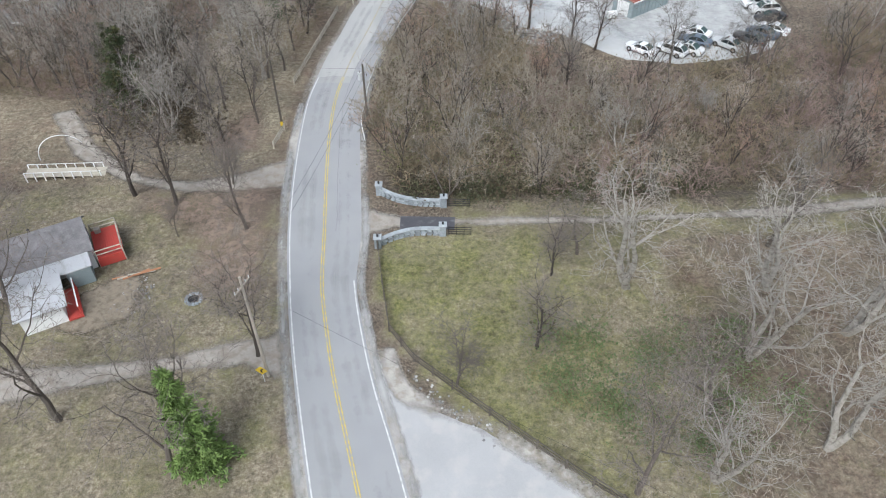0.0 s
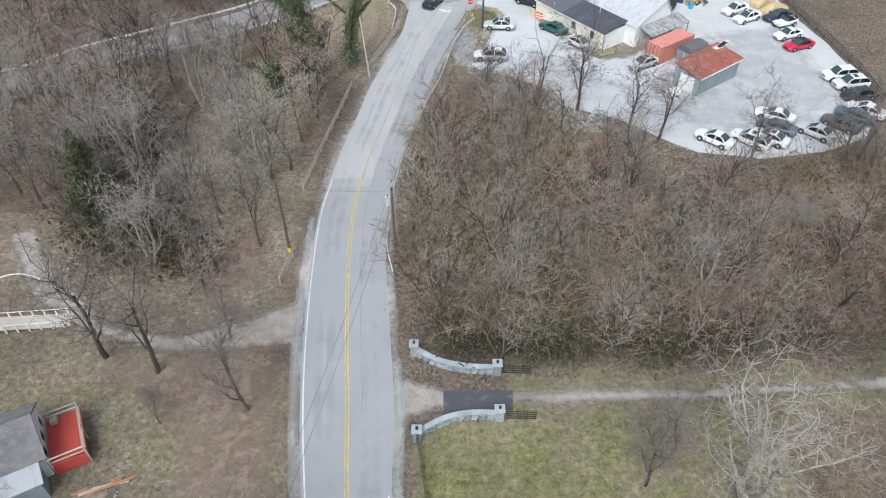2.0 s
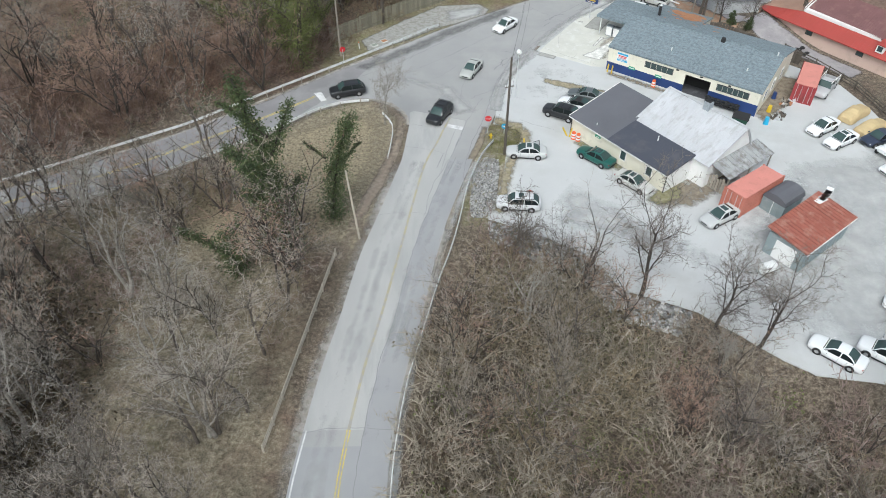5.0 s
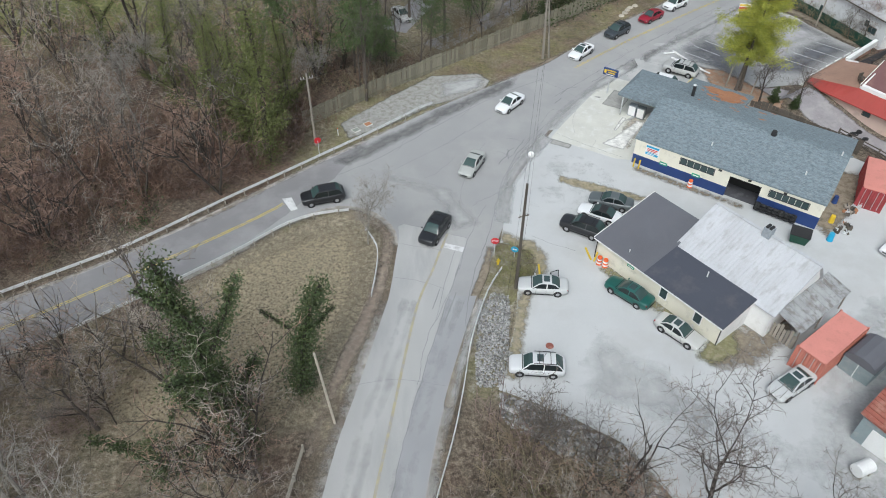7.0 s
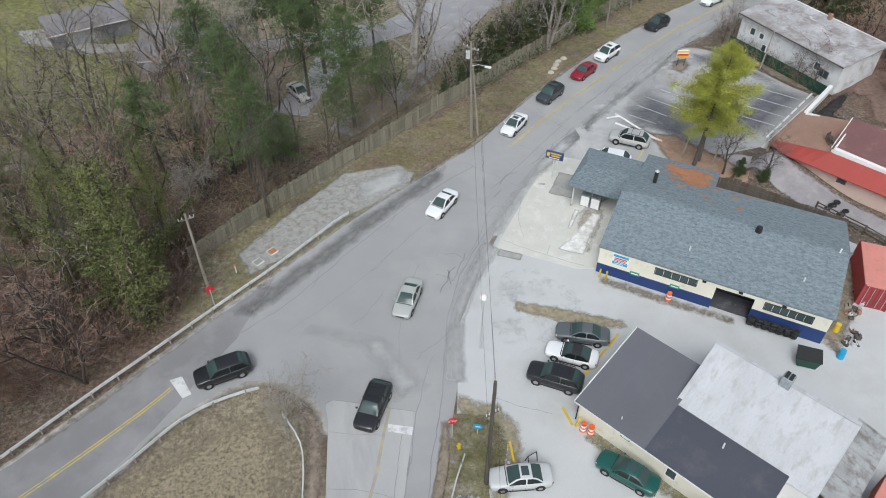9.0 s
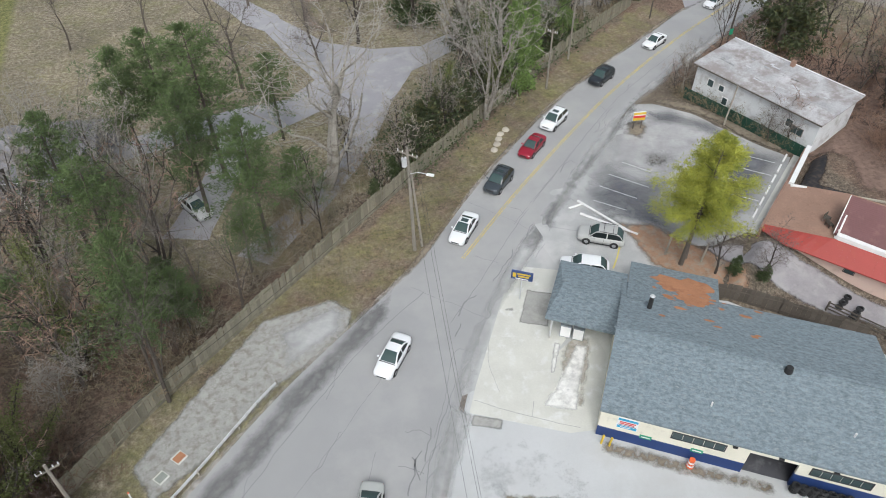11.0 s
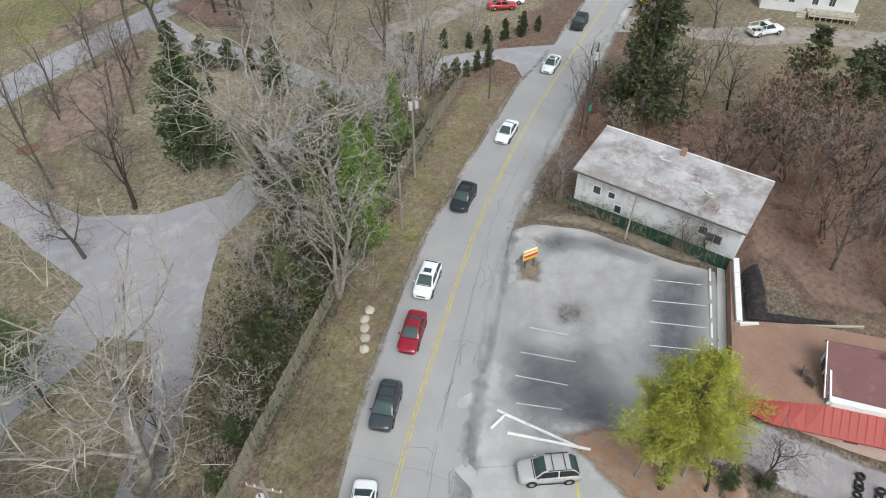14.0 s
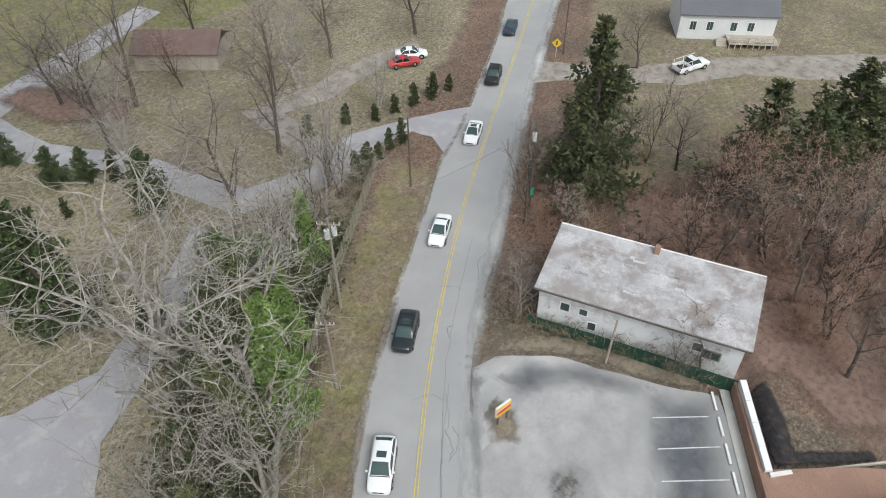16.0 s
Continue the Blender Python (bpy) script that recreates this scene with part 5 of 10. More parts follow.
for k, t in enumerate(T_THIN):
    grove(t, spots_in(WOOD_R, 8, 180 + k), 280 + k, 0.7, 1.2, "bare young trees crowding a brown thicket")
    grove(t, spots_in(WOOD_L, 12, 190 + k), 290 + k, 0.8, 1.3, "slender bare saplings among brown undergrowth")
    plant(t, spots_in(WOOD_E, 4, 195 + k), 295 + k, 0.8, 1.2)
    grove(t, spots_in(HEDGE_N, 8, 197 + k), 297 + k, 0.8, 1.2, "slender bare saplings among brown undergrowth")

scatter("thicket", spots_in(WOOD_R, 380, 301, lambda x, y: clump(x + 40, y) > -0.2 and y > 62), BRUSH, "dense thicket of leafless brown brush", "brush", 0.7, 1.7, 1)
scatter("thicket", spots_in(WOOD_R, 190, 318, lambda x, y: x > 10 + 0.2 * (y - 60) or clump(x, y) < -0.12), BRUSH_MAUVE, "dense thicket of mauve-grey leafless brush", "brush", 0.8, 1.8, 18)
scatter("thicket", spots_in(WOOD_R, 190, 311, lambda x, y: x < 30 and y > 64 and clump(x, y) > 0.02), BRUSH_PALE, "dense thicket of pale leafless brush", "brush", 0.7, 1.8, 11)
scatter("thicket", spots_in(WOOD_L, 200, 302, lambda x, y: not inside(CLEARING, x, y)), BRUSH_MAUVE, "leafless mauve-brown undergrowth among bare trees", "brush", 0.5, 1.1, 2)
scatter("thicket", spots_in(WOOD_L, 170, 312, lambda x, y: not inside(CLEARING, x, y)), BRUSH, "brown leafless undergrowth among bare trees", "brush", 0.5, 1.2, 12)
scatter("thicket", spots_in(WOOD_W, 300, 303), BRUSH_DARK, "leafless brown undergrowth along the side road", "brush", 0.6, 1.3, 3)
scatter("thicket", spots_in(WOOD_W, 120, 313), BRUSH, "pale leafless undergrowth along the side road", "brush", 0.6, 1.4, 13)
scatter("thicket", spots_in(WOOD_NEAR, 230, 323), BRUSH_DARK, "dense dark brush beside the guard rail", "brush", 0.7, 1.5, 23)
scatter("thicket", spots_in(WOOD_NEAR, 110, 324), BRUSH_MAUVE, "mauve-brown brush beside the guard rail", "brush", 0.7, 1.5, 24)
scatter("thicket", spots_in(WOOD_EE, 60, 325), BRUSH_RUST, "reddish leafless brush behind the terrace", "brush", 0.6, 1.3, 27)
scatter("thicket", spots_in(WOOD_E, 40, 304) + spots_in(WOOD_EE, 50, 305), BRUSH_RUST, "leafless brush behind the buildings", "brush", 0.6, 1.2, 4)
scatter("thicket", spots_in(HEDGE_N, 120, 306), BRUSH, "leafless roadside brush behind the wooden fence", "brush", 0.6, 1.2, 5)
scatter("thicket", spots_in(HEDGE_N, 80, 316), BRUSH_PALE, "pale leafless brush behind the wooden fence", "brush", 0.6, 1.2, 15)
scatter("thicket", spots_in([(53.0, 184), (55.6, 176), (57.5, 167), (58.2, 167), (56.6, 177), (54.4, 184.6)], 26, 317), BRUSH, "bare bushes growing through the green fence", "brush", 0.5, 1.0, 16)
scatter("thicket", spots_in(PADDOCK_E, 50, 307), BRUSH_PALE, "straggling leafless brush in the paddock", "brush", 0.5, 1.0, 6)
for t in (*T_GREY, *T_RED, *T_DARK, *T_THIN, *T_CROWN):
    drop(t)


# ---- buildings ----
def gable(bm, x0, x1, y0, y1, z, zr, yr, t=0.18, over=0.35):
    """Two roof slopes with the ridge along x at y = yr."""
    zl = z - over * (zr - z) / max(0.1, yr - y0)
    zh = z - over * (zr - z) / max(0.1, y1 - yr)
    slab(bm, [(x0 - over, y0 - over, zl), (x1 + over, y0 - over, zl), (x1 + over, yr, zr), (x0 - over, yr, zr)], t)
    slab(bm, [(x0 - over, yr, zr), (x1 + over, yr, zr), (x1 + over, y1 + over, zh), (x0 - over, y1 + over, zh)], t)
    return bm


def end_wall(bm, x0, x1, y0, y1, z, zr, yr, base=0.0):
    """A gabled end wall between x0 and x1."""
    pts = [(y0, base), (y1, base), (y1, z), (yr, zr - 0.1), (y0, z)]
    a = [bm.verts.new((x0, p, q)) for p, q in pts]
    b = [bm.verts.new((x1, p, q)) for p, q in pts]
    bm.faces.new(a[::-1])
    bm.faces.new(b)
    for k in range(5):
        j = (k + 1) % 5
        bm.faces.new((a[k], a[j], b[j], b[k]))
    return bm


def courses(parent, material, p0, p1, q0, q1, rows, name="shingle_course", lift=0.03, label=""):
    """Rows of shingles on a slope: p0-p1 along the eave, q0-q1 along the ridge."""
    p0, p1, q0, q1 = (Vector(p) for p in (p0, p1, q0, q1))
    for k in range(rows):
        a, b = k / rows, (k + 1.25) / rows
        b = min(b, 1.0)
        bm = bmesh.new()
        l0, l1, h0, h1 = p0.lerp(q0, a), p1.lerp(q1, a), p0.lerp(q0, b), p1.lerp(q1, b)
        up = Vector((0, 0, lift))
        slab(bm, [tuple(l0 + up), tuple(l1 + up), tuple(h1 + up * 0.2), tuple(h0 + up * 0.2)], lift)
        part(name, bm, material, parent)


def window(parent, x0, x1, z0, z1, y, frame_mat=WHITE, panes=1, out=-1, deep=0.06, axis_x=True):
    """A window with a frame and panes, on a wall face at y (or x, where axis_x is off) that looks towards out."""
    w = new("window")
    w.parent = parent

    def put(name, a, b, c, d, t, m):
        lo, hi = sorted((y, y + out * t))
        bm = bbox(a, lo, c, b, hi, d) if axis_x else bbox(lo, a, c, hi, b, d)
        o = part(name, bm, m, w)
    put("frame", x0 - 0.07, x1 + 0.07, z0 - 0.07, z0, deep, frame_mat)
    put("frame", x0 - 0.07, x1 + 0.07, z1, z1 + 0.07, deep, frame_mat)
    put("frame", x0 - 0.07, x0, z0, z1, deep, frame_mat)
    put("frame", x1, x1 + 0.07, z0, z1, deep, frame_mat)
    for k in range(panes):
        a, b = x0 + (x1 - x0) * k / panes, x0 + (x1 - x0) * (k + 1) / panes
        put("pane", a + 0.02, b - 0.02, z0, z1, deep * 0.5, GLASS)
    return w


def repair_shop():
    e = thing("repair_shop", 17.9, 141.9, 0, -37.1, "cream and navy repair garage with a blue-grey shingle roof", "building")
    L, D, H, YR, ZR = 20.6, 14.0, 3.5, 6.6, 5.55
    t = 0.25
    # front wall in lengths round the bay
    for a, b, z0, z1, m, lab in ((0, 10.9, 1.25, H, CREAM, "cream upper wall"), (0, 10.9, 0, 1.25, NAVY, "navy painted lower wall"), (14.3, L, 1.6, H, CREAM, "cream upper wall"), (14.3, L, 0, 1.6, NAVY, "navy painted lower wall"), (10.9, 14.3, 2.75, H, CREAM, "cream lintel over the bay")):
        part("front_wall", bbox(a, 0, z0, b, t, z1), m, e, lab)
    part("side_wall", end_wall(bmesh.new(), 0, t, t, D, H, ZR, YR), CREAM, e)
    part("side_wall", end_wall(bmesh.new(), L - t, L, t, D, H, ZR, YR), CREAM, e)
    part("back_wall", bbox(t, D - t, 0, L - t, D, H), CREAM, e)
    part("floor", bbox(t, t + 0.02, 0.0, L - t, D - t, 0.06), ASPHALT_BLACK, e, "dark bay floor")
    part("bay_door", bbox(10.9, 0.6, 2.5, 14.3, 0.7, 2.95), WHITE, e, "rolled-up bay door")
    # black panel added behind the opening, in place of the bay's inner shade
    part("inner_wall", bbox(10.4, 2.6, 0.06, 14.8, 2.8, 3.4), BLACK, e, "black panel added to darken the open bay")
    part("roof", gable(bmesh.new(), 0, L, 0, D, H, ZR, YR, over=0.12), SHINGLE, e, "blue-grey shingle roof")
    courses(e, SHINGLE, (-0.14, -0.15, H - 0.04), (L + 0.14, -0.15, H - 0.04), (-0.14, YR, ZR), (L + 0.14, YR, ZR), 34)
    courses(e, SHINGLE, (L + 0.14, D + 0.15, H - 0.04), (-0.14, D + 0.15, H - 0.04), (L + 0.14, YR, ZR), (-0.14, YR, ZR), 34)
    part("ridge_cap", beam(bmesh.new(), (-0.35, YR, ZR + 0.03), (L + 0.35, YR, ZR + 0.03), 0.3, 0.06), SHINGLE, e)
    part("fascia", bbox(-0.12, -0.14, H - 0.24, L + 0.12, -0.11, H - 0.06), SHINGLE, e)
    # lean-to at the back
    part("back_extension", bbox(0.5, D, 0, 7.9, 17.2, 2.9), CREAM, e)
    part("extension_roof", slab(bmesh.new(), [(0.3, D - 2.5, 4.25), (8.1, D - 2.5, 4.25), (8.1, 17.5, 3.05), (0.3, 17.5, 3.05)], 0.12), SHINGLE, e, "low shingle roof of the rear extension")
    # worn patches where the shingles are gone
    rng = random.Random(5)

    def on_roof(x, y):
        return 4.25 - (y - 11.5) * 0.2 + 0.045 if 0.3 < x < 8.1 and y > 11.5 else ZR - (y - YR) * (ZR - H) / (D - YR) + 0.07

    def worn(cx, cy, rx, ry, n=22):
        bm = bmesh.new()
        pts = []
        for k in range(n):
            a = 2 * math.pi * k / n
            f = rng.uniform(0.62, 1.12)
            pts.append((cx + math.cos(a) * rx * f, cy + math.sin(a) * ry * f))
        c = bm.verts.new((cx, cy, on_roof(cx, cy)))
        vs = [bm.verts.new((x, y, on_roof(x, y))) for x, y in pts]
        for k in range(n):
            bm.faces.new((c, vs[k], vs[(k + 1) % n]))
        part("worn_patch", bm, BARE_RUST, e, "orange decking bared by missing shingles")

    worn(5.0, 15.0, 2.9, 1.5)
    worn(6.0, 13.3, 1.8, 0.9)
    for k in range(16):
        worn(rng.uniform(2.0, 11.5), rng.uniform(9.5, 14.0), rng.uniform(0.2, 0.6), rng.uniform(0.1, 0.25), 9)
    # canopy over the forecourt
    part("canopy_roof", slab(bmesh.new(), [(-6.0, 8.1, 3.2), (0.2, 8.1, 3.2), (0.2, 11.8, 3.75), (-5.2, 11.8, 3.75)], 0.3), SHINGLE, e, "flat shingled canopy")
    part("canopy_roof", slab(bmesh.new(), [(-5.2, 11.8, 3.75), (0.2, 11.8, 3.75), (0.2, 15.5, 3.2), (-6.0, 15.5, 3.2)], 0.3), SHINGLE, e, "flat shingled canopy")
    part("canopy_roof", slab(bmesh.new(), [(-6.0, 15.5, 3.2), (-6.0, 8.1, 3.2), (-5.2, 11.8, 3.75)], 0.3), SHINGLE, e, "flat shingled canopy")
    courses(e, SHINGLE, (-6.0, 8.05, 3.2), (0.2, 8.05, 3.2), (-5.2, 11.8, 3.77), (0.2, 11.8, 3.77), 16)
    for y in (8.6, 15.0):
        part("canopy_post", rod(bmesh.new(), (-5.4, y, 0), (-5.4, y, 3.1), 0.09), STEEL, e)
    # windows and signs
    window(e, 5.4, 9.2, 2.15, 2.85, 0, panes=5, frame_mat=SEALANT)
    window(e, 15.2, 19.2, 2.05, 2.8, 0, panes=6, frame_mat=SEALANT)
    for y0 in (2.2, 5.4, 9.0):
        window(e, y0, y0 + 1.1, 1.2, 2.5, L, out=1, axis_x=False, panes=2)
    s = part("wall_sign", bbox(1.3, -0.06, 1.75, 2.9, -0.005, 3.05), WHITE, e, "white sign board with blue and red lettering")
    part("picture", bbox(1.36, -0.075, 2.72, 2.84, -0.062, 2.98), BLUEPLASTIC, s)
    part("lettering", bbox(1.5, -0.075, 2.5, 2.7, -0.062, 2.62), REDSIGN, s)
    part("lettering", bbox(1.5, -0.075, 2.32, 2.6, -0.062, 2.42), REDSIGN, s)
    part("lettering", bbox(1.45, -0.075, 2.16, 2.75, -0.062, 2.22), NAVY, s)
    part("picture", bbox(1.36, -0.075, 1.8, 2.84, -0.062, 2.08), BLUEPLASTIC, s)
    part("lettering", bbox(1.6, -0.085, 1.9, 2.4, -0.077, 1.97), WHITE, s)
    for x in (3.2, 7.0):
        g = part("small_sign", bbox(x, -0.05, 1.1, x + 0.9, -0.005, 1.5), GREENSIGN, e, "small green wall sign")
        part("lettering", bbox(x + 0.12, -0.06, 1.24, x + 0.78, -0.052, 1.36), WHITE, g)
    # pipes on the roof
    part("flue", rod(bmesh.new(), (2.3, 10.6, 4.2), (2.3, 10.6, 5.9), 0.2, n=10), BLACK, e, "black metal flue")
    part("flue_cap", rod(bmesh.new(), (2.3, 10.6, 5.9), (2.3, 10.6, 6.05), 0.24, 0.1, n=10), STEEL, e)
    part("roof_vent", rod(bmesh.new(), (12.9, 6.2, 5.4), (12.9, 6.2, 5.95), 0.32, 0.26, n=10), BLACK, e, "black turbine roof vent")
    for x, y in ((7.7, 2.2), (17.6, 2.5), (19.9, 6.4)):
        part("vent_pipe", rod(bmesh.new(), (x, y, 3.9), (x, y, 3.5 + y * 0.31 + 0.45), 0.07), WHITE, e)
    for x in (9.6, 12.8, 16.5):
        part("flood_lamp", bbox(x, -0.2, 3.0, x + 0.35, -0.005, 3.15, 0.02), BLACK, e)


def tyre_ring(r=0.33, w=0.2, n=14):
    bm = bmesh.new()
    prof = [(r * 0.58, -w / 2), (r * 0.94, -w / 2), (r, -w / 3), (r, w / 3), (r * 0.94, w / 2), (r * 0.58, w / 2)]
    rings = [[bm.verts.new((math.cos(2 * math.pi * k / n) * a, b, math.sin(2 * math.pi * k / n) * a)) for k in range(n)] for a, b in prof]
    for i in range(len(prof)):
        p, q = rings[i], rings[(i + 1) % len(prof)]
        for k in range(n):
            bm.faces.new((p[k], p[(k + 1) % n], q[(k + 1) % n], q[k]))
    return bm


def white_house():
    e = thing("white_workshop", 10.3, 126.0, 0, -54.0, "white workshop with charcoal and white tin roofs", "building")
    # office with the charcoal roof
    part("wall", bbox(0.2, 0.25, 0, 5.9, 9.0, 2.4), CREAM, e, "cream painted wall")
    part("gable_wall", end_wall(bmesh.new(), 0.0, 0.19, 0.3, 9.2, 2.5, 3.9, 8.3), CREAM, e)
    part("roof", slab(bmesh.new(), [(-0.2, -0.15, 2.65), (6.0, -0.15, 2.65), (6.0, 8.4, 4.15), (-0.2, 8.4, 4.15)], 0.15), SLATE, e, "charcoal rolled roofing")
    part("roof", slab(bmesh.new(), [(-0.2, 8.4, 4.15), (6.0, 8.4, 4.15), (6.0, 9.4, 2.7), (-0.2, 9.4, 2.7)], 0.15), SLATE, e, "charcoal rolled roofing")
    for x in (1.0, 2.0, 3.0, 4.0, 5.0):
        part("roof_lap", beam(bmesh.new(), (x, -0.1, 2.665), (x, 8.35, 4.15), 0.06, 0.012), SLATE, e)
    part("roof_edge", beam(bmesh.new(), (-0.22, -0.15, 2.66), (-0.22, 8.4, 4.16), 0.06, 0.1), WHITE, e, "white roof edge")
    part("wall", bbox(5.9, 0.25, 0, 14.4, 4.3, 2.45), CREAM, e, "cream painted wall")
    part("roof", slab(bmesh.new(), [(6.0, -0.15, 2.7), (14.7, -0.15, 2.7), (14.7, 4.4, 3.45), (6.0, 4.4, 3.45)], 0.14), mat("dark_navy_roofing", (0.06, 0.065, 0.085), 0.7, 0.1, 0.3, 9, 0.2, stain=(0.09, 0.09, 0.105), amount=0.3), e, "dark navy rolled roofing")
    part("gutter", bbox(-0.2, -0.22, 2.5, 14.7, -0.16, 2.6), WHITE, e)
    part("downpipe", rod(bmesh.new(), (0.05, 0.18, 0), (0.05, 0.18, 2.5), 0.05), BLACK, e, "black downpipe")
    part("downpipe", rod(bmesh.new(), (14.45, 0.18, 0), (14.45, 0.18, 2.5), 0.05), BLACK, e, "black downpipe")
    # barn with the tin roof
    x0, x1, y0, y1, z, zr, yr = 6.0, 16.4, 4.4, 11.6, 3.3, 5.7, 10.0
    part("barn_wall", bbox(x0, y0, 0, x1, y1, z - 0.05), WHITE, e, "white board wall")
    part("gable_wall", end_wall(bmesh.new(), x1 - 0.1, x1 + 0.1, y0, y1, z, zr, yr), WHITE, e)
    part("gable_wall", end_wall(bmesh.new(), x0 - 0.1, x0 + 0.05, y0, y1, z, zr, yr, 2.6), WHITE, e)
    part("end_wall", bbox(14.42, 0.3, 0, 14.5, 4.35, 2.7), WHITE, e, "white board end wall")
    part("tin_roof", gable(bmesh.new(), x0, x1, y0, y1, z, zr, yr, 0.06), TIN, e, "weathered white tin roof")
    for k in range(28):
        x = x0 - 0.3 + k * (x1 - x0 + 0.6) / 27
        part("roof_rib", beam(bmesh.new(), (x, y0 - 0.3, z - 0.1), (x, yr, zr + 0.02), 0.045, 0.06), TIN, e)
        part("roof_rib", beam(bmesh.new(), (x, y1 + 0.3, z - 0.1), (x, yr, zr + 0.02), 0.045, 0.06), TIN, e)
    part("ridge_cap", beam(bmesh.new(), (x0 - 0.3, yr, zr + 0.04), (x1 + 0.3, yr, zr + 0.04), 0.35, 0.05), TIN, e)
    c = part("chimney", bbox(10.9, 9.5, 4.9, 11.7, 10.3, 6.5, 0.03), STONE, e, "whitewashed brick chimney")
    part("flue_pot", bbox(11.0, 9.6, 6.5, 11.25, 10.2, 6.65), BLACK, c)
    part("flue_pot", bbox(11.35, 9.6, 6.5, 11.6, 10.2, 6.65), BLACK, c)
    # open porch
    part("porch_roof", slab(bmesh.new(), [(16.5, 5.0, 3.0), (19.0, 5.0, 2.4), (19.0, 13.2, 2.4), (16.5, 13.2, 3.0)], 0.06), TIN_OLD, e, "patched tin porch roof")
    for k in range(12):
        y = 5.1 + k * 0.72
        part("roof_rib", beam(bmesh.new(), (16.5, y, 3.02), (19.0, y, 2.42), 0.045, 0.05), TIN_OLD, e)
    for y in (5.2, 9.0, 13.0):
        part("porch_post", bbox(18.75, y - 0.06, 0, 18.87, y + 0.06, 2.38), WOOD_GREY, e)
    part("porch_wall", bbox(16.5, 9.5, 0, 18.8, 9.65, 2.4), WHITE, e)
    for k in range(7):
        part("porch_board", bbox(16.6 + k * 0.32, 5.12, 0, 16.86 + k * 0.32, 5.16, 1.6 + 0.2 * (k % 3)), WOOD_GREY, e)
    for x in (7.9, 11.7):
        window(e, x, x + 0.75, 0.95, 2.05, 0.25, panes=1)
    s = part("small_sign", bbox(3.9, 0.16, 1.75, 4.7, 0.24, 2.05), GREENSIGN, e, "small green wall sign")
    part("lettering", bbox(4.0, 0.15, 1.85, 4.6, 0.155, 1.95), WHITE, s)
    part("vent_pipe", rod(bmesh.new(), (10.2, 3.4, 3.2), (10.2, 3.4, 3.9), 0.06), WHITE, e)
    part("vent_pipe", rod(bmesh.new(), (3.4, 0.8, 2.7), (3.4, 0.8, 3.1), 0.06), STEEL, e)


def container(x, y, yaw, L, body, top, label):
    e = thing("shipping_container", x, y, 0.04, yaw, label, "container", "shipping containers")
    W, H = 2.5, 2.6
    bm = bmesh.new()

    def side(a, b, n):
        """A corrugated wall from a to b."""
        a, b = Vector((*a, 0)), Vector((*b, 0))
        d = b - a
        o = Vector((d.y, -d.x, 0)).normalized() * 0.05
        pts = []
        for k in range(n * 4 + 1):
            pts.append(a + d * (k / (n * 4)) + (o if k % 4 in (1, 2) else Vector()))
        lo = [bm.verts.new((p.x, p.y, 0.16)) for p in pts]
        hi = [bm.verts.new((p.x, p.y, H - 0.1)) for p in pts]
        for k in range(len(pts) - 1):
            bm.faces.new((lo[k], lo[k + 1], hi[k + 1], hi[k]))

    side((-L / 2, -W / 2), (L / 2, -W / 2), 22)
    side((L / 2, -W / 2), (L / 2, W / 2), 8)
    side((L / 2, W / 2), (-L / 2, W / 2), 22)
    side((-L / 2, W / 2), (-L / 2, -W / 2), 8)
    part("corrugated_wall", bm, body, e)
    part("roof_panel", bbox(-L / 2, -W / 2, H - 0.1, L / 2, W / 2, H, 0.02), top, e, "pale red roof panel")
    part("floor_frame", bbox(-L / 2, -W / 2, 0, L / 2, W / 2, 0.16), body, e)
    for sx in (-1, 1):
        for sy in (-1, 1):
            part("corner_post", bbox(sx * L / 2 - 0.09, sy * W / 2 - 0.09, 0, sx * L / 2 + 0.09, sy * W / 2 + 0.09, H + 0.02), body, e)
    for k in (-0.9, -0.35, 0.35, 0.9):
        part("lock_bar", rod(bmesh.new(), (-L / 2 - 0.09, k, 0.2), (-L / 2 - 0.09, k, H - 0.1), 0.025, n=6), STEEL, e)


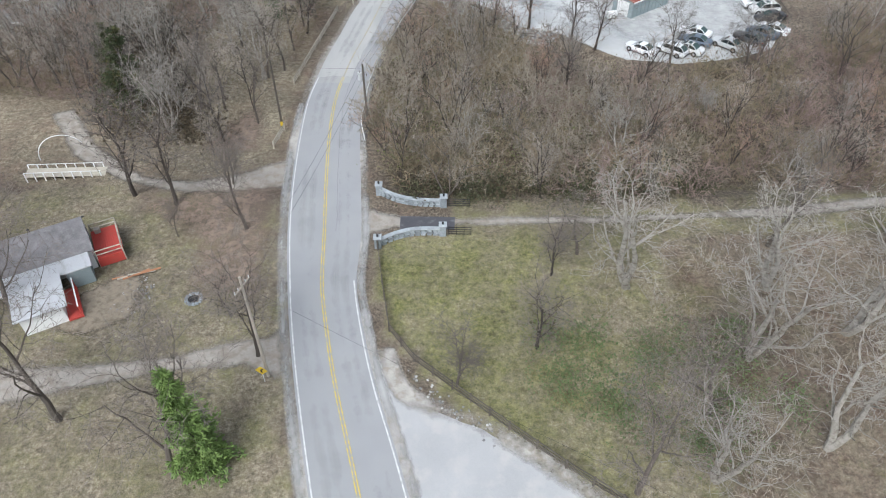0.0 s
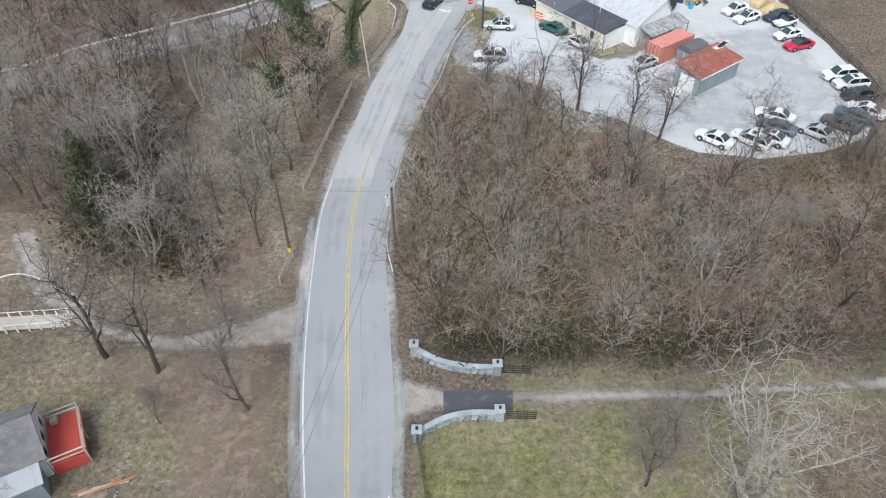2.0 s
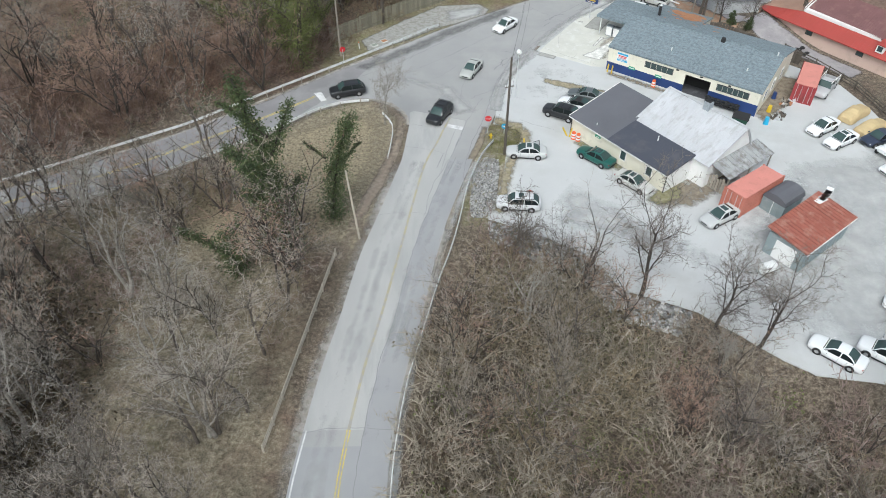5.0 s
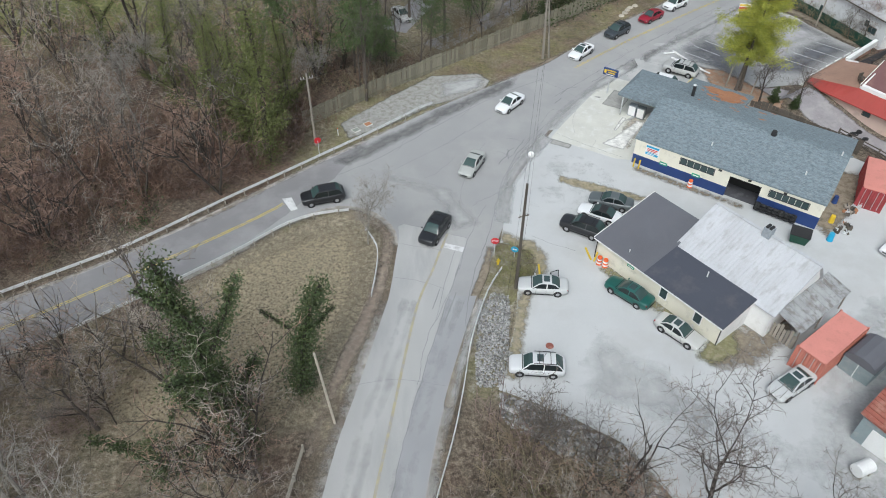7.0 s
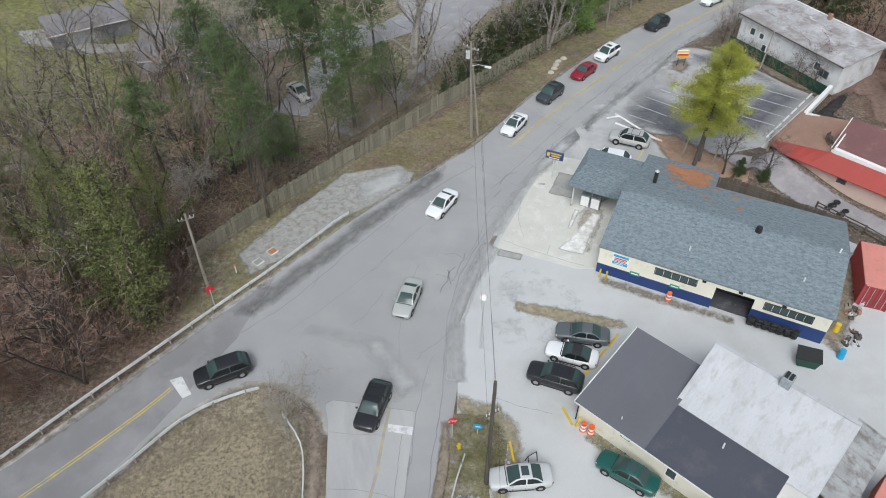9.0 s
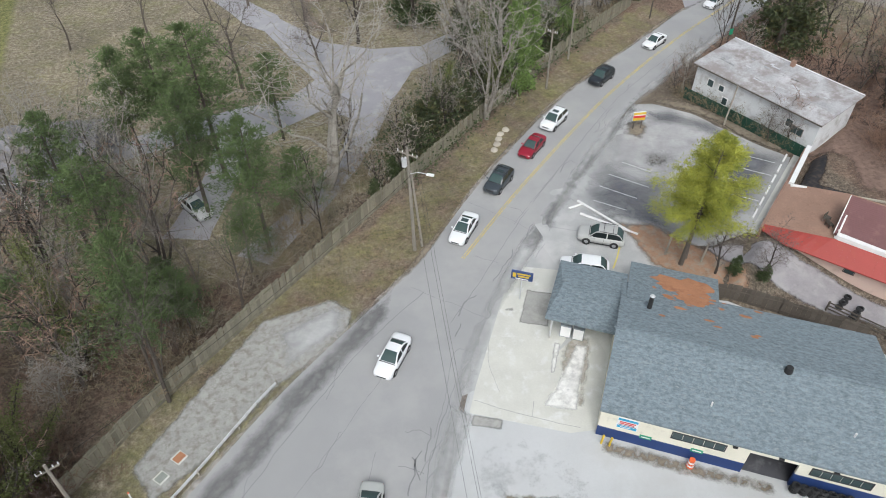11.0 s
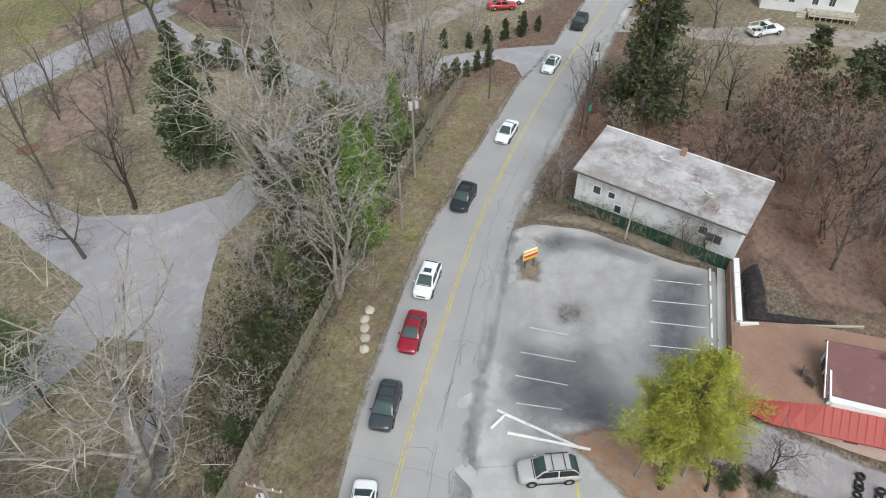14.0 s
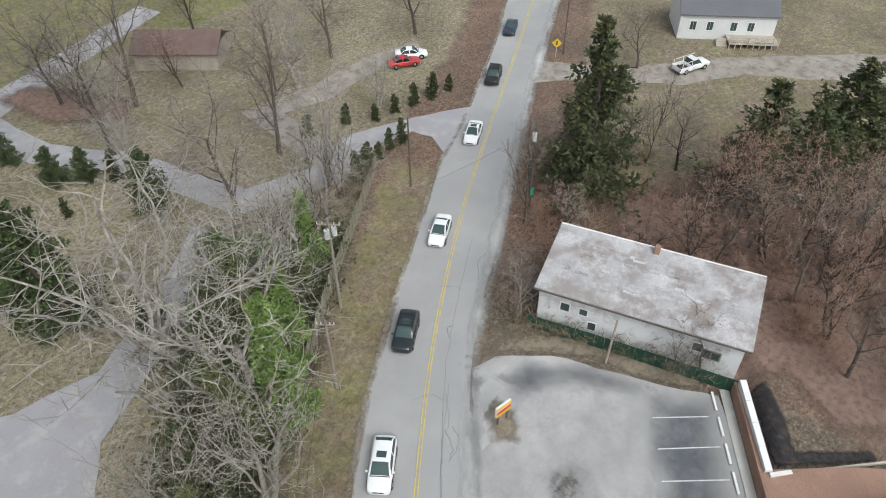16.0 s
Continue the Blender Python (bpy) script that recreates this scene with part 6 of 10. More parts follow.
def rust_shed():
    e = thing("storage_shed", 31.2, 105.9, 0.04, 36.5, "grey-green storage shed with a rusty red metal roof", "shed")
    L, W, H = 8.4, 3.9, 2.7
    part("wall", bbox(-L / 2, -W / 2, 0, L / 2, W / 2, H), TEAL, e)
    part("roof", slab(bmesh.new(), [(-L / 2 - 0.3, -W / 2 - 0.3, H), (L / 2 + 0.3, -W / 2 - 0.3, H), (L / 2 + 0.3, W / 2 + 0.3, H + 0.55), (-L / 2 - 0.3, W / 2 + 0.3, H + 0.55)], 0.08), RUST, e, "rusty corrugated metal roof")
    for k in range(19):
        x = -L / 2 - 0.25 + k * 0.495
        part("roof_rib", beam(bmesh.new(), (x, -W / 2 - 0.3, H + 0.03), (x, W / 2 + 0.3, H + 0.58), 0.07, 0.06), RUST, e)
    part("fascia", bbox(-L / 2 - 0.3, -W / 2 - 0.36, H - 0.2, L / 2 + 0.3, -W / 2 - 0.3, H), WHITE, e)
    part("door", bbox(-L / 2 - 0.06, -1.2, 0.05, -L / 2 - 0.005, 1.0, 2.2), WHITE, e, "pale peeling shed door")
    for k in range(10):
        part("batten", bbox(-L / 2 + 0.3 + k * 0.85, -W / 2 - 0.04, 0, -L / 2 + 0.36 + k * 0.85, -W / 2 - 0.003, H - 0.2), TEAL, e)
    t = thing("water_tank", 26.0, 101.9, 0.04, 20, "white plastic tank beside the shed", "tank")
    bm = rod(bmesh.new(), (-0.7, 0, 0.7), (0.7, 0, 0.7), 0.55, n=16)
    part("shell", bm, WHITE, t)
    for x in (-0.45, 0.45):
        part("cradle", bbox(x - 0.1, -0.5, 0, x + 0.1, 0.5, 0.25), WOOD_GREY, t)
    for k in range(4):
        p = thing("loose_panel", 33.2 + 0.5 * k, 109.0 + 0.5 * k, 3.2, 30 + 8 * k, "loose white panel lying on the shed roof", "panel", "loose panels")
        part("sheet", bbox(-0.7, -0.35, 0, 0.7, 0.35, 0.05), WHITE, p)


def round_shed():
    e = thing("garden_shed", 30.9, 111.7, 0.04, 35, "small grey-green shed with a rounded roof", "shed")
    L, W = 3.4, 2.6
    part("wall", bbox(-L / 2, -W / 2, 0, L / 2, W / 2, 1.7), TEAL, e)
    bm = bmesh.new()
    prof = [(W / 2 + 0.1, 1.65), (W / 2 - 0.1, 2.1), (W / 2 - 0.6, 2.4), (0, 2.5), (-W / 2 + 0.6, 2.4), (-W / 2 + 0.1, 2.1), (-W / 2 - 0.1, 1.65)]
    a = [bm.verts.new((-L / 2 - 0.1, y, z)) for y, z in prof]
    b = [bm.verts.new((L / 2 + 0.1, y, z)) for y, z in prof]
    for k in range(len(prof) - 1):
        bm.faces.new((a[k], a[k + 1], b[k + 1], b[k]))
    bm.faces.new(a)
    bm.faces.new(b[::-1])
    part("rounded_roof", bm, SLATE, e, "rounded grey metal roof")
    part("door", bbox(-L / 2 - 0.05, -0.6, 0, -L / 2 - 0.004, 0.6, 1.7), TEAL, e, "pale double shed door")
    part("door_trim", bbox(-L / 2 - 0.07, -0.03, 0, -L / 2 - 0.052, 0.03, 1.7), WHITE, e)


def long_house():
    """The white block beside the upper car park."""
    e = thing("white_warehouse", 54.2, 182.9, 0.2, -73.5, "long white block building with a weathered metal roof", "building")
    L, W = 17.2, 6.9
    grime = mat("grimy_white_block", (0.66, 0.67, 0.68), 0.9, 0.15, 0.5, 8, 0.2, stain=(0.45, 0.44, 0.43), amount=0.4, stainscale=0.7)
    part("wall", bbox(0, 0, -0.5, L, 0.25, 5.2), grime, e, "weathered white block wall")
    part("wall", bbox(0, W - 0.25, -0.5, L, W, 6.1), grime, e)
    for x0, x1 in ((0.0, 0.25), (L - 0.25, L)):
        bm = bmesh.new()
        a = [bm.verts.new((x0, y, z)) for y, z in ((0.25, -0.5), (W - 0.25, -0.5), (W - 0.25, 6.1), (0.25, 5.2))]
        b = [bm.verts.new((x1, y, z)) for y, z in ((0.25, -0.5), (W - 0.25, -0.5), (W - 0.25, 6.1), (0.25, 5.2))]
        bm.faces.new(a)
        bm.faces.new(b)
        for k in range(4):
            j = (k + 1) % 4
            bm.faces.new((a[k], a[j], b[j], b[k]))
        part("end_wall", bm, grime, e)
    m = mat("stained_white_roof", (0.43, 0.425, 0.435), 0.8, 0.35, 0.55, 6, 0.3, stain=(0.27, 0.245, 0.235), amount=0.6, stainscale=0.5, objvar=0.14)
    rs = random.Random(4)
    for k in range(7):
        x0 = -0.4 + k * (L + 0.8) / 7
        x1 = x0 + (L + 0.8) / 7 + 0.05
        for q in range(3):
            y0, y1 = -0.5 + q * (W + 0.9) / 3, -0.5 + (q + 1) * (W + 0.9) / 3 + 0.1
            dz = 0.006 * ((k + 2 * q) % 3) + rs.uniform(0, 0.012)
            part("roof_sheet", slab(bmesh.new(), [(x0, y0, 5.15 + (y0 + 0.5) * 0.147 + dz), (x1, y0, 5.15 + (y0 + 0.5) * 0.147 + dz), (x1, y1, 5.15 + (y1 + 0.5) * 0.147 + dz), (x0, y1, 5.15 + (y1 + 0.5) * 0.147 + dz)], 0.1), m, e)
    part("chimney", bbox(8.2, W - 0.3, 5.9, 8.7, W + 0.2, 7.0, 0.02), BRICK, e, "small brick chimney stub")
    part("roof_edge", bbox(-0.42, W + 0.4, 6.1, L + 0.42, W + 0.5, 6.4), WHITE, e)
    part("gutter", bbox(-0.4, -0.6, 4.95, L + 0.4, -0.5, 5.08), WOOD_DARK, e, "dark sagging gutter")
    for x in (2.0, 13.3):
        window(e, x, x + 0.8, 2.9, 3.8, 0, panes=1)
    window(e, 3.7, 4.4, 3.0, 3.7, 0, panes=1)
    window(e, 4.6, 5.3, 1.5, 2.4, 0, panes=1)
    window(e, 14.2, 15.6, 2.4, 3.3, 0, frame_mat=WOOD_GREY, panes=2)
    rng = random.Random(8)
    for k in range(22):
        x, y = rng.uniform(1, L - 1), rng.uniform(1, W - 1)
        part("roof_patch", bbox(x, y, 5.2 + y * 0.14, x + rng.uniform(0.3, 1.2), y + rng.uniform(0.2, 0.6), 5.29 + y * 0.147), (m, TIN_OLD, TIN)[k % 3], e)


def pink_house():
    """The long pink building with the red skirt roof."""
    e = thing("pink_restaurant", 45.2, 153.6, 0.3, -54.5, "pink stucco restaurant with a red metal skirt roof", "building")
    L, W, H = 24.5, 13.0, 3.0
    part("wall", bbox(0, 0, -0.3, L, 0.25, 2.25), PINK, e, "pink stucco wall")
    part("wall", bbox(0, 0.25, -0.3, 0.25, 0.9, 2.25), PINK, e)
    part("wall", bbox(L - 0.25, 0.25, -0.3, L, 5.9, H), PINK, e)
    rim = lambda x: 2.21 + 0.2 * min(6.3, x + 2.9)
    low = lambda x: (-0.7 + 1.2 * max(0.0, -0.2 - x) / 2.7, 2.12 - 0.05 * max(0.0, -0.2 - x))
    xs = [-2.9, -1.6, -0.2, 1.0, 2.2, 3.4, 10, 17, L + 0.3]
    rows = [((x, *low(x)), (x, 1.06, max(low(x)[1] + 0.1, rim(x))), (x, 1.06, max(low(x)[1] + 0.1, rim(x)) - 0.12), (x, low(x)[0], low(x)[1] - 0.12)) for x in xs]
    bm = bmesh.new()
    rings = [[bm.verts.new(v) for v in r] for r in rows]
    for a, b in zip(rings, rings[1:]):
        for k in range(4):
            bm.faces.new((a[k], b[k], b[(k + 1) % 4], a[(k + 1) % 4]))
    bm.faces.new(rings[0])
    bm.faces.new(rings[-1][::-1])
    bmesh.ops.recalc_face_normals(bm, faces=bm.faces)
    part("skirt_roof", bm, RED_ROOF, e, "red standing-seam skirt roof")
    for k in range(45):
        x = -2.6 + k * 0.6
        part("roof_seam", beam(bmesh.new(), (x, low(x)[0] + 0.02, low(x)[1] + 0.02), (x, 1.04, max(low(x)[1] + 0.1, rim(x)) + 0.02), 0.035, 0.05), RED_ROOF, e)
    part("upper_wall", bbox(3.7, 1.1, H + 0.15, L, 5.6, 3.9), WHITE, e)
    part("upper_wall", bbox(3.7, 5.6, H + 0.15, L, 5.8, 5.45), WHITE, e)
    part("upper_roof", slab(bmesh.new(), [(3.3, 1.6, 3.75), (L, 0.7, 3.9), (L, 5.6, 5.72), (3.3, 5.6, 5.72)], 0.16), MAROON, e, "maroon shingle roof")
    part("upper_roof", slab(bmesh.new(), [(3.3, 5.6, 5.72), (L, 5.6, 5.72), (L, 6.1, 5.3), (3.3, 6.1, 5.3)], 0.16), MAROON, e, "maroon shingle roof")
    part("gable_end", end_wall(bmesh.new(), 3.55, 3.7, 1.2, 5.8, 3.9, 5.6, 5.5, 3.15), WHITE, e, "white gable with tall windows")
    part("barge_board", beam(bmesh.new(), (3.25, 1.5, 3.72), (3.25, 5.6, 5.72), 0.08, 0.18), WHITE, e)
    part("eave_board", beam(bmesh.new(), (3.4, 1.2, 3.62), (11.0, 1.02, 3.72), 0.06, 0.3), WHITE, e, "white board below the eave")
    courses(e, MAROON, (3.28, 1.55, 3.77), (L, 0.65, 3.92), (3.28, 5.6, 5.74), (L, 5.6, 5.74), 22)
    for k in range(3):
        window(e, 1.9 + k * 1.2, 2.9 + k * 1.2, 3.3, 3.95 + 0.45 * k, 3.55, out=-1, axis_x=False, panes=1)
    window(e, 5.4, 6.3, 1.1, 1.9, 0, frame_mat=WOOD_DARK)
    window(e, 13.2, 14.1, 1.1, 1.9, 0, frame_mat=WOOD_DARK)
    d = part("door", bbox(18.6, -0.06, -0.2, 19.6, -0.004, 2.0), WHITE, e, "white glazed side door")
    part("pane", bbox(18.75, -0.075, 0.4, 19.45, -0.062, 1.8), GLASS, d)
    for k in range(3):
        dm = new("dormer")
        dm.parent = e
        x = 15.5 + k * 3.0
        part("cheek", bbox(x, -0.35, 2.6, x + 1.0, 0.9, 3.7), WHITE, dm)
        part("dormer_pane", bbox(x + 0.15, -0.38, 2.8, x + 0.85, -0.352, 3.5), GLASS, dm)
        part("dormer_roof", slab(bmesh.new(), [(x - 0.1, -0.45, 3.7), (x + 1.1, -0.45, 3.7), (x + 1.1, 1.2, 4.0), (x - 0.1, 1.2, 4.0)], 0.08), RED_ROOF, dm)
    s = part("satellite_dish", rod(bmesh.new(), (7.5, 5.0, 5.4), (7.5, 5.0, 6.3), 0.03), STEEL, e, "small satellite dish")
    part("dish", rod(bmesh.new(), (7.5, 4.9, 6.3), (7.5, 4.75, 6.35), 0.1, 0.35, n=12), WHITE, s)


def south_house():
    e = thing("white_cottage", -35.4, 51.3, 0, 29, "white cottage with a grey shingle roof and red-trimmed porch", "house")
    grey_shingle = mat("grey_shingle", (0.20, 0.19, 0.195), 0.9, 0.35, 1.2, 9, 0.3, stain=(0.26, 0.25, 0.25), amount=0.4)
    part("wall", bbox(-11, -2.6, 0, -0.2, 2.6, 2.5), WHITE, e)
    part("gable_wall", end_wall(bmesh.new(), -0.2, 0, -2.6, 2.6, 2.6, 4.4, 0), WHITE, e)
    part("roof", gable(bmesh.new(), -11, 0, -2.6, 2.6, 2.7, 4.55, 0, over=0.25), grey_shingle, e, "grey shingle roof")
    part("roof_vent", rod(bmesh.new(), (-4.5, 0.6, 4.0), (-4.5, 0.6, 4.5), 0.12), BLACK, e)
    part("porch_roof", slab(bmesh.new(), [(-11, -4.6, 2.15), (-0.3, -4.6, 2.15), (-0.3, -2.7, 2.5), (-11, -2.7, 2.5)], 0.1), TIN, e, "white metal porch roof")
    part("side_room", bbox(-2.7, -4.5, 0, -0.5, -2.62, 2.05), TEAL, e, "blue-grey side room")
    part("wing_wall", bbox(-7.2, -8.6, 0, -3.6, -4.62, 2.2), WHITE, e)
    part("wing_roof", slab(bmesh.new(), [(-7.6, -9.0, 2.3), (-3.1, -9.0, 2.3), (-3.1, -4.4, 2.45), (-7.6, -4.4, 2.45)], 0.12), TIN, e, "white metal roof of the porch wing")
    part("porch_floor", bbox(-3.58, -8.8, 0.1, -2.3, -4.62, 0.35), REDDECK, e, "red painted porch floor")
    for k in range(5):
        part("porch_post", bbox(-2.45, -8.75 + k, 0.35, -2.35, -8.65 + k, 1.5), REDDECK, e, "red porch post")
    part("handrail", bbox(-2.46, -8.75, 1.5, -2.34, -4.65, 1.58), WHITE, e)
    for y in (-1.9, -0.4, 1.1):
        window(e, y, y + 0.8, 1.1, 2.1, 0, out=1, axis_x=False, panes=1)
    d = thing("red_deck", -33.8, 51.5, 0, 27, "raised red timber deck with a white railing", "deck")
    for k in range(12):
        part("board", bbox(-1.28 + k * 0.215, -2.25, 1.05, -1.28 + k * 0.215 + 0.205, 2.25, 1.2), REDDECK, d)
    for x, y in ((-1.2, -2.2), (1.25, -2.2), (1.25, 0), (1.25, 2.2), (-1.2, 2.2)):
        part("post", bbox(x - 0.06, y - 0.06, 0, x + 0.06, y + 0.06, 2.1), WOOD_PALE, d)
    for a, b in (((-1.2, -2.2), (1.25, -2.2)), ((1.25, -2.2), (1.25, 2.2)), ((1.25, 2.2), (-1.2, 2.2))):
        for z in (1.6, 2.1):
            part("rail", beam(bmesh.new(), (*a, z), (*b, z), 0.1, 0.08), WOOD_PALE, d)
    part("skirt", bbox(-1.2, -2.3, 0.1, 1.2, -2.26, 1.05), REDDECK, d)
    part("bench", bbox(-0.9, 1.5, 1.2, -0.3, 1.95, 1.75, 0.05), WOOD_GREY, d)
    for k in range(5):
        q = thing("timber_plank", -31.0 + 0.5 * k, 47.6 + 0.12 * k, 0.02 + 0.06 * k, 14 + 9 * (k % 3), "loose reddish plank lying in the yard dirt", "plank", "loose planks")
        part("board", bbox(-1.3, -0.1, 0, 1.3, 0.1, 0.06), (BARE_RUST, WOOD_PALE)[k % 2], q)
    r = thing("wheelchair_ramp", -42.6, 63.9, 0.0, 8, "grey timber access ramp with low rails", "ramp")
    part("ramp_deck", slab(bmesh.new(), [(-4.5, -0.8, 0.8), (4.0, -0.8, 0.1), (4.0, 0.8, 0.1), (-4.5, 0.8, 0.8)], 0.1), WOOD_PALE, r)
    for k in range(9):
        x = -4.4 + k
        for y in (-0.8, 0.8):
            part("post", bbox(x - 0.05, y - 0.05, 0, x + 0.05, y + 0.05, 1.3 - k * 0.06), WHITE, r)
    for y in (-0.8, 0.8):
        part("rail", beam(bmesh.new(), (-4.4, y, 1.3), (3.7, y, 0.75), 0.06, 0.06), WHITE, r)
    a = thing("garden_arch", -44.7, 67.6, 0, 20, "tall white curved garden arch", "arch")
    bm = bmesh.new()
    pts = [(-2.6 * math.cos(t), 0, 2.6 * math.sin(t) + 0.2) for t in np.linspace(0.0, 2.7, 15)]
    rings = []
    for k, (x, y, z) in enumerate(pts):
        t = 0.0 + 2.7 * k / 14
        rings.append([bm.verts.new((x + 0.06 * math.cos(i * 1.0472) * -math.cos(t), y + 0.06 * math.sin(i * 1.0472), z + 0.06 * math.cos(i * 1.0472) * math.sin(t))) for i in range(6)])
    for p, q in zip(rings, rings[1:]):
        for i in range(6):
            bm.faces.new((p[i], p[(i + 1) % 6], q[(i + 1) % 6], q[i]))
    part("bow", bm, WHITE, a, smooth=True)
    part("foot", rod(bmesh.new(), (-2.6, 0, 0), (-2.6, 0, 0.25), 0.08, n=6), WHITE, a)


def far_house():
    e = thing("grey_farmhouse", 121.0, 193.5, 0.0, -55, "pale grey farmhouse with a dark roof and timber deck", "house")
    part("wall", bbox(-8, 0, 0, 6, 8, 4.2), mat("pale_grey_siding", (0.62, 0.63, 0.63), 0.8, 0.08, 0.6, 8, 0.1), e)
    part("roof", gable(bmesh.new(), -8, 6, 0, 8, 4.2, 7.0, 4.0), SLATE, e, "dark charcoal roof")
    part("gable_wall", end_wall(bmesh.new(), -8.1, -7.9, 0, 8, 4.2, 6.9, 4.0), WHITE, e)
    for x in (-6.5, -4.0, -0.5, 2.0):
        window(e, x, x + 0.9, 1.5, 2.8, 0, panes=2)
    part("deck", bbox(-1.0, -3.0, 0.7, 6.2, -0.02, 0.9), WOOD_PALE, e, "raised timber deck")
    for k in range(9):
        part("deck_post", bbox(-0.95 + k * 0.88, -2.98, 0, -0.85 + k * 0.88, -2.88, 1.8), WOOD_PALE, e)
    for z in (1.2, 1.5, 1.8):
        part("deck_rail", bbox(-1.0, -2.98, z - 0.04, 6.2, -2.92, z + 0.04), WOOD_PALE, e)
    for k in range(4):
        part("step", bbox(-2.6, -2.4 + 0.3 * k, 0, -1.05, -2.1 + 0.3 * k, 0.2 * (k + 1)), WOOD_PALE, e)
    r = thing("ranch_house", -23.6, 193.4, 0.0, -11, "slate-blue house with a grey roof and white trim behind tall trees", "house")
    siding = mat("slate_blue_siding", (0.16, 0.17, 0.19), 0.8, 0.15, 0.6, 8, 0.1)
    lilac = mat("lilac_grey_shingle", (0.21, 0.205, 0.22), 0.9, 0.2, 0.5, 9, 0.3)
    part("wall", bbox(-5.5, -5.5, 0, 5.5, 5.5, 2.9), siding, r)
    part("roof", gable(bmesh.new(), -5.5, 5.5, -5.5, 5.5, 2.9, 5.2, 0, over=0.5), lilac, r, "grey shingle roof")
    part("gable_wall", end_wall(bmesh.new(), 5.5, 5.65, -5.5, 5.5, 2.9, 5.1, 0), siding, r)
    part("gable_wall", end_wall(bmesh.new(), -5.65, -5.5, -5.5, 5.5, 2.9, 5.1, 0), siding, r)
    part("fascia", bbox(-6.0, -6.06, 2.62, 6.0, -6.0, 2.8), WHITE, r)
    for x in (-4.4, -2.0, 0.4, 3.2):
        window(r, x, x + 1.2, 1.0, 2.3, -5.5, panes=2)
    part("porch", bbox(-4, -7.6, 0, 1.5, -5.52, 0.4), WOOD_GREY, r, "grey timber porch")
    for x in (-3.8, -1.2, 1.3):
        part("porch_post", bbox(x - 0.08, -7.5, 0.4, x + 0.08, -7.34, 2.5), WHITE, r)
    part("porch_roof", slab(bmesh.new(), [(-4.3, -7.9, 2.45), (1.8, -7.9, 2.45), (1.8, -5.9, 2.8), (-4.3, -5.9, 2.8)], 0.12), lilac, r)
    for k in range(3):
        part("step", bbox(1.6, -7.4 + 0.1 * k, 0, 2.5 - 0.28 * k, -6.0, 0.14 * (k + 1)), WOOD_GREY, r)
    g = thing("detached_garage", -39.6, 204.6, 0.0, 22, "long low garage with a grey roof and white fascia", "garage")
    part("wall", bbox(-5.5, -3.2, 0, 5.5, 3.2, 2.5), siding, g)
    part("roof", gable(bmesh.new(), -5.5, 5.5, -3.2, 3.2, 2.5, 4.0, 0), lilac, g)
    part("fascia", bbox(-5.8, -3.66, 2.2, 5.8, -3.6, 2.36), WHITE, g)
    part("garage_door", bbox(-3.5, -3.26, 0, 0.5, -3.204, 2.1), STONE, g)
    b = thing("brown_barn", 64.0, 252.6, 0.0, -50, "low brown barn with a dull brown roof", "barn")
    part("wall", bbox(-6, -3.5, 0, 6, 3.5, 2.8), WOOD_GREY, b)
    part("roof", gable(bmesh.new(), -6, 6, -3.5, 3.5, 2.8, 4.6, 0), mat("dull_brown_shingle", (0.14, 0.095, 0.085), 0.9, 0.3, 0.8, 9, 0.3), b)


repair_shop()
white_house()
container(28.0, 113.0, 35, 6.6, CONTAINER, CONTAINER_TOP, "faded orange-red shipping container in the gravel yard")
container(43.0, 135.3, 59, 6.4, CONTAINER_DARK, CONTAINER_TOP, "crimson shipping container beside the garage")
rust_shed()
round_shed()
long_house()
pink_house()
south_house()
far_house()


# ---- vehicles ----
PAINTS = {}


def paint(rgb):
    if rgb not in PAINTS:
        m = mat("car_paint", rgb, 0.28, 0.04, 0.8, 5, 0)
        m.node_tree.nodes["Principled BSDF"].inputs["Coat Weight"].default_value = 0.4
        PAINTS[rgb] = m
    return PAINTS[rgb]


def loft(bm, stations, ring):
    rows = [[bm.verts.new(p) for p in ring(s)] for s in stations]
    n = len(rows[0])
    for a, b in zip(rows, rows[1:]):
        for k in range(n):
            bm.faces.new((a[k], a[(k + 1) % n], b[(k + 1) % n], b[k]))
    bm.faces.new(rows[0][::-1])
    bm.faces.new(rows[-1])
    return bm


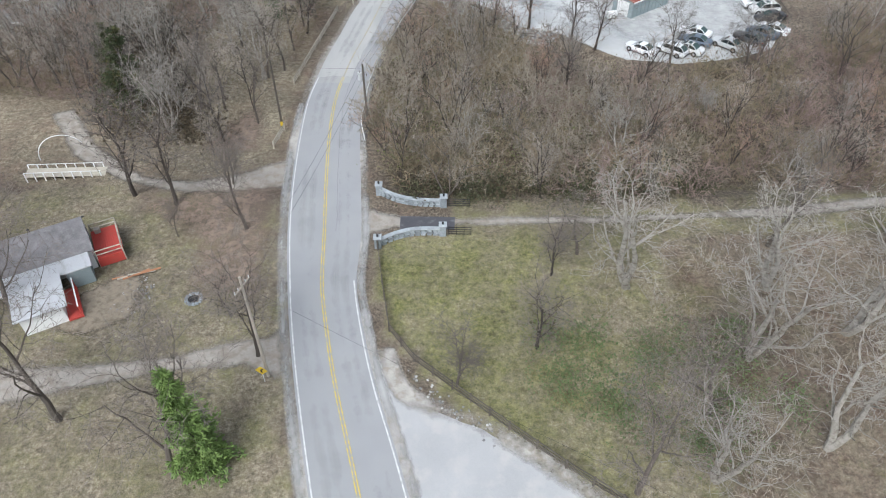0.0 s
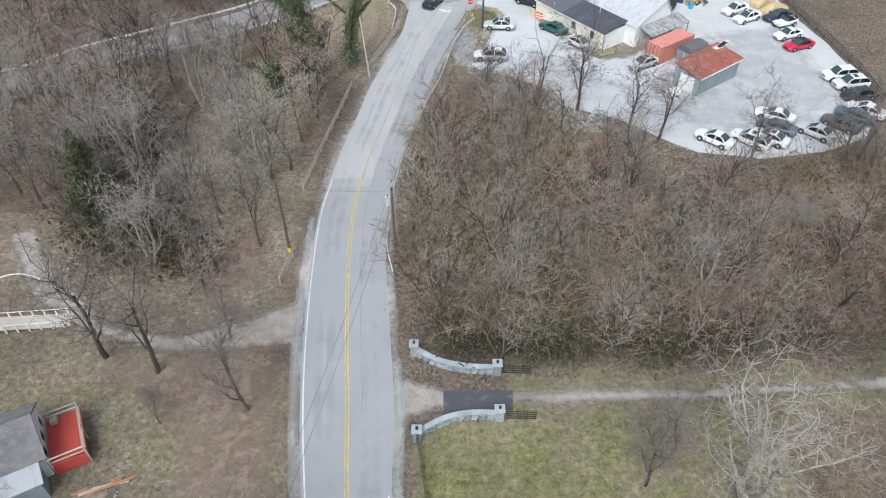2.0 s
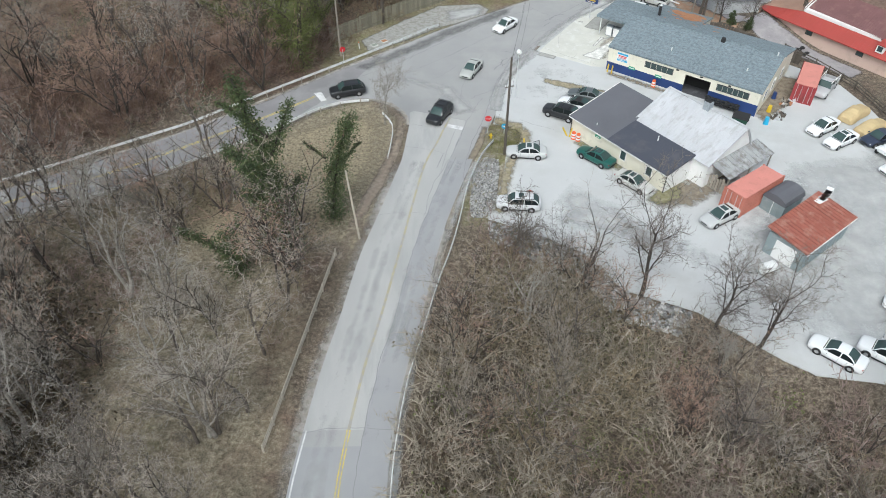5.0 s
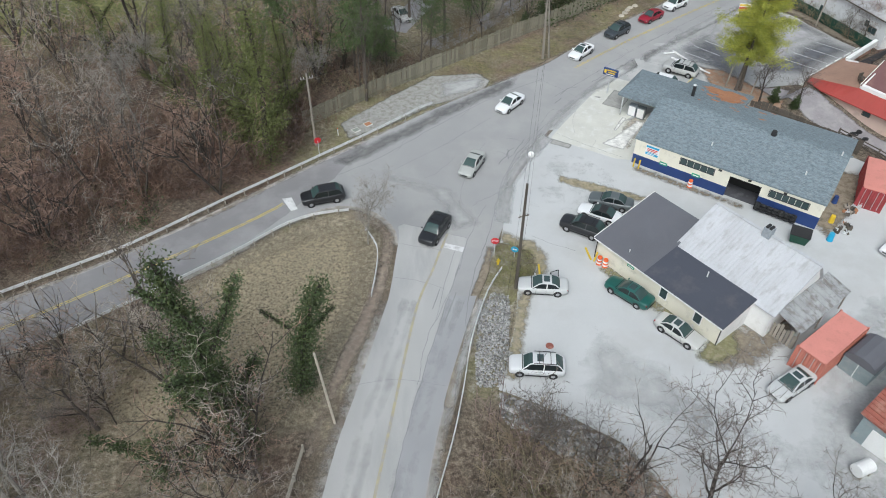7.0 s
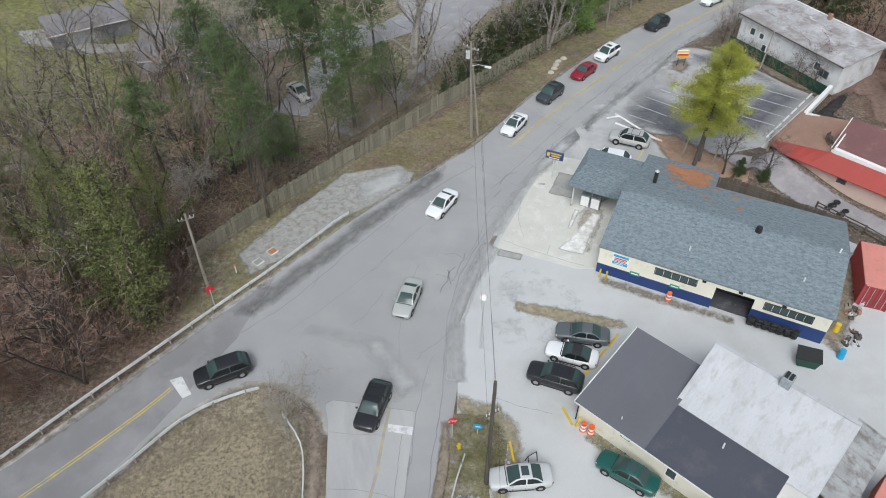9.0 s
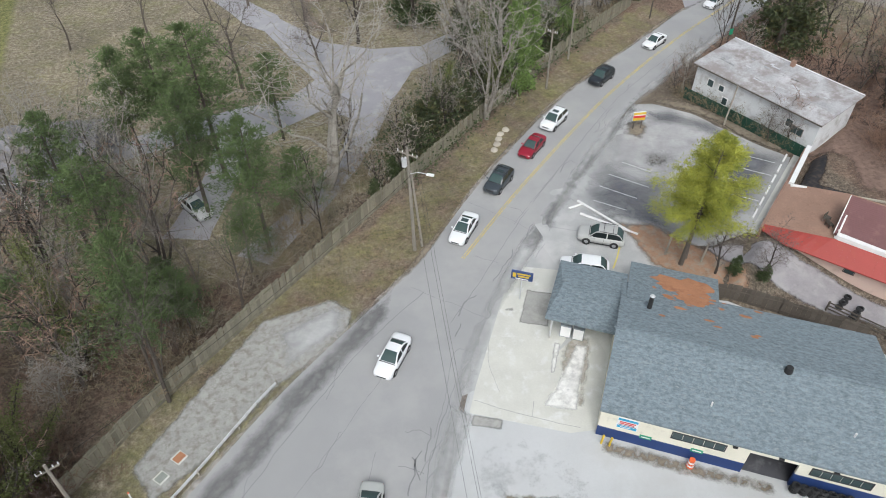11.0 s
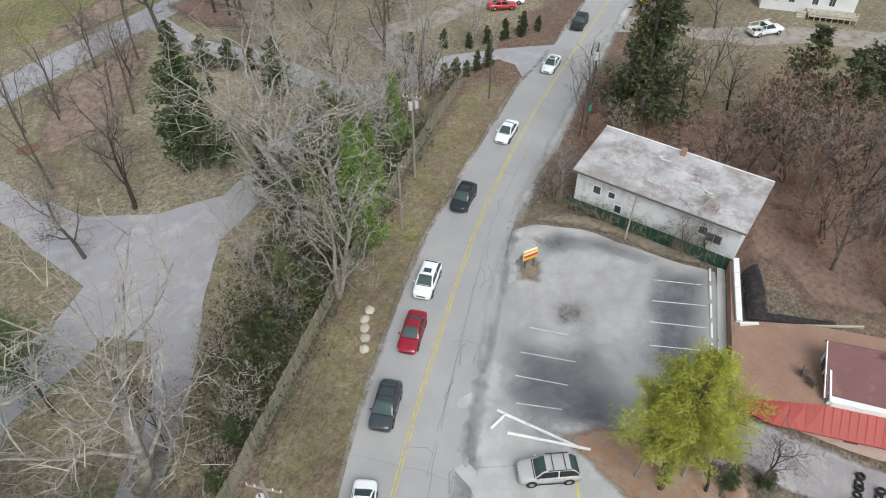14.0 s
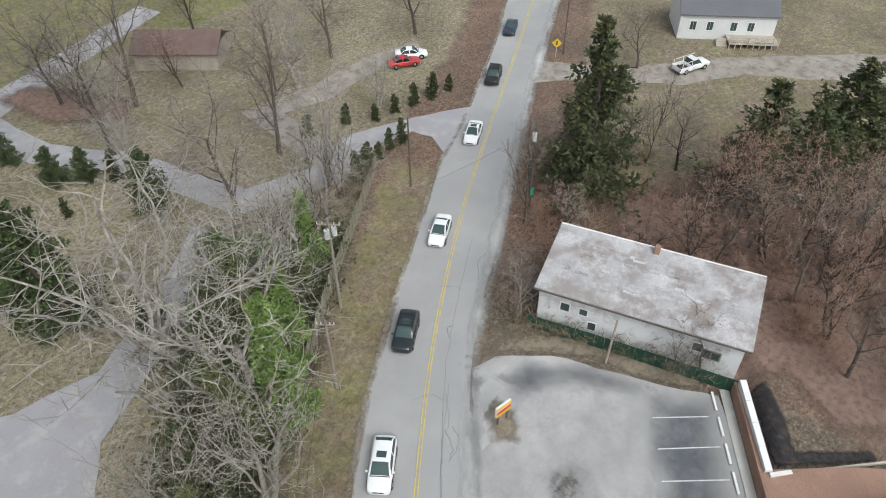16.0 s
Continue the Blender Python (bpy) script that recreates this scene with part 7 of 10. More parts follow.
# x, half width, low, high along the body; then the cabin: base front, roof front, roof rear, base rear, belt, roof
KINDS = {
    "sedan": (4.75, [(1.0, 0.44, 0.40, 0.62), (0.985, 0.62, 0.30, 0.67), (0.94, 0.77, 0.23, 0.72), (0.84, 0.86, 0.20, 0.78), (0.45, 0.90, 0.20, 0.92), (0.0, 0.91, 0.20, 0.95), (-0.55, 0.91, 0.20, 0.98), (-0.84, 0.88, 0.23, 0.99), (-0.94, 0.80, 0.28, 0.96), (-0.985, 0.66, 0.34, 0.90), (-1.0, 0.50, 0.42, 0.84)], (0.44, 0.10, -0.36, -0.70, 0.93, 1.45)),
    "coupe": (4.55, [(1.0, 0.42, 0.38, 0.56), (0.985, 0.60, 0.28, 0.61), (0.94, 0.75, 0.22, 0.66), (0.82, 0.84, 0.19, 0.73), (0.38, 0.88, 0.19, 0.86), (-0.1, 0.88, 0.19, 0.90), (-0.6, 0.88, 0.20, 0.94), (-0.86, 0.84, 0.24, 0.92), (-0.96, 0.72, 0.31, 0.86), (-1.0, 0.50, 0.40, 0.78)], (0.38, 0.06, -0.38, -0.74, 0.88, 1.36)),
    "suv": (4.7, [(1.0, 0.50, 0.48, 0.82), (0.985, 0.68, 0.38, 0.88), (0.94, 0.82, 0.31, 0.93), (0.84, 0.90, 0.28, 0.98), (0.5, 0.93, 0.28, 1.07), (0.0, 0.94, 0.28, 1.09), (-0.65, 0.94, 0.28, 1.12), (-0.90, 0.90, 0.31, 1.12), (-0.97, 0.80, 0.37, 1.08), (-1.0, 0.64, 0.46, 1.0)], (0.50, 0.20, -0.66, -0.93, 1.08, 1.70)),
    "wagon": (4.75, [(1.0, 0.48, 0.42, 0.70), (0.985, 0.65, 0.32, 0.76), (0.94, 0.79, 0.26, 0.82), (0.84, 0.87, 0.24, 0.88), (0.48, 0.90, 0.24, 0.98), (0.0, 0.91, 0.24, 1.00), (-0.65, 0.91, 0.24, 1.03), (-0.90, 0.87, 0.27, 1.03), (-0.97, 0.78, 0.33, 0.99), (-1.0, 0.62, 0.42, 0.92)], (0.50, 0.22, -0.68, -0.94, 0.99, 1.60)),
}


def car(x, y, yaw, kind, rgb, label, sunroof=False, rails=False, soft_top=None, group="", z=None):
    """A car on its wheels; it looks along yaw."""
    L, body, (bf, rf, rr, br, zb, zr) = KINDS[kind]
    h = L / 2
    e = thing("car", x, y, (G(x, y) + 0.06) if z is None else z, yaw, label, "car", group)
    P = paint(rgb)

    def ring(s):
        f, w, lo, hi = s
        m = lo + (hi - lo) * 0.42
        half = [(w * 0.80, lo), (w * 0.97, lo + 0.06), (w, m), (w * 0.97, hi - 0.07), (w * 0.86, hi), (w * 0.40, hi + 0.025)]
        return [(f * h, a, b) for a, b in half] + [(f * h, -a, b) for a, b in half[::-1]]

    fine = []
    for k in range(len(body) - 1):
        a, b, c, d = (body[min(max(q, 0), len(body) - 1)] for q in (k - 1, k, k + 1, k + 2))
        for t in ((0.0, 0.5) if k else (0.0, 0.35, 0.7)):
            fine.append(tuple(0.5 * (2 * y + (z_ - x_) * t + (2 * x_ - 5 * y + 4 * z_ - w_) * t * t + (3 * y - x_ - 3 * z_ + w_) * t ** 3) for x_, y, z_, w_ in zip(a, b, c, d)))
    part("body", loft(bmesh.new(), fine + [body[-1]], ring), P, e, smooth=True)
    wb, wr = (0.86, 0.72) if kind == "suv" else (0.83, 0.66)
    B = [Vector((bf * h, wb, zb)), Vector((bf * h, -wb, zb)), Vector((br * h, -wb, zb)), Vector((br * h, wb, zb))]
    T = [Vector((rf * h, wr, zr - 0.03)), Vector((rf * h, -wr, zr - 0.03)), Vector((rr * h, -wr, zr - 0.02)), Vector((rr * h, wr, zr - 0.02))]
    if soft_top != "open":
        # stations of the cabin: place along the car, how far up the roof it reaches, and what it is made of
        mid = (rf + rr) / 2 * h
        st = [(bf * h, 0.0), (bf * h + (rf - bf) * h * 0.4, 0.46), (bf * h + (rf - bf) * h * 0.8, 0.88), (rf * h - 0.1, 1.0), (mid + 0.05, 1.03), (mid - 0.05, 1.03), (rr * h + 0.1, 1.0), (rr * h + (br - rr) * h * 0.25, 0.86), (rr * h + (br - rr) * h * 0.65, 0.44), (br * h, 0.0)]
        rows = []
        for sx, up in st:
            z1 = zb - 0.03 + (zr - zb + 0.03) * up
            w1 = wb + (wr - wb) * min(1.0, up)
            end = 0.90 if up < 0.01 else 1.0
            half = [(wb * end, zb - 0.03), ((wb * 0.45 + w1 * 0.55), zb - 0.03 + (z1 - zb) * 0.55), (w1 + 0.01, z1 - 0.07 * min(1, up * 3)), (w1 * 0.86, z1 - 0.015), (w1 * 0.45, z1 + 0.012)]
            rows.append([Vector((sx, a, b)) for a, b in half] + [Vector((sx, -a, b)) for a, b in half[::-1]])
        faces = {"roof": [], "windscreen": [], "rear_window": [], "side_window": [], "side_window_": []}
        for k in range(len(st) - 1):
            for q in range(9):
                quad = [rows[k][q], rows[k][q + 1], rows[k + 1][q + 1], rows[k + 1][q]]
                if q in (3, 4, 5):
                    key = "windscreen" if k < 3 else ("rear_window" if k > 5 else "roof")
                elif q in (0, 1):
                    key = "roof" if k == 4 else "side_window"
                elif q in (7, 8):
                    key = "roof" if k == 4 else "side_window_"
                else:
                    key = "roof"
                faces[key].append(quad)
        for key, quads in faces.items():
            bm = bmesh.new()
            for quad in quads:
                bm.faces.new([bm.verts.new(v) for v in quad])
            bmesh.ops.remove_doubles(bm, verts=bm.verts, dist=0.001)
            bmesh.ops.recalc_face_normals(bm, faces=bm.faces)
            part(key.rstrip("_"), bm, (soft_top or P) if key == "roof" else (SIDEGLASS if key.startswith("side") else CARGLASS), e, smooth=True)
        rx = (rf - rr) * h
        if sunroof:
            xs = rf * h - rx * 0.22
            part("sunroof", bbox(xs - 0.55, -0.38, zr + 0.005, xs, 0.38, zr + 0.045, 0.01), GLASS, e, "dark glass sunroof")
        if rails:
            for sy in (1, -1):
                part("roof_rail", beam(bmesh.new(), (rf * h - 0.2, sy * wr, zr + 0.06), (rr * h + 0.1, sy * wr, zr + 0.06), 0.05, 0.05), BLACK, e)
            for f in (0.3, 0.75):
                xx = rf * h - rx * f
                part("crossbar", beam(bmesh.new(), (xx, -wr, zr + 0.09), (xx, wr, zr + 0.09), 0.05, 0.04), BLACK, e)
    else:
        part("windscreen", slab(bmesh.new(), [tuple(B[0]), tuple(B[1]), tuple(T[1]), tuple(T[0])], 0.04), CARGLASS, e)
        part("cabin_tub", bbox(br * h + 0.3, -0.68, zb - 0.1, bf * h - 0.1, 0.68, zb + 0.012), BLACK, e, "open black cabin")
        for sy in (0.35, -0.35):
            part("seat", bbox(-0.55, sy - 0.24, zb - 0.05, -0.2, sy + 0.24, zb + 0.32, 0.06), BLACK, e)
            part("seat", bbox(-1.25, sy - 0.26, zb - 0.05, -0.95, sy + 0.26, zb + 0.22, 0.06), BLACK, e)
    big = 0.37 if kind == "suv" else 0.33
    w = body[5][1]
    for fx in (0.60, -0.58):
        for sy in (1, -1):
            wh = part("wheel", tyre_ring(big, 0.22), BLACK, e)
            wh.location = (fx * h, sy * (w - 0.075), big)
            part("rim", rod(bmesh.new(), (0, sy * 0.03, 0), (0, sy * 0.095, 0), big * 0.62, big * 0.55, n=12), CHROME, wh)
    for fx in (0.60, -0.58):
        for sy in (1, -1):
            o = sy * (w + 0.006)
            part("wheel_arch", rod(bmesh.new(), (fx * h, o - sy * 0.1, big), (fx * h, o, big), big + 0.07, big + 0.055, n=16), BLACK, e)
    for sy in (1, -1):
        part("sill", beam(bmesh.new(), (0.42 * h, sy * (w + 0.002), body[3][2] + 0.05), (-0.40 * h, sy * (w + 0.002), body[3][2] + 0.05), 0.03, 0.1), BLACK, e)
        for fx in (0.30, -0.10, -0.40):
            part("door_seam", beam(bmesh.new(), (fx * h, sy * (w + 0.001), body[3][2] + 0.16), (fx * h - 0.04, sy * (w * 0.975 + 0.003), zb - 0.1), 0.014, 0.014), BLACK, e)
    part("bonnet_seam", beam(bmesh.new(), (bf * h + 0.06, -wb * 0.9, zb + 0.01), (bf * h + 0.06, wb * 0.9, zb + 0.01), 0.07, 0.03), BLACK, e, "black cowl below the windscreen")
    part("rear_bumper", bbox(-1.01 * h, -0.6, body[-2][2] + 0.05, -0.985 * h, 0.6, body[-2][2] + 0.2, 0.01), BLACK, e)
    nose, tail = body[1], body[-2]
    zf, zt = nose[3] - 0.06, tail[3] - 0.12
    for sy in (1, -1):
        part("headlight", bbox(0.90 * h, sy * 0.60 - 0.15, zf - 0.05, 0.962 * h, sy * 0.60 + 0.15, zf + 0.085, 0.03), CLEARLIGHT, e)
        part("tail_light", bbox(-0.968 * h, sy * 0.64 - 0.15, zt - 0.07, -0.91 * h, sy * 0.64 + 0.15, zt + 0.10, 0.03), REDLIGHT, e)
        part("wing_mirror", bbox(bf * h - 0.35, sy * (wb + 0.16) - 0.09, zb + 0.02, bf * h - 0.2, sy * (wb + 0.16) + 0.09, zb + 0.15, 0.02), P, e)
    part("grille", bbox(0.975 * h, -0.42, zf - 0.2, 1.002 * h, 0.42, zf - 0.05), BLACK, e)
    return e


def pickup(x, y, yaw, rgb, label, z=None):
    e = thing("pickup_truck", x, y, (G(x, y) + 0.06) if z is None else z, yaw, label, "pickup truck")
    P = paint(rgb)
    body = [(2.7, 0.75, 0.5, 0.85), (2.62, 0.92, 0.38, 0.98), (2.0, 0.97, 0.34, 1.08), (1.1, 0.98, 0.34, 1.14), (-0.6, 0.98, 0.34, 1.12)]

    def ring(s):
        f, w, lo, hi = s
        half = [(w * 0.85, lo), (w, lo + 0.15), (w, hi - 0.12), (w * 0.88, hi), (w * 0.4, hi + 0.02)]
        return [(f, a, b) for a, b in half] + [(f, -a, b) for a, b in half[::-1]]

    part("body", loft(bmesh.new(), body, ring), P, e, smooth=True)
    part("bed_floor", bbox(-2.75, -0.95, 0.5, -0.62, 0.95, 0.62), BLACK, e)
    for sy in (1, -1):
        part("bed_side", bbox(-2.75, sy * 0.93 - 0.05, 0.4, -0.62, sy * 0.93 + 0.05, 1.15, 0.02), P, e)
        part("ladder_rack", beam(bmesh.new(), (-2.6, sy * 0.9, 1.75), (1.0, sy * 0.8, 1.95), 0.06, 0.06), WHITE, e)
        for xx in (-2.5, -0.8):
            part("rack_post", bbox(xx - 0.03, sy * 0.9 - 0.03, 1.1, xx + 0.03, sy * 0.9 + 0.03, 1.8), WHITE, e)
    part("tailgate", bbox(-2.8, -0.93, 0.5, -2.72, 0.93, 1.12, 0.02), P, e)
    part("cab", loft(bmesh.new(), [(1.05, 0.86, 1.1, 1.16), (0.45, 0.70, 1.1, 1.78), (-0.45, 0.70, 1.1, 1.80), (-0.62, 0.80, 1.1, 1.2)], lambda s: [(s[0], s[1] * 1.12, s[2]), (s[0], s[1], s[3]), (s[0], -s[1], s[3]), (s[0], -s[1] * 1.12, s[2])]), CARGLASS, e, "dark cab windows")
    part("roof", bbox(-0.5, -0.72, 1.77, 0.45, 0.72, 1.86, 0.04), P, e)
    for fx in (1.75, -1.65):
        for sy in (1, -1):
            wh = part("wheel", tyre_ring(0.39, 0.25), BLACK, e)
            wh.location = (fx, sy * 0.88, 0.39)
            part("rim", rod(bmesh.new(), (0, sy * 0.03, 0), (0, sy * 0.11, 0), 0.24, 0.2, n=12), CHROME, wh)
    for sy in (1, -1):
        part("headlight", bbox(2.55, sy * 0.7 - 0.15, 0.72, 2.68, sy * 0.7 + 0.15, 0.9, 0.02), CLEARLIGHT, e)
        part("tail_light", bbox(-2.83, sy * 0.85 - 0.06, 0.7, -2.78, sy * 0.85 + 0.06, 1.0), REDLIGHT, e)
    return e


def jeep(x, y, yaw, rgb, label):
    e = thing("off_road_car", x, y, G(x, y) + 0.06, yaw, label, "car")
    P = paint(rgb)
    part("body", bbox(-1.9, -0.78, 0.55, 0.55, 0.78, 1.1, 0.05), P, e)
    part("bonnet", bbox(0.5, -0.6, 0.6, 1.85, 0.6, 1.12, 0.06), P, e)
    for sy in (1, -1):
        part("wing", bbox(0.75, sy * 0.75 - 0.18, 0.8, 1.9, sy * 0.75 + 0.18, 0.95, 0.04), P, e)
        part("headlight", rod(bmesh.new(), (1.85, sy * 0.42, 0.9), (1.88, sy * 0.42, 0.9), 0.1), CLEARLIGHT, e)
    part("cabin_tub", bbox(-1.5, -0.68, 0.8, 0.35, 0.68, 1.115), BLACK, e, "open black cabin")
    part("windscreen", bbox(0.38, -0.7, 1.1, 0.44, 0.7, 1.65), GLASS, e)
    for sy in (0.36, -0.36):
        part("seat", bbox(-0.75, sy - 0.24, 1.1, -0.45, sy + 0.24, 1.6, 0.05), BLACK, e)
    bm = bmesh.new()
    for p, q in (((-0.6, -0.68, 1.1), (-0.6, -0.6, 1.75)), ((-0.6, 0.68, 1.1), (-0.6, 0.6, 1.75)), ((-0.6, -0.6, 1.75), (-0.6, 0.6, 1.75)), ((-0.6, -0.6, 1.75), (-1.7, -0.68, 1.1)), ((-0.6, 0.6, 1.75), (-1.7, 0.68, 1.1))):
        rod(bm, p, q, 0.04, n=6)
    part("roll_bar", bm, BLACK, e)
    for fx in (1.25, -1.2):
        for sy in (1, -1):
            wh = part("wheel", tyre_ring(0.40, 0.26), BLACK, e)
            wh.location = (fx, sy * 0.75, 0.40)
            part("rim", rod(bmesh.new(), (0, sy * 0.03, 0), (0, sy * 0.12, 0), 0.22, 0.2, n=10), CHROME, wh)
    sp = part("spare_wheel", tyre_ring(0.38, 0.24), BLACK, e)
    sp.location, sp.rotation_euler = (-2.0, 0, 0.95), (0, 0, radians(90))
    return e


def covered_car(x, y, yaw, label):
    e = thing("covered_car", x, y, G(x, y) + 0.04, yaw, label, "covered car", "cars under tarpaulins")
    rng = random.Random(int(x * 7))
    body = [(-2.35, 0.7, 0.75), (-2.1, 0.95, 1.0), (-1.3, 1.0, 1.12), (-0.7, 0.92, 1.45), (0.1, 0.9, 1.5), (0.8, 0.95, 1.18), (1.6, 1.0, 0.98), (2.2, 0.92, 0.85), (2.4, 0.7, 0.6)]

    def ring(s):
        f, w, hi = s
        half = [(w * 1.04, 0.12), (w * 1.0, 0.5), (w * 0.92, hi * 0.72), (w * 0.66, hi * 0.97), (w * 0.25, hi)]
        return [(f + rng.gauss(0, 0.03), a + rng.gauss(0, 0.03), b + rng.gauss(0, 0.02)) for a, b in half] + [(f, -a, b) for a, b in half[::-1]]

    part("tarpaulin", loft(bmesh.new(), body, ring), TARP, e)
    for fx in (1.4, -1.4):
        for sy in (1, -1):
            wh = part("wheel", tyre_ring(0.32, 0.2), BLACK, e)
            wh.location = (fx, sy * 0.8, 0.32)


SILVER, WHITEC, BLACKC, REDC = (0.50, 0.51, 0.51), (0.78, 0.79, 0.80), (0.018, 0.019, 0.022), (0.42, 0.012, 0.03)
GREENC, GREYC, TAUPE, NAVYC = (0.012, 0.09, 0.075), (0.10, 0.115, 0.12), (0.42, 0.42, 0.41), (0.03, 0.04, 0.07)


def aim(a, b):
    return math.degrees(math.atan2(a[1] - b[1], a[0] - b[0]))


def park(front, rear, kind, rgb, label, **more):
    return car((front[0] + rear[0]) / 2, (front[1] + rear[1]) / 2, aim(front, rear), kind, rgb, label, **more)


# in the yard
park((2.4, 121.9), (6.8, 121.4), "sedan", SILVER, "silver saloon car parked on pale gravel", sunroof=True)
park((0.5, 112.5), (5.0, 112.0), "wagon", (0.62, 0.63, 0.64), "pale silver sport wagon with roof bars and sunroof", sunroof=True, rails=True)
park((10.9, 122.3), (14.3, 118.8), "sedan", GREENC, "dark green saloon car beside the workshop wall", sunroof=True)
park((17.6, 113.9), (14.4, 117.5), "coupe", (0.50, 0.50, 0.48), "champagne silver saloon car beside the workshop wall", sunroof=True)
park((7.8, 131.2), (12.0, 128.6), "suv", BLACKC, "black sport utility car parked by the workshop", rails=True)
park((10.1, 133.2), (14.1, 130.9), "coupe", WHITEC, "white convertible with a black folded soft top", soft_top=BLACK)
park((11.7, 134.9), (15.8, 133.2), "sedan", GREYC, "dark grey saloon car parked by the workshop")
park((21.9, 108.7), (25.7, 110.9), "sedan", SILVER, "silver saloon car beside a container", sunroof=True)
park((39.3, 124.9), (43.9, 127.6), "sedan", WHITEC, "white saloon car in the back of the yard", group="cars in the yard")
park((40.3, 122.2), (44.9, 124.7), "sedan", WHITEC, "white saloon car in the back of the yard", group="cars in the yard", sunroof=True)
covered_car(46.9, 129.2, 36, "old car under a tan tarpaulin by the fence")
covered_car(47.6, 126.0, 28, "old car under a tan tarpaulin by the fence")
park((45.3, 122.9), (49.4, 124.6), "sedan", NAVYC, "dark blue saloon car by the yard fence")
jeep(47.6, 121.3, 208, WHITEC, "white open off-road car with a black cabin")
park((44.5, 117.0), (49.1, 118.7), "coupe", WHITEC, "white coupe by the yard fence")
park((45.1, 113.9), (49.3, 115.3), "coupe", (0.55, 0.01, 0.05), "bright red convertible with a black soft top", soft_top=BLACK)
pickup(45.6, 135.4, 228, (0.45, 0.45, 0.46), "old silver and red pickup truck beside the container", z=0.04)
park((47.0, 105.7), (51.8, 106.3), "suv", WHITEC, "white sport utility car in the salvage row", group="salvage cars")
park((47.6, 103.4), (52.2, 104.0), "suv", (0.62, 0.62, 0.61), "silver sport utility car in the salvage row", group="salvage cars", sunroof=True)
park((47.8, 100.7), (52.0, 101.4), "sedan", BLACKC, "dark saloon car in the salvage row", group="salvage cars")
park((35.6, 97.5), (39.0, 95.2), "sedan", WHITEC, "white saloon car in the salvage row", group="salvage cars")
park((26.8, 93.0), (29.9, 90.0), "sedan", WHITEC, "white saloon car at the edge of the yard", group="salvage cars")
park((31.0, 92.6), (34.1, 89.8), "wagon", WHITEC, "white hatchback at the edge of the yard", group="salvage cars", sunroof=True)
park((33.4, 92.9), (36.5, 90.3), "sedan", (0.66, 0.66, 0.65), "pale silver saloon car at the edge of the yard", group="salvage cars", sunroof=True)
park((34.9, 94.9), (38.3, 92.7), "sedan", (0.10, 0.13, 0.17), "dark blue-grey saloon car in the salvage row", group="salvage cars")
park((39.6, 94.2), (42.4, 91.2), "sedan", SILVER, "silver saloon car in the salvage row", group="salvage cars")
park((43.2, 95.9), (46.2, 92.8), "sedan", (0.06, 0.07, 0.08), "dark grey saloon car in the salvage row", group="salvage cars")
park((45.6, 97.6), (48.6, 94.6), "sedan", (0.08, 0.11, 0.15), "dark blue saloon car in the salvage row", group="salvage cars")
park((47.6, 98.6), (50.6, 96.0), "sedan", WHITEC, "white saloon car in the salvage row", group="salvage cars")
# by the canopy
park((27.1, 163.0), (31.2, 160.2), "suv", TAUPE, "silver-beige sport utility car with roof bars", rails=True)
park((23.2, 159.4), (27.5, 156.9), "suv", WHITEC, "white sport utility car beside the canopy")
# on the roads
park((-6.6, 127.6), (-4.2, 132.2), "suv", BLACKC, "black sport utility car waiting at the junction", rails=True)
park((-1.9, 139.0), (0.2, 143.3), "sedan", (0.42, 0.43, 0.41), "silver saloon car turning through the junction")
park((-19.6, 135.1), (-15.2, 136.3), "suv", BLACKC, "black sport utility car on the side road")
QUEUE = [(4.9, 154.2, "sedan", WHITEC, "white saloon car in the traffic queue"), (16.6, 167.8, "sedan", WHITEC, "white saloon car in the traffic queue"), (23.2, 174.1, "suv", (0.045, 0.055, 0.065), "charcoal sport utility car in the traffic queue"), (29.6, 179.1, "sedan", (0.27, 0.012, 0.03), "dark red saloon car in the traffic queue"), (34.6, 183.4, "suv", WHITEC, "white sport utility car in the traffic queue"), (45.6, 191.1, "suv", (0.02, 0.025, 0.03), "black sport utility car in the traffic queue"), (58.2, 197.9, "sedan", WHITEC, "white saloon car in the traffic queue"), (75.0, 206.9, "sedan", WHITEC, "white saloon car in the traffic queue"), (88.2, 213.8, "suv", BLACKC, "black sport utility car in the traffic queue"), (102.2, 221.2, "sedan", NAVYC, "dark blue saloon car in the traffic queue")]
for k, (x, y, kind, rgb, label) in enumerate(QUEUE):
    a, b = QUEUE[max(0, k - 1)], QUEUE[min(len(QUEUE) - 1, k + 1)]
    car(x, y, aim(a, b), kind, rgb, label, group="cars in the queue", sunroof=k in (1, 2, 4, 5, 7), rails=k in (2, 5, 8))
pickup(108.4, 194.0, -22, WHITEC, "white work pickup truck with a ladder rack on the lawn")
park((85.4, 225.0), (81.0, 227.6), "sedan", (0.45, 0.03, 0.03), "red car parked under bare trees")
park((87.6, 225.6), (84.0, 228.8), "sedan", WHITEC, "white car parked under bare trees")
park((-8.2, 178.4), (-10.2, 182.6), "sedan", SILVER, "silver car parked on a drive behind the trees")


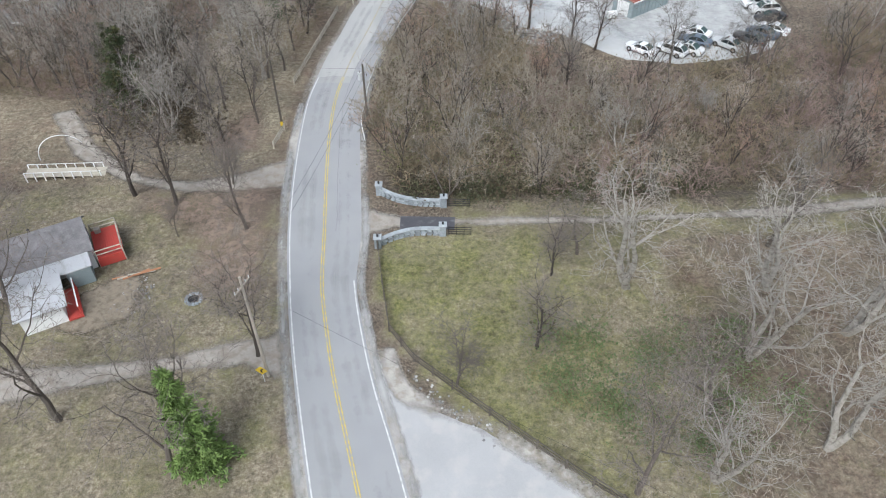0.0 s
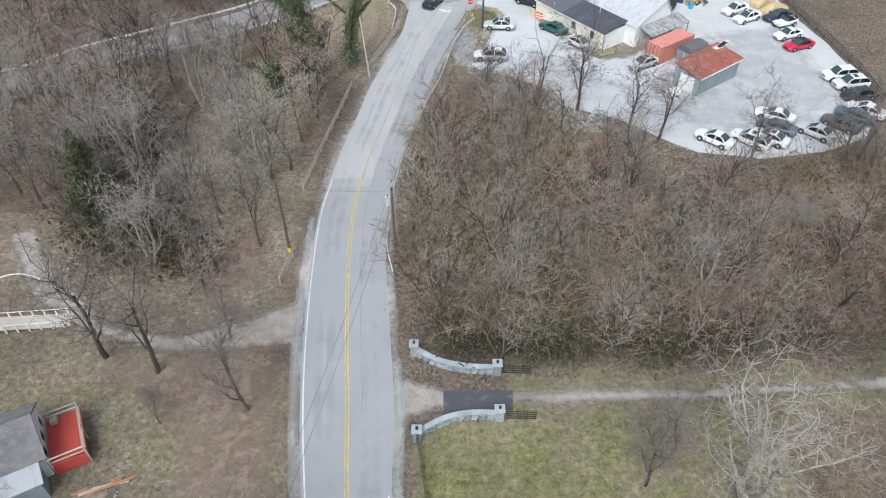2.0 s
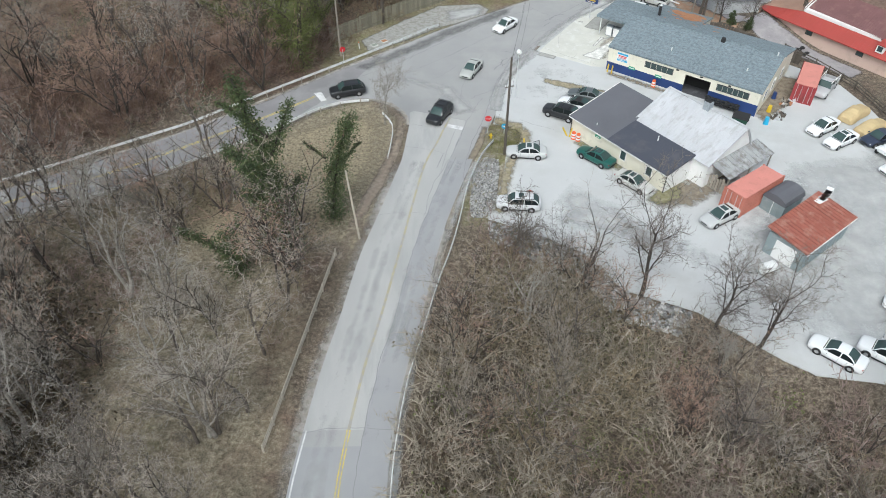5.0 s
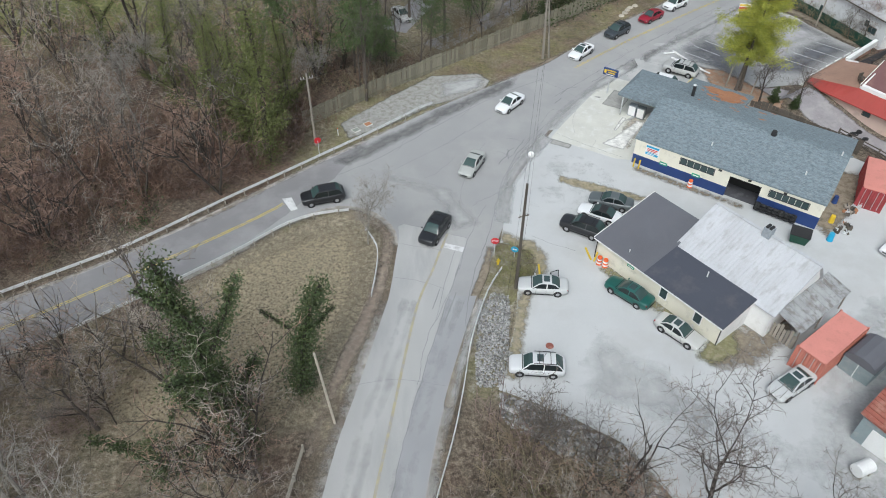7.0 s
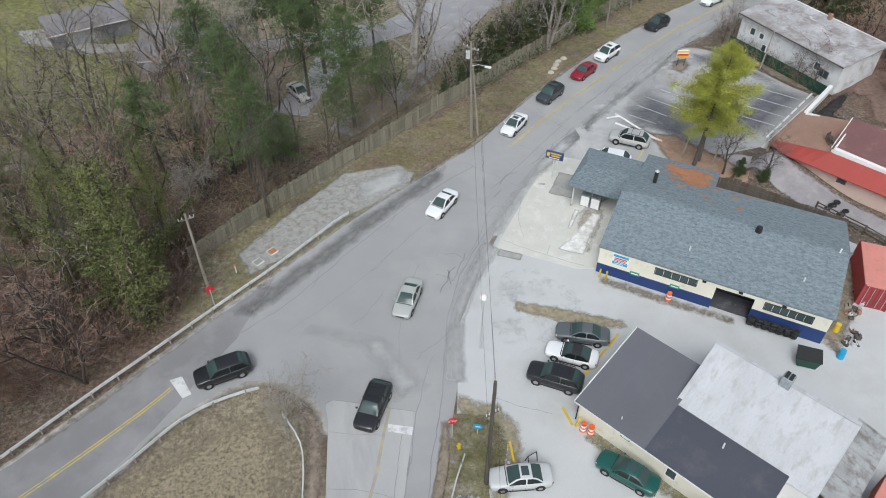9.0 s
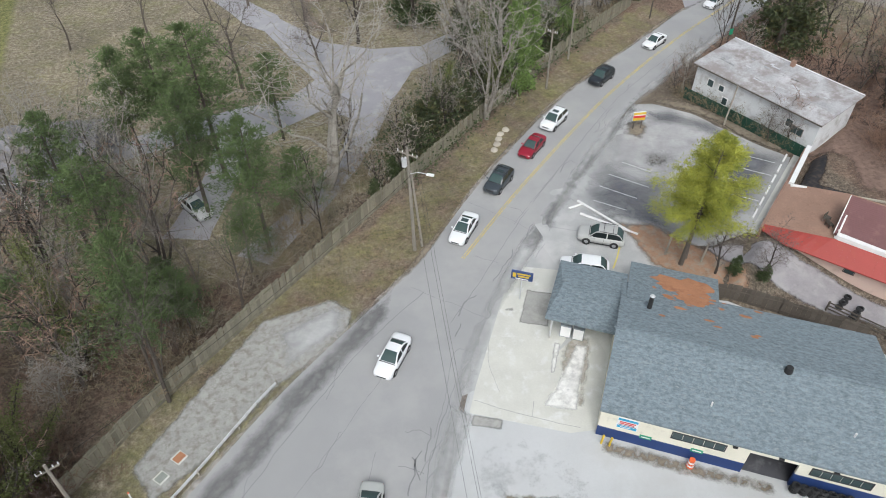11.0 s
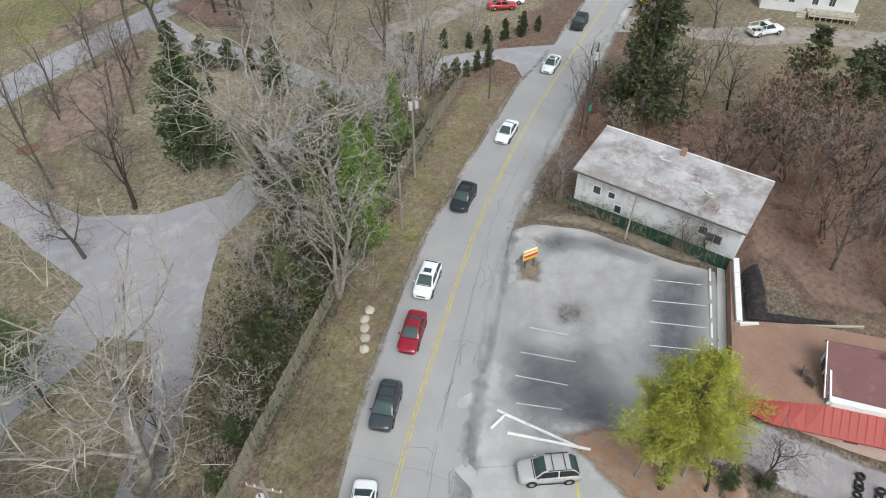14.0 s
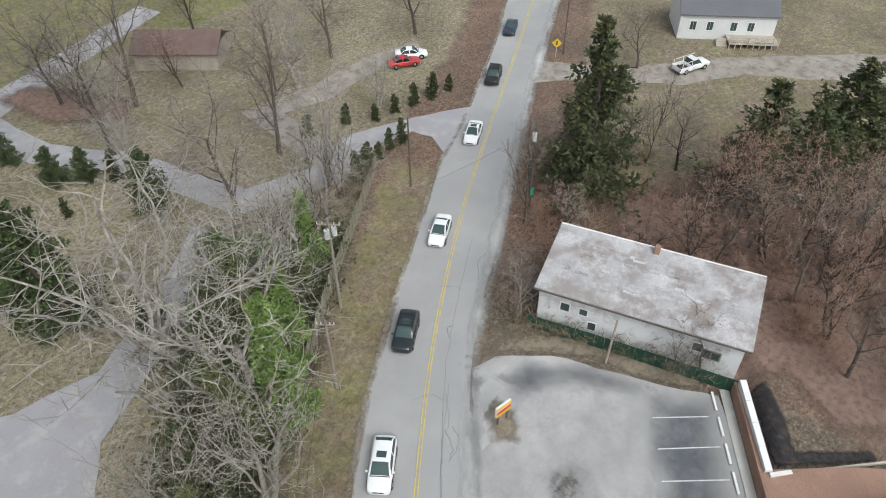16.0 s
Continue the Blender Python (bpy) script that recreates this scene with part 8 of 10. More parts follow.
# ---- guard rails, fences, walls ----
def guard_rail(path, label, posts=2.0, h=0.68, rail=RAIL):
    """A steel guard rail on posts: a folded beam with real thickness."""
    path = smooth_path(path, 1.0)
    e = thing("guard_rail", *path[0], G(*path[0]), 0, label, "guard rail", "roadside guard rails")
    o = Vector((*path[0], G(*path[0])))
    bm = bmesh.new()
    prof = [(0.0, -0.16), (0.06, -0.10), (0.0, -0.03), (0.0, 0.03), (0.06, 0.10), (0.03, 0.16), (-0.03, 0.16), (-0.03, -0.16)]
    rows = []
    for k, (x, y) in enumerate(path):
        a, b = path[max(0, k - 1)], path[min(len(path) - 1, k + 1)]
        d = Vector((b[0] - a[0], b[1] - a[1], 0)).normalized()
        n = Vector((-d.y, d.x, 0))
        z = h * (0.55 + 0.45 * min(1, k / 3, (len(path) - 1 - k) / 3))
        c = Vector((x, y, G(x, y) + z)) - o
        rows.append([bm.verts.new(c + n * u + Vector((0, 0, v))) for u, v in prof])
    for p, q in zip(rows, rows[1:]):
        for k in range(len(prof)):
            bm.faces.new((p[k], p[(k + 1) % len(prof)], q[(k + 1) % len(prof)], q[k]))
    bmesh.ops.recalc_face_normals(bm, faces=bm.faces)
    part("rail", bm, rail, e)
    s = 0.0
    for (xa, ya), (xb, yb) in zip(path, path[1:]):
        s += math.hypot(xb - xa, yb - ya)
        if s > posts:
            s = 0.0
            c = Vector((xb, yb, G(xb, yb))) - o
            part("post", bbox(c.x - 0.06, c.y - 0.06, c.z - 0.2, c.x + 0.06, c.y + 0.06, c.z + h + 0.04), WOOD_GREY, e)


guard_rail([(-9.3, 70.0), (-10.0, 73.5), (-9.9, 78), (-9.6, 83.3), (-8.8, 89), (-7.7, 93.7), (-6.2, 100), (-4.6, 105.6), (-3.6, 110), (-2.5, 115.5), (-0.7, 121.0), (1.0, 124.4)], "galvanised guard rail along the road bank")
guard_rail([(-75, 105.0), (-60, 113.6), (-40, 125.9), (-35.4, 129.0), (-27.9, 135.4), (-23.0, 139.4), (-17.7, 143.8), (-11.9, 148.6), (-5.0, 154.9)], "long galvanised guard rail along the side road")
guard_rail([(-75, 95.6), (-57, 105.2), (-43, 114.0), (-32.9, 121.2), (-28.3, 124.8), (-24.5, 127.9), (-20.5, 131.4), (-17.0, 133.0), (-14.5, 133.6)], "galvanised guard rail on the inside of the bend")
guard_rail([(-11.6, 121.0), (-11.2, 124.6), (-11.3, 127.6), (-12.6, 130.6)], "short curved guard rail on the junction island")


def plank_rail(a, b, label):
    e = thing("timber_rail", *a, 0, 0, label, "rail fence")
    n = max(2, int(math.hypot(b[0] - a[0], b[1] - a[1]) / 2.4))
    for k in range(n + 1):
        x, y = (b[0] - a[0]) * k / n, (b[1] - a[1]) * k / n
        z = G(a[0] + x, a[1] + y)
        part("post", bbox(x - 0.07, y - 0.07, z - 0.2, x + 0.07, y + 0.07, z + 1.0), WOOD_PALE, e)
        if k < n:
            x2, y2 = (b[0] - a[0]) * (k + 1) / n, (b[1] - a[1]) * (k + 1) / n
            for h in (0.35, 0.65, 0.95):
                part("rail", beam(bmesh.new(), (x, y - 0.09, z + h), (x2, y2 - 0.09, G(a[0] + x2, a[1] + y2) + h), 0.05, 0.14), WOOD_PALE, e)


plank_rail((-19.8, 83.2), (-16.2, 105.0), "pale weathered timber rail fence beside the road")
plank_rail((-20.1, 68.8), (-19.4, 72.5), "short pale timber rail beside a utility pole")


def field_fence(path, label):
    e = thing("paddock_fence", *path[0], 0, 0, label, "fence")
    o = path[0]
    pts = []
    for (xa, ya), (xb, yb) in zip(path, path[1:]):
        n = max(1, round(math.hypot(xb - xa, yb - ya) / 2.3))
        pts += [(xa + (xb - xa) * k / n - o[0], ya + (yb - ya) * k / n - o[1]) for k in range(n)]
    pts.append((path[-1][0] - o[0], path[-1][1] - o[1]))
    for k, (x, y) in enumerate(pts):
        part("post", bbox(x - 0.07, y - 0.07, -0.1, x + 0.07, y + 0.07, 1.25), WOOD_DARK, e)
        if k:
            for h in (0.35, 0.72, 1.1):
                part("rail", beam(bmesh.new(), (*pts[k - 1], h), (x, y, h), 0.05, 0.13), WOOD_DARK, e)


field_fence([(-6.6, 51.2), (-5.9, 46.5), (-4.9, 40.6), (-2.6, 37.2), (0.7, 34.3), (5.2, 30.4), (9.3, 27.0), (13.1, 24.2), (22, 17.0)], "dark timber post-and-rail paddock fence")
field_fence([(52.6, 100), (53.0, 108), (52.4, 115.5), (51.5, 122), (50.9, 130), (50.0, 135.8), (47.2, 142), (44.5, 146.5)], "dark timber fence along the repair yard")


def board_fence(path, h, label, w=0.42, mat_=WOOD_FENCE):
    """Upright boards, each its own, nailed to two rails between posts."""
    e = thing("board_fence", *path[0], 0, 0, label, "fence")
    o = path[0]
    rng = random.Random(17)
    cuts = []
    for k in range(6):
        bm = bmesh.new()
        t, lean = h * rng.uniform(0.94, 1.03), rng.uniform(-0.02, 0.02)
        box(bm, -w / 2 + 0.012, -0.014, -0.05, w / 2 - 0.012, 0.014, t)
        for v in bm.verts:
            if v.co.z > 1:
                v.co.x += lean
                v.co.z += rng.uniform(-0.02, 0.02)
        cuts.append(bm_mesh("board", bm, mat_))
    for (xa, ya), (xb, yb) in zip(path, path[1:]):
        n = max(1, round(math.hypot(xb - xa, yb - ya) / w))
        turn = math.degrees(math.atan2(yb - ya, xb - xa))
        for k in range(n):
            t = (k + 0.5) / n
            x, y = xa + (xb - xa) * t, ya + (yb - ya) * t
            ob = new("board", cuts[rng.randrange(6)])
            ob.parent = e
            ob.matrix_basis = pose(x - o[0], y - o[1], G(x, y) + rng.uniform(-0.03, 0.03), rng.gauss(0, 1), 0, turn + rng.gauss(0, 0.8))
        for h2 in (0.4, h - 0.4):
            part("rail", beam(bmesh.new(), (xa - o[0], ya - o[1] - 0.06, G(xa, ya) + h2), (xb - o[0], yb - o[1] - 0.06, G(xb, yb) + h2), 0.05, 0.1), mat_, e)
        part("post", bbox(xa - o[0] - 0.07, ya - o[1] - 0.07, 0, xa - o[0] + 0.07, ya - o[1] + 0.07, h + 0.1), mat_, e)


board_fence([(-21, 150), (-15.8, 154.8), (-11.0, 158.8), (-4.5, 163.9), (1.6, 168.6), (8.0, 173.6), (17.5, 180.6), (28.0, 188.6), (45.0, 200.4), (62.0, 211.0)], 2.3, "long weathered grey board fence beside the road")
board_fence([(33.5, 152.2), (40, 147.6), (45.2, 142.6)], 1.9, "dark board fence behind the garage", mat_=WOOD_DARK)


def stone_wall(path, label):
    """A low curving stone wall, laid stone by stone under a pale coping, with a pier at each end."""
    e = thing("gateway_wall", *path[0], G(*path[0]), 0, label, "stone wall", "gateway walls")
    o = path[0]
    pts = [(x - o[0], y - o[1]) for x, y in smooth_path(path, 0.5)]
    rng = random.Random(3)
    shared = [bm_mesh("stone", bbox(-0.24, -0.2, 0, 0.24, 0.2, 0.26, 0.03), STONE) for k in range(1)]
    for k, ((xa, ya), (xb, yb)) in enumerate(zip(pts, pts[1:])):
        yaw = math.degrees(math.atan2(yb - ya, xb - xa))
        for r in range(3):
            ob = new("stone", shared[0])
            ob.parent = e
            off = 0.5 if r % 2 else 0.3
            ob.matrix_basis = pose(xa + (xb - xa) * off, ya + (yb - ya) * off, 0.27 * r - 0.05, 0, rng.gauss(0, 1), yaw + rng.gauss(0, 2))
        part("coping", beam(bmesh.new(), (xa, ya, 0.82), (xb, yb, 0.82), 0.46, 0.1), COPING, e)
    for x, y, h in ((*pts[0], 1.3), (*pts[-1], 1.3)):
        p = part("pier", bbox(x - 0.34, y - 0.34, -0.1, x + 0.34, y + 0.34, h, 0.03), STONE, e)
        part("cap", bbox(x - 0.42, y - 0.42, h, x + 0.42, y + 0.42, h + 0.12, 0.03), COPING, p)
        part("lantern", bbox(x - 0.1, y - 0.1, h + 0.12, x + 0.1, y + 0.1, h + 0.38, 0.03), BLACK, p)


stone_wall([(-7.0, 60.2), (-5.0, 58.9), (-2.6, 58.2), (0.1, 58.0)], "curved grey stone gateway wall with square piers")
stone_wall([(-6.6, 51.7), (-5.0, 52.8), (-2.8, 53.5), (0.0, 53.5)], "curved grey stone gateway wall with square piers")
for y in (57.9, 53.4):
    g = thing("metal_gate", 0.6, y, 0.03, 0, "dark open metal gate folded back beside the drive", "gate", "drive gates")
    for h in (0.15, 0.45, 0.75, 1.05):
        part("bar", beam(bmesh.new(), (0, 0, h), (2.3, -0.1, h), 0.05, 0.05), BLACK, g)
    for x in (0.0, 0.8, 1.6, 2.3):
        part("upright", beam(bmesh.new(), (x, -0.04 * x, 0.05), (x, -0.04 * x, 1.15), 0.05, 0.05), BLACK, g)


# ---- poles and wires ----
def utility_pole(x, y, h, label, arms=(), lean=(0, 0), lamp=None, cans=0, mark=None, r=0.16, wood=WOOD_GREY):
    e = thing("utility_pole", x, y, G(x, y), 0, label, "utility pole", "utility poles")
    e.rotation_euler = (radians(lean[0]), radians(lean[1]), 0)
    part("pole", rod(bmesh.new(), (0, 0, -0.3), (0, 0, h), r, r * 0.62, n=10), wood, e)
    for z, yaw, w in arms:
        d = Vector((math.cos(radians(yaw)), math.sin(radians(yaw)), 0))
        a = part("crossarm", beam(bmesh.new(), Vector((0, 0, z)) - d * w, Vector((0, 0, z)) + d * w, 0.1, 0.12), wood, e)
        for t in (-0.95, -0.5, 0.5, 0.95):
            p = d * w * t
            part("insulator", rod(bmesh.new(), (p.x, p.y, z + 0.06), (p.x, p.y, z + 0.28), 0.05, 0.035, n=6), CLEARLIGHT, a)
    for k in range(cans):
        a = radians(200 + 120 * k)
        c = Vector((math.cos(a) * 0.42, math.sin(a) * 0.42, h - 1.9))
        t = part("transformer", rod(bmesh.new(), c, c + Vector((0, 0, 0.9)), 0.24, n=12), STEEL, e, "pale grey transformer can")
        part("bushing", rod(bmesh.new(), c + Vector((0, 0, 0.9)), c + Vector((0, 0, 1.15)), 0.05, n=6), WOOD_DARK, t)
    if lamp:
        z, yaw, L = lamp
        d = Vector((math.cos(radians(yaw)), math.sin(radians(yaw)), 0))
        bm = bmesh.new()
        rod(bm, (0, 0, z), Vector((0, 0, z + 0.35)) + d * L * 0.5, 0.035, n=6)
        rod(bm, Vector((0, 0, z + 0.35)) + d * L * 0.5, Vector((0, 0, z + 0.3)) + d * L, 0.035, n=6)
        a = part("lamp_arm", bm, STEEL, e)
        c = Vector((0, 0, z + 0.25)) + d * (L + 0.25)
        part("lamp_head", beam(bmesh.new(), c - d * 0.35, c + d * 0.35, 0.28, 0.14), WHITE, a, "white street lamp head")
    if mark:
        z, m, w, hh = mark
        part("marker", bbox(-w / 2, -r - 0.03, z, w / 2, -r - 0.005, z + hh), m, e)
    return e


def wire(points, sag=0.6, r=0.022, n=14, label="black overhead cable between poles"):
    e = thing("overhead_cable", *points[0], 0, label, "cable", "overhead cables")
    o = Vector(points[0])
    for p, q in zip(points, points[1:]):
        p, q = Vector(p) - o, Vector(q) - o
        side = Vector((q.y - p.y, p.x - q.x, 0)).normalized() * r
        bm, last = bmesh.new(), None
        for k in range(n + 1):
            t = k / n
            c = p.lerp(q, t) - Vector((0, 0, sag * 4 * t * (1 - t)))
            ringv = [bm.verts.new(c + side), bm.verts.new(c - side * 0.5 + Vector((0, 0, r))), bm.verts.new(c - side * 0.5 - Vector((0, 0, r)))]
            if last:
                for i in range(3):
                    bm.faces.new((last[i], last[(i + 1) % 3], ringv[(i + 1) % 3], ringv[i]))
            last = ringv
        part("strand", bm, BLACK, e)


PA, PB, PC, PD = (-15.0, 35.8), (-9.0, 71.6), (-19.6, 72.5), (2.1, 122.0)
utility_pole(*PA, 12.2, "weathered wooden utility pole beside the driveway", arms=((11.2, 70, 1.0),))
utility_pole(*PB, 9.5, "dark wooden utility pole at the guard rail", cans=1, wood=WOOD_DARK)
utility_pole(*PC, 9.6, "dark wooden utility pole with a yellow marker", mark=(0.8, YELLOW, 0.3, 0.6), wood=WOOD_DARK)
utility_pole(*PD, 12.5, "tall wooden utility pole beside the repair yard", arms=((9.0, 20, 0.5),), r=0.18, wood=WOOD_DARK)
utility_pole(-19.2, 146.2, 9.5, "grey wooden utility pole behind the guard rail", arms=((8.9, 20, 0.7),))
utility_pole(11.0, 167.0, 12.6, "leaning wooden utility pole with a street lamp", arms=((11.8, 128, 1.1),), lamp=(9.6, -35, 1.8), lean=(0, -2), r=0.2, cans=1)
utility_pole(11.9, 167.3, 10.0, "grey wooden brace pole leaning on another", lean=(2, -6), r=0.15)
utility_pole(37.6, 191.7, 8.5, "grey utility pole stub beside the fence", arms=((8.0, 128, 0.7),))
utility_pole(44.2, 198.2, 11.0, "wooden utility pole with two transformer cans", arms=((10.3, 128, 1.0),), cans=2)
utility_pole(62.5, 206.0, 9.0, "thin dark utility pole near the driveway", wood=WOOD_DARK, r=0.12)
utility_pole(67.0, 192.8, 11.5, "dark utility pole with a green sign", cans=1, mark=(2.6, GREENSIGN, 0.6, 0.9), wood=WOOD_DARK)
utility_pole(101.0, 210.6, 10.5, "dark utility pole at the bend of the road", cans=2, wood=WOOD_DARK, r=0.13)
lamp = thing("yard_lamp", 4.6, 134.6, 0.04, 0, "slim steel lamp post with a white globe", "street lamp")
part("post", rod(bmesh.new(), (0, 0, 0), (0, 0, 6.2), 0.09, 0.06, n=10), STEEL, lamp)
bm = bmesh.new()
bmesh.ops.create_icosphere(bm, subdivisions=2, radius=0.34, matrix=Matrix.Translation((0, 0, 6.45)))
part("globe", bm, WHITE, lamp, "white glass globe", smooth=True)
for dx in (-0.35, 0.35):
    wire([(-9 + dx, 71.6, 9.2), (PD[0] + dx, PD[1], 9.2), (11.0 + dx, 167.0, 10.0)], 0.9, 0.012)
    wire([(PA[0] + dx, PA[1], 11.4), (-9 + dx, 71.6, 8.6)], 0.8, 0.012)
wire([(2.1, 122.0, 12.2), (11.4, 167.0, 12.0), (37.6, 191.7, 8.3), (44.2, 198.2, 10.5), (67.0, 192.8, 10.8)], 0.7, 0.011)
wire([(10.0, 167.6, 12.0), (37.0, 192.3, 8.3), (43.6, 199.0, 10.5), (62.5, 206, 8.6)], 0.7, 0.011)
wire([(10.6, 167.3, 12.0), (37.3, 192.0, 8.3), (44.0, 198.6, 10.5)], 0.7, 0.011)
wire([(PA[0], PA[1], 11.4), (30, 12, 8)], 0.8, 0.011)
wire([(-9, 71.6, 9.0), (-19.6, 72.5, 9.2)], 0.3, 0.011)
wire([(-60, 118, 9), (-19.2, 146.2, 9.0), (11.0, 167.0, 9.5)], 0.8, 0.016)


# ---- signs and small street things ----
def sign_post(x, y, yaw, h, label, shape, size, face, post=STEEL, marks=()):
    e = thing("road_sign", x, y, G(x, y) + 0.02, yaw, label, "road sign")
    part("post", rod(bmesh.new(), (0, 0, 0), (0, 0, h), 0.04, n=6), post, e)
    bm = bmesh.new()
    n = {"octagon": 8, "diamond": 4, "square": 4, "disc": 16}[shape]
    rot = {"octagon": math.pi / 8, "diamond": 0.0, "square": math.pi / 4, "disc": 0.0}[shape]
    f = [bm.verts.new((math.cos(rot + 2 * math.pi * k / n) * size, -0.06, h + math.sin(rot + 2 * math.pi * k / n) * size)) for k in range(n)]
    b = [bm.verts.new((v.co.x, -0.045, v.co.z)) for v in f]
    bm.faces.new(f)
    bm.faces.new(b[::-1])
    for k in range(n):
        bm.faces.new((f[k], f[(k + 1) % n], b[(k + 1) % n], b[k]))
    p = part("plate", bm, face, e)
    for x0, x1, z0, z1, m in marks:
        part("marking", bbox(x0, -0.07, h + z0, x1, -0.062, h + z1), m, p)
    return e


def words(body, size, x, y, z, yaw, material, parent, tilt=90):
    c = bpy.data.curves.new("lettering", "FONT")
    c.body, c.size, c.extrude, c.align_x, c.align_y = body, size, 0.01, "CENTER", "CENTER"
    ob = new("lettering_curve", c)
    me = bpy.data.meshes.new_from_object(ob.evaluated_get(bpy.context.evaluated_depsgraph_get()))
    bpy.data.objects.remove(ob)
    me.materials.clear()
    me.materials.append(material)
    o = new("lettering", me)
    o.parent = parent
    o.matrix_basis = pose(x, y, z, tilt, 0, yaw)
    return o


stop = sign_post(0.4, 126.4, -5, 2.1, "red octagonal stop sign on a steel post", "octagon", 0.42, REDSIGN)
words("STOP", 0.28, 0, -0.075, 2.1, 0, WHITE, stop)
stop2 = sign_post(-18.6, 144.2, 200, 2.0, "red stop sign beside the side road", "octagon", 0.42, REDSIGN)
sign_post(2.4, 126.2, -20, 1.1, "small blue and white sign on a low post", "disc", 0.38, BLUEPLASTIC, marks=((-0.2, 0.2, -0.08, 0.08, WHITE),))
sign_post(-15.2, 35.2, -8, 1.6, "yellow diamond curve sign on a post", "diamond", 0.55, YELLOW, marks=((-0.08, 0.08, -0.25, 0.1, BLACK), (-0.02, 0.2, 0.1, 0.22, BLACK)))
sign_post(99.4, 210.9, -60, 2.2, "yellow diamond warning sign by the road", "diamond", 0.75, YELLOW, marks=((-0.1, 0.1, -0.3, 0.3, BLACK),))

hyd = thing("fire_hydrant", 0.7, 125.2, 0.03, 10, "yellow fire hydrant in rough grass", "fire hydrant")
part("barrel", rod(bmesh.new(), (0, 0, 0), (0, 0, 0.6), 0.13, 0.12, n=10), YELLOW, hyd)
part("bonnet", rod(bmesh.new(), (0, 0, 0.6), (0, 0, 0.78), 0.14, 0.05, n=10), YELLOW, hyd)
part("nozzle", rod(bmesh.new(), (-0.22, 0, 0.45), (0.22, 0, 0.45), 0.06, n=8), YELLOW, hyd)


def bollard(x, y, lean, yaw, h=1.2, label="yellow steel bollard, knocked askew"):
    e = thing("bollard", x, y, 0.03, yaw, label, "bollard", "yellow bollards")
    e.rotation_euler = (radians(lean), 0, radians(yaw))
    part("pipe", rod(bmesh.new(), (0, 0, 0), (0, 0, h), 0.09, n=10), YELLOW, e)
    part("cap", rod(bmesh.new(), (0, 0, h), (0, 0, h + 0.05), 0.09, 0.04, n=10), YELLOW, e)


for b in ((10.3, 125.4, 8, 90), (17.9, 141.0, 4, 0), (18.4, 140.6, 4, 0)):
    bollard(*b)
for x, y, yaw in ((16.4, 133.2, 42), (13.0, 130.4, 38), (14.7, 131.8, 40), (9.9, 126.4, 97), (4.65, 124.1, 86), (29.9, 159.0, 42)):
    w = thing("wheel_stop", x, y, 0.04, yaw, "yellow painted concrete wheel stop", "wheel stop", "wheel stops")
    part("block", bbox(-0.9, -0.09, 0, 0.9, 0.09, 0.14, 0.03), YELLOW, w)


def barrel(x, y, label, m=ORANGE, bands=True, cat="traffic barrel", h=0.95, r=0.28):
    e = thing(cat.replace(" ", "_"), x, y, 0.04, 0, label, cat)
    for k in range(5):
        mm = WHITE if bands and k in (1, 3) else m
        part("band", rod(bmesh.new(), (0, 0, h * k / 5), (0, 0, h * (k + 1) / 5), r * (1.05 - 0.05 * k), r * (1.0 - 0.05 * k), n=12), mm, e)


barrel(10.7, 125.0, "orange and white traffic barrel by the workshop corner")
barrel(11.2, 124.6, "orange and white traffic barrel by the workshop corner")
barrel(23.3, 137.0, "orange traffic barrel by the garage wall")
barrel(35.2, 127.8, "bright blue plastic drum in the yard", BLUEPLASTIC, False, "plastic drum", 0.95, 0.32)
barrel(36.6, 130.6, "yellow plastic drum beside the garage", YELLOW, False, "plastic drum", 0.9, 0.28)
barrel(38.4, 133.8, "dark blue drum beside the garage", NAVY, False, "plastic drum", 0.9, 0.28)

skip = thing("rubbish_container", 31.8, 127.7, 0.04, -30, "dark green wheeled rubbish container with a lid", "dumpster")
part("bin", loft(bmesh.new(), [(0.1, 0.75, 0.5), (1.15, 0.95, 0.65)], lambda s: [(s[1], s[2], s[0]), (-s[1], s[2], s[0]), (-s[1], -s[2], s[0]), (s[1], -s[2], s[0])]), DARKGREEN, skip)
part("lid", slab(bmesh.new(), [(-1.0, -0.7, 1.2), (1.0, -0.7, 1.2), (1.0, 0.7, 1.45), (-1.0, 0.7, 1.45)], 0.08), BLACK, skip, "black plastic lid")
for x in (-0.6, 0.6):
    for y in (-0.4, 0.4):
        part("castor", rod(bmesh.new(), (x - 0.04, y, 0.06), (x + 0.04, y, 0.06), 0.06, n=8), BLACK, skip)

tyre_mesh = bm_mesh("tyre", tyre_ring(0.34, 0.22, 12), BLACK)
rng = random.Random(9)
ca, sa = math.cos(radians(-37.1)), math.sin(radians(-37.1))
for k in range(7):
    for j in range(3):
        lx, ly = 14.6 + k * 0.62, -0.5 - 0.04 * j
        x, y = 17.9 + lx * ca - ly * sa, 141.9 + lx * sa + ly * ca
        t = tagged(new("tyre", tyre_mesh), "worn black tyre leaning in a row on the garage wall", "tyre", "tyres at the garage wall")
        t.matrix_basis = pose(x - 0.25 * j * sa * 0, y, 0.36 + 0.28 * j, 78, 0, -37.1 + rng.gauss(0, 4)) if j == 0 else pose(x, y, 0.36 + 0.36 * j, 70 + rng.gauss(0, 5), 0, -37.1 + rng.gauss(0, 6))
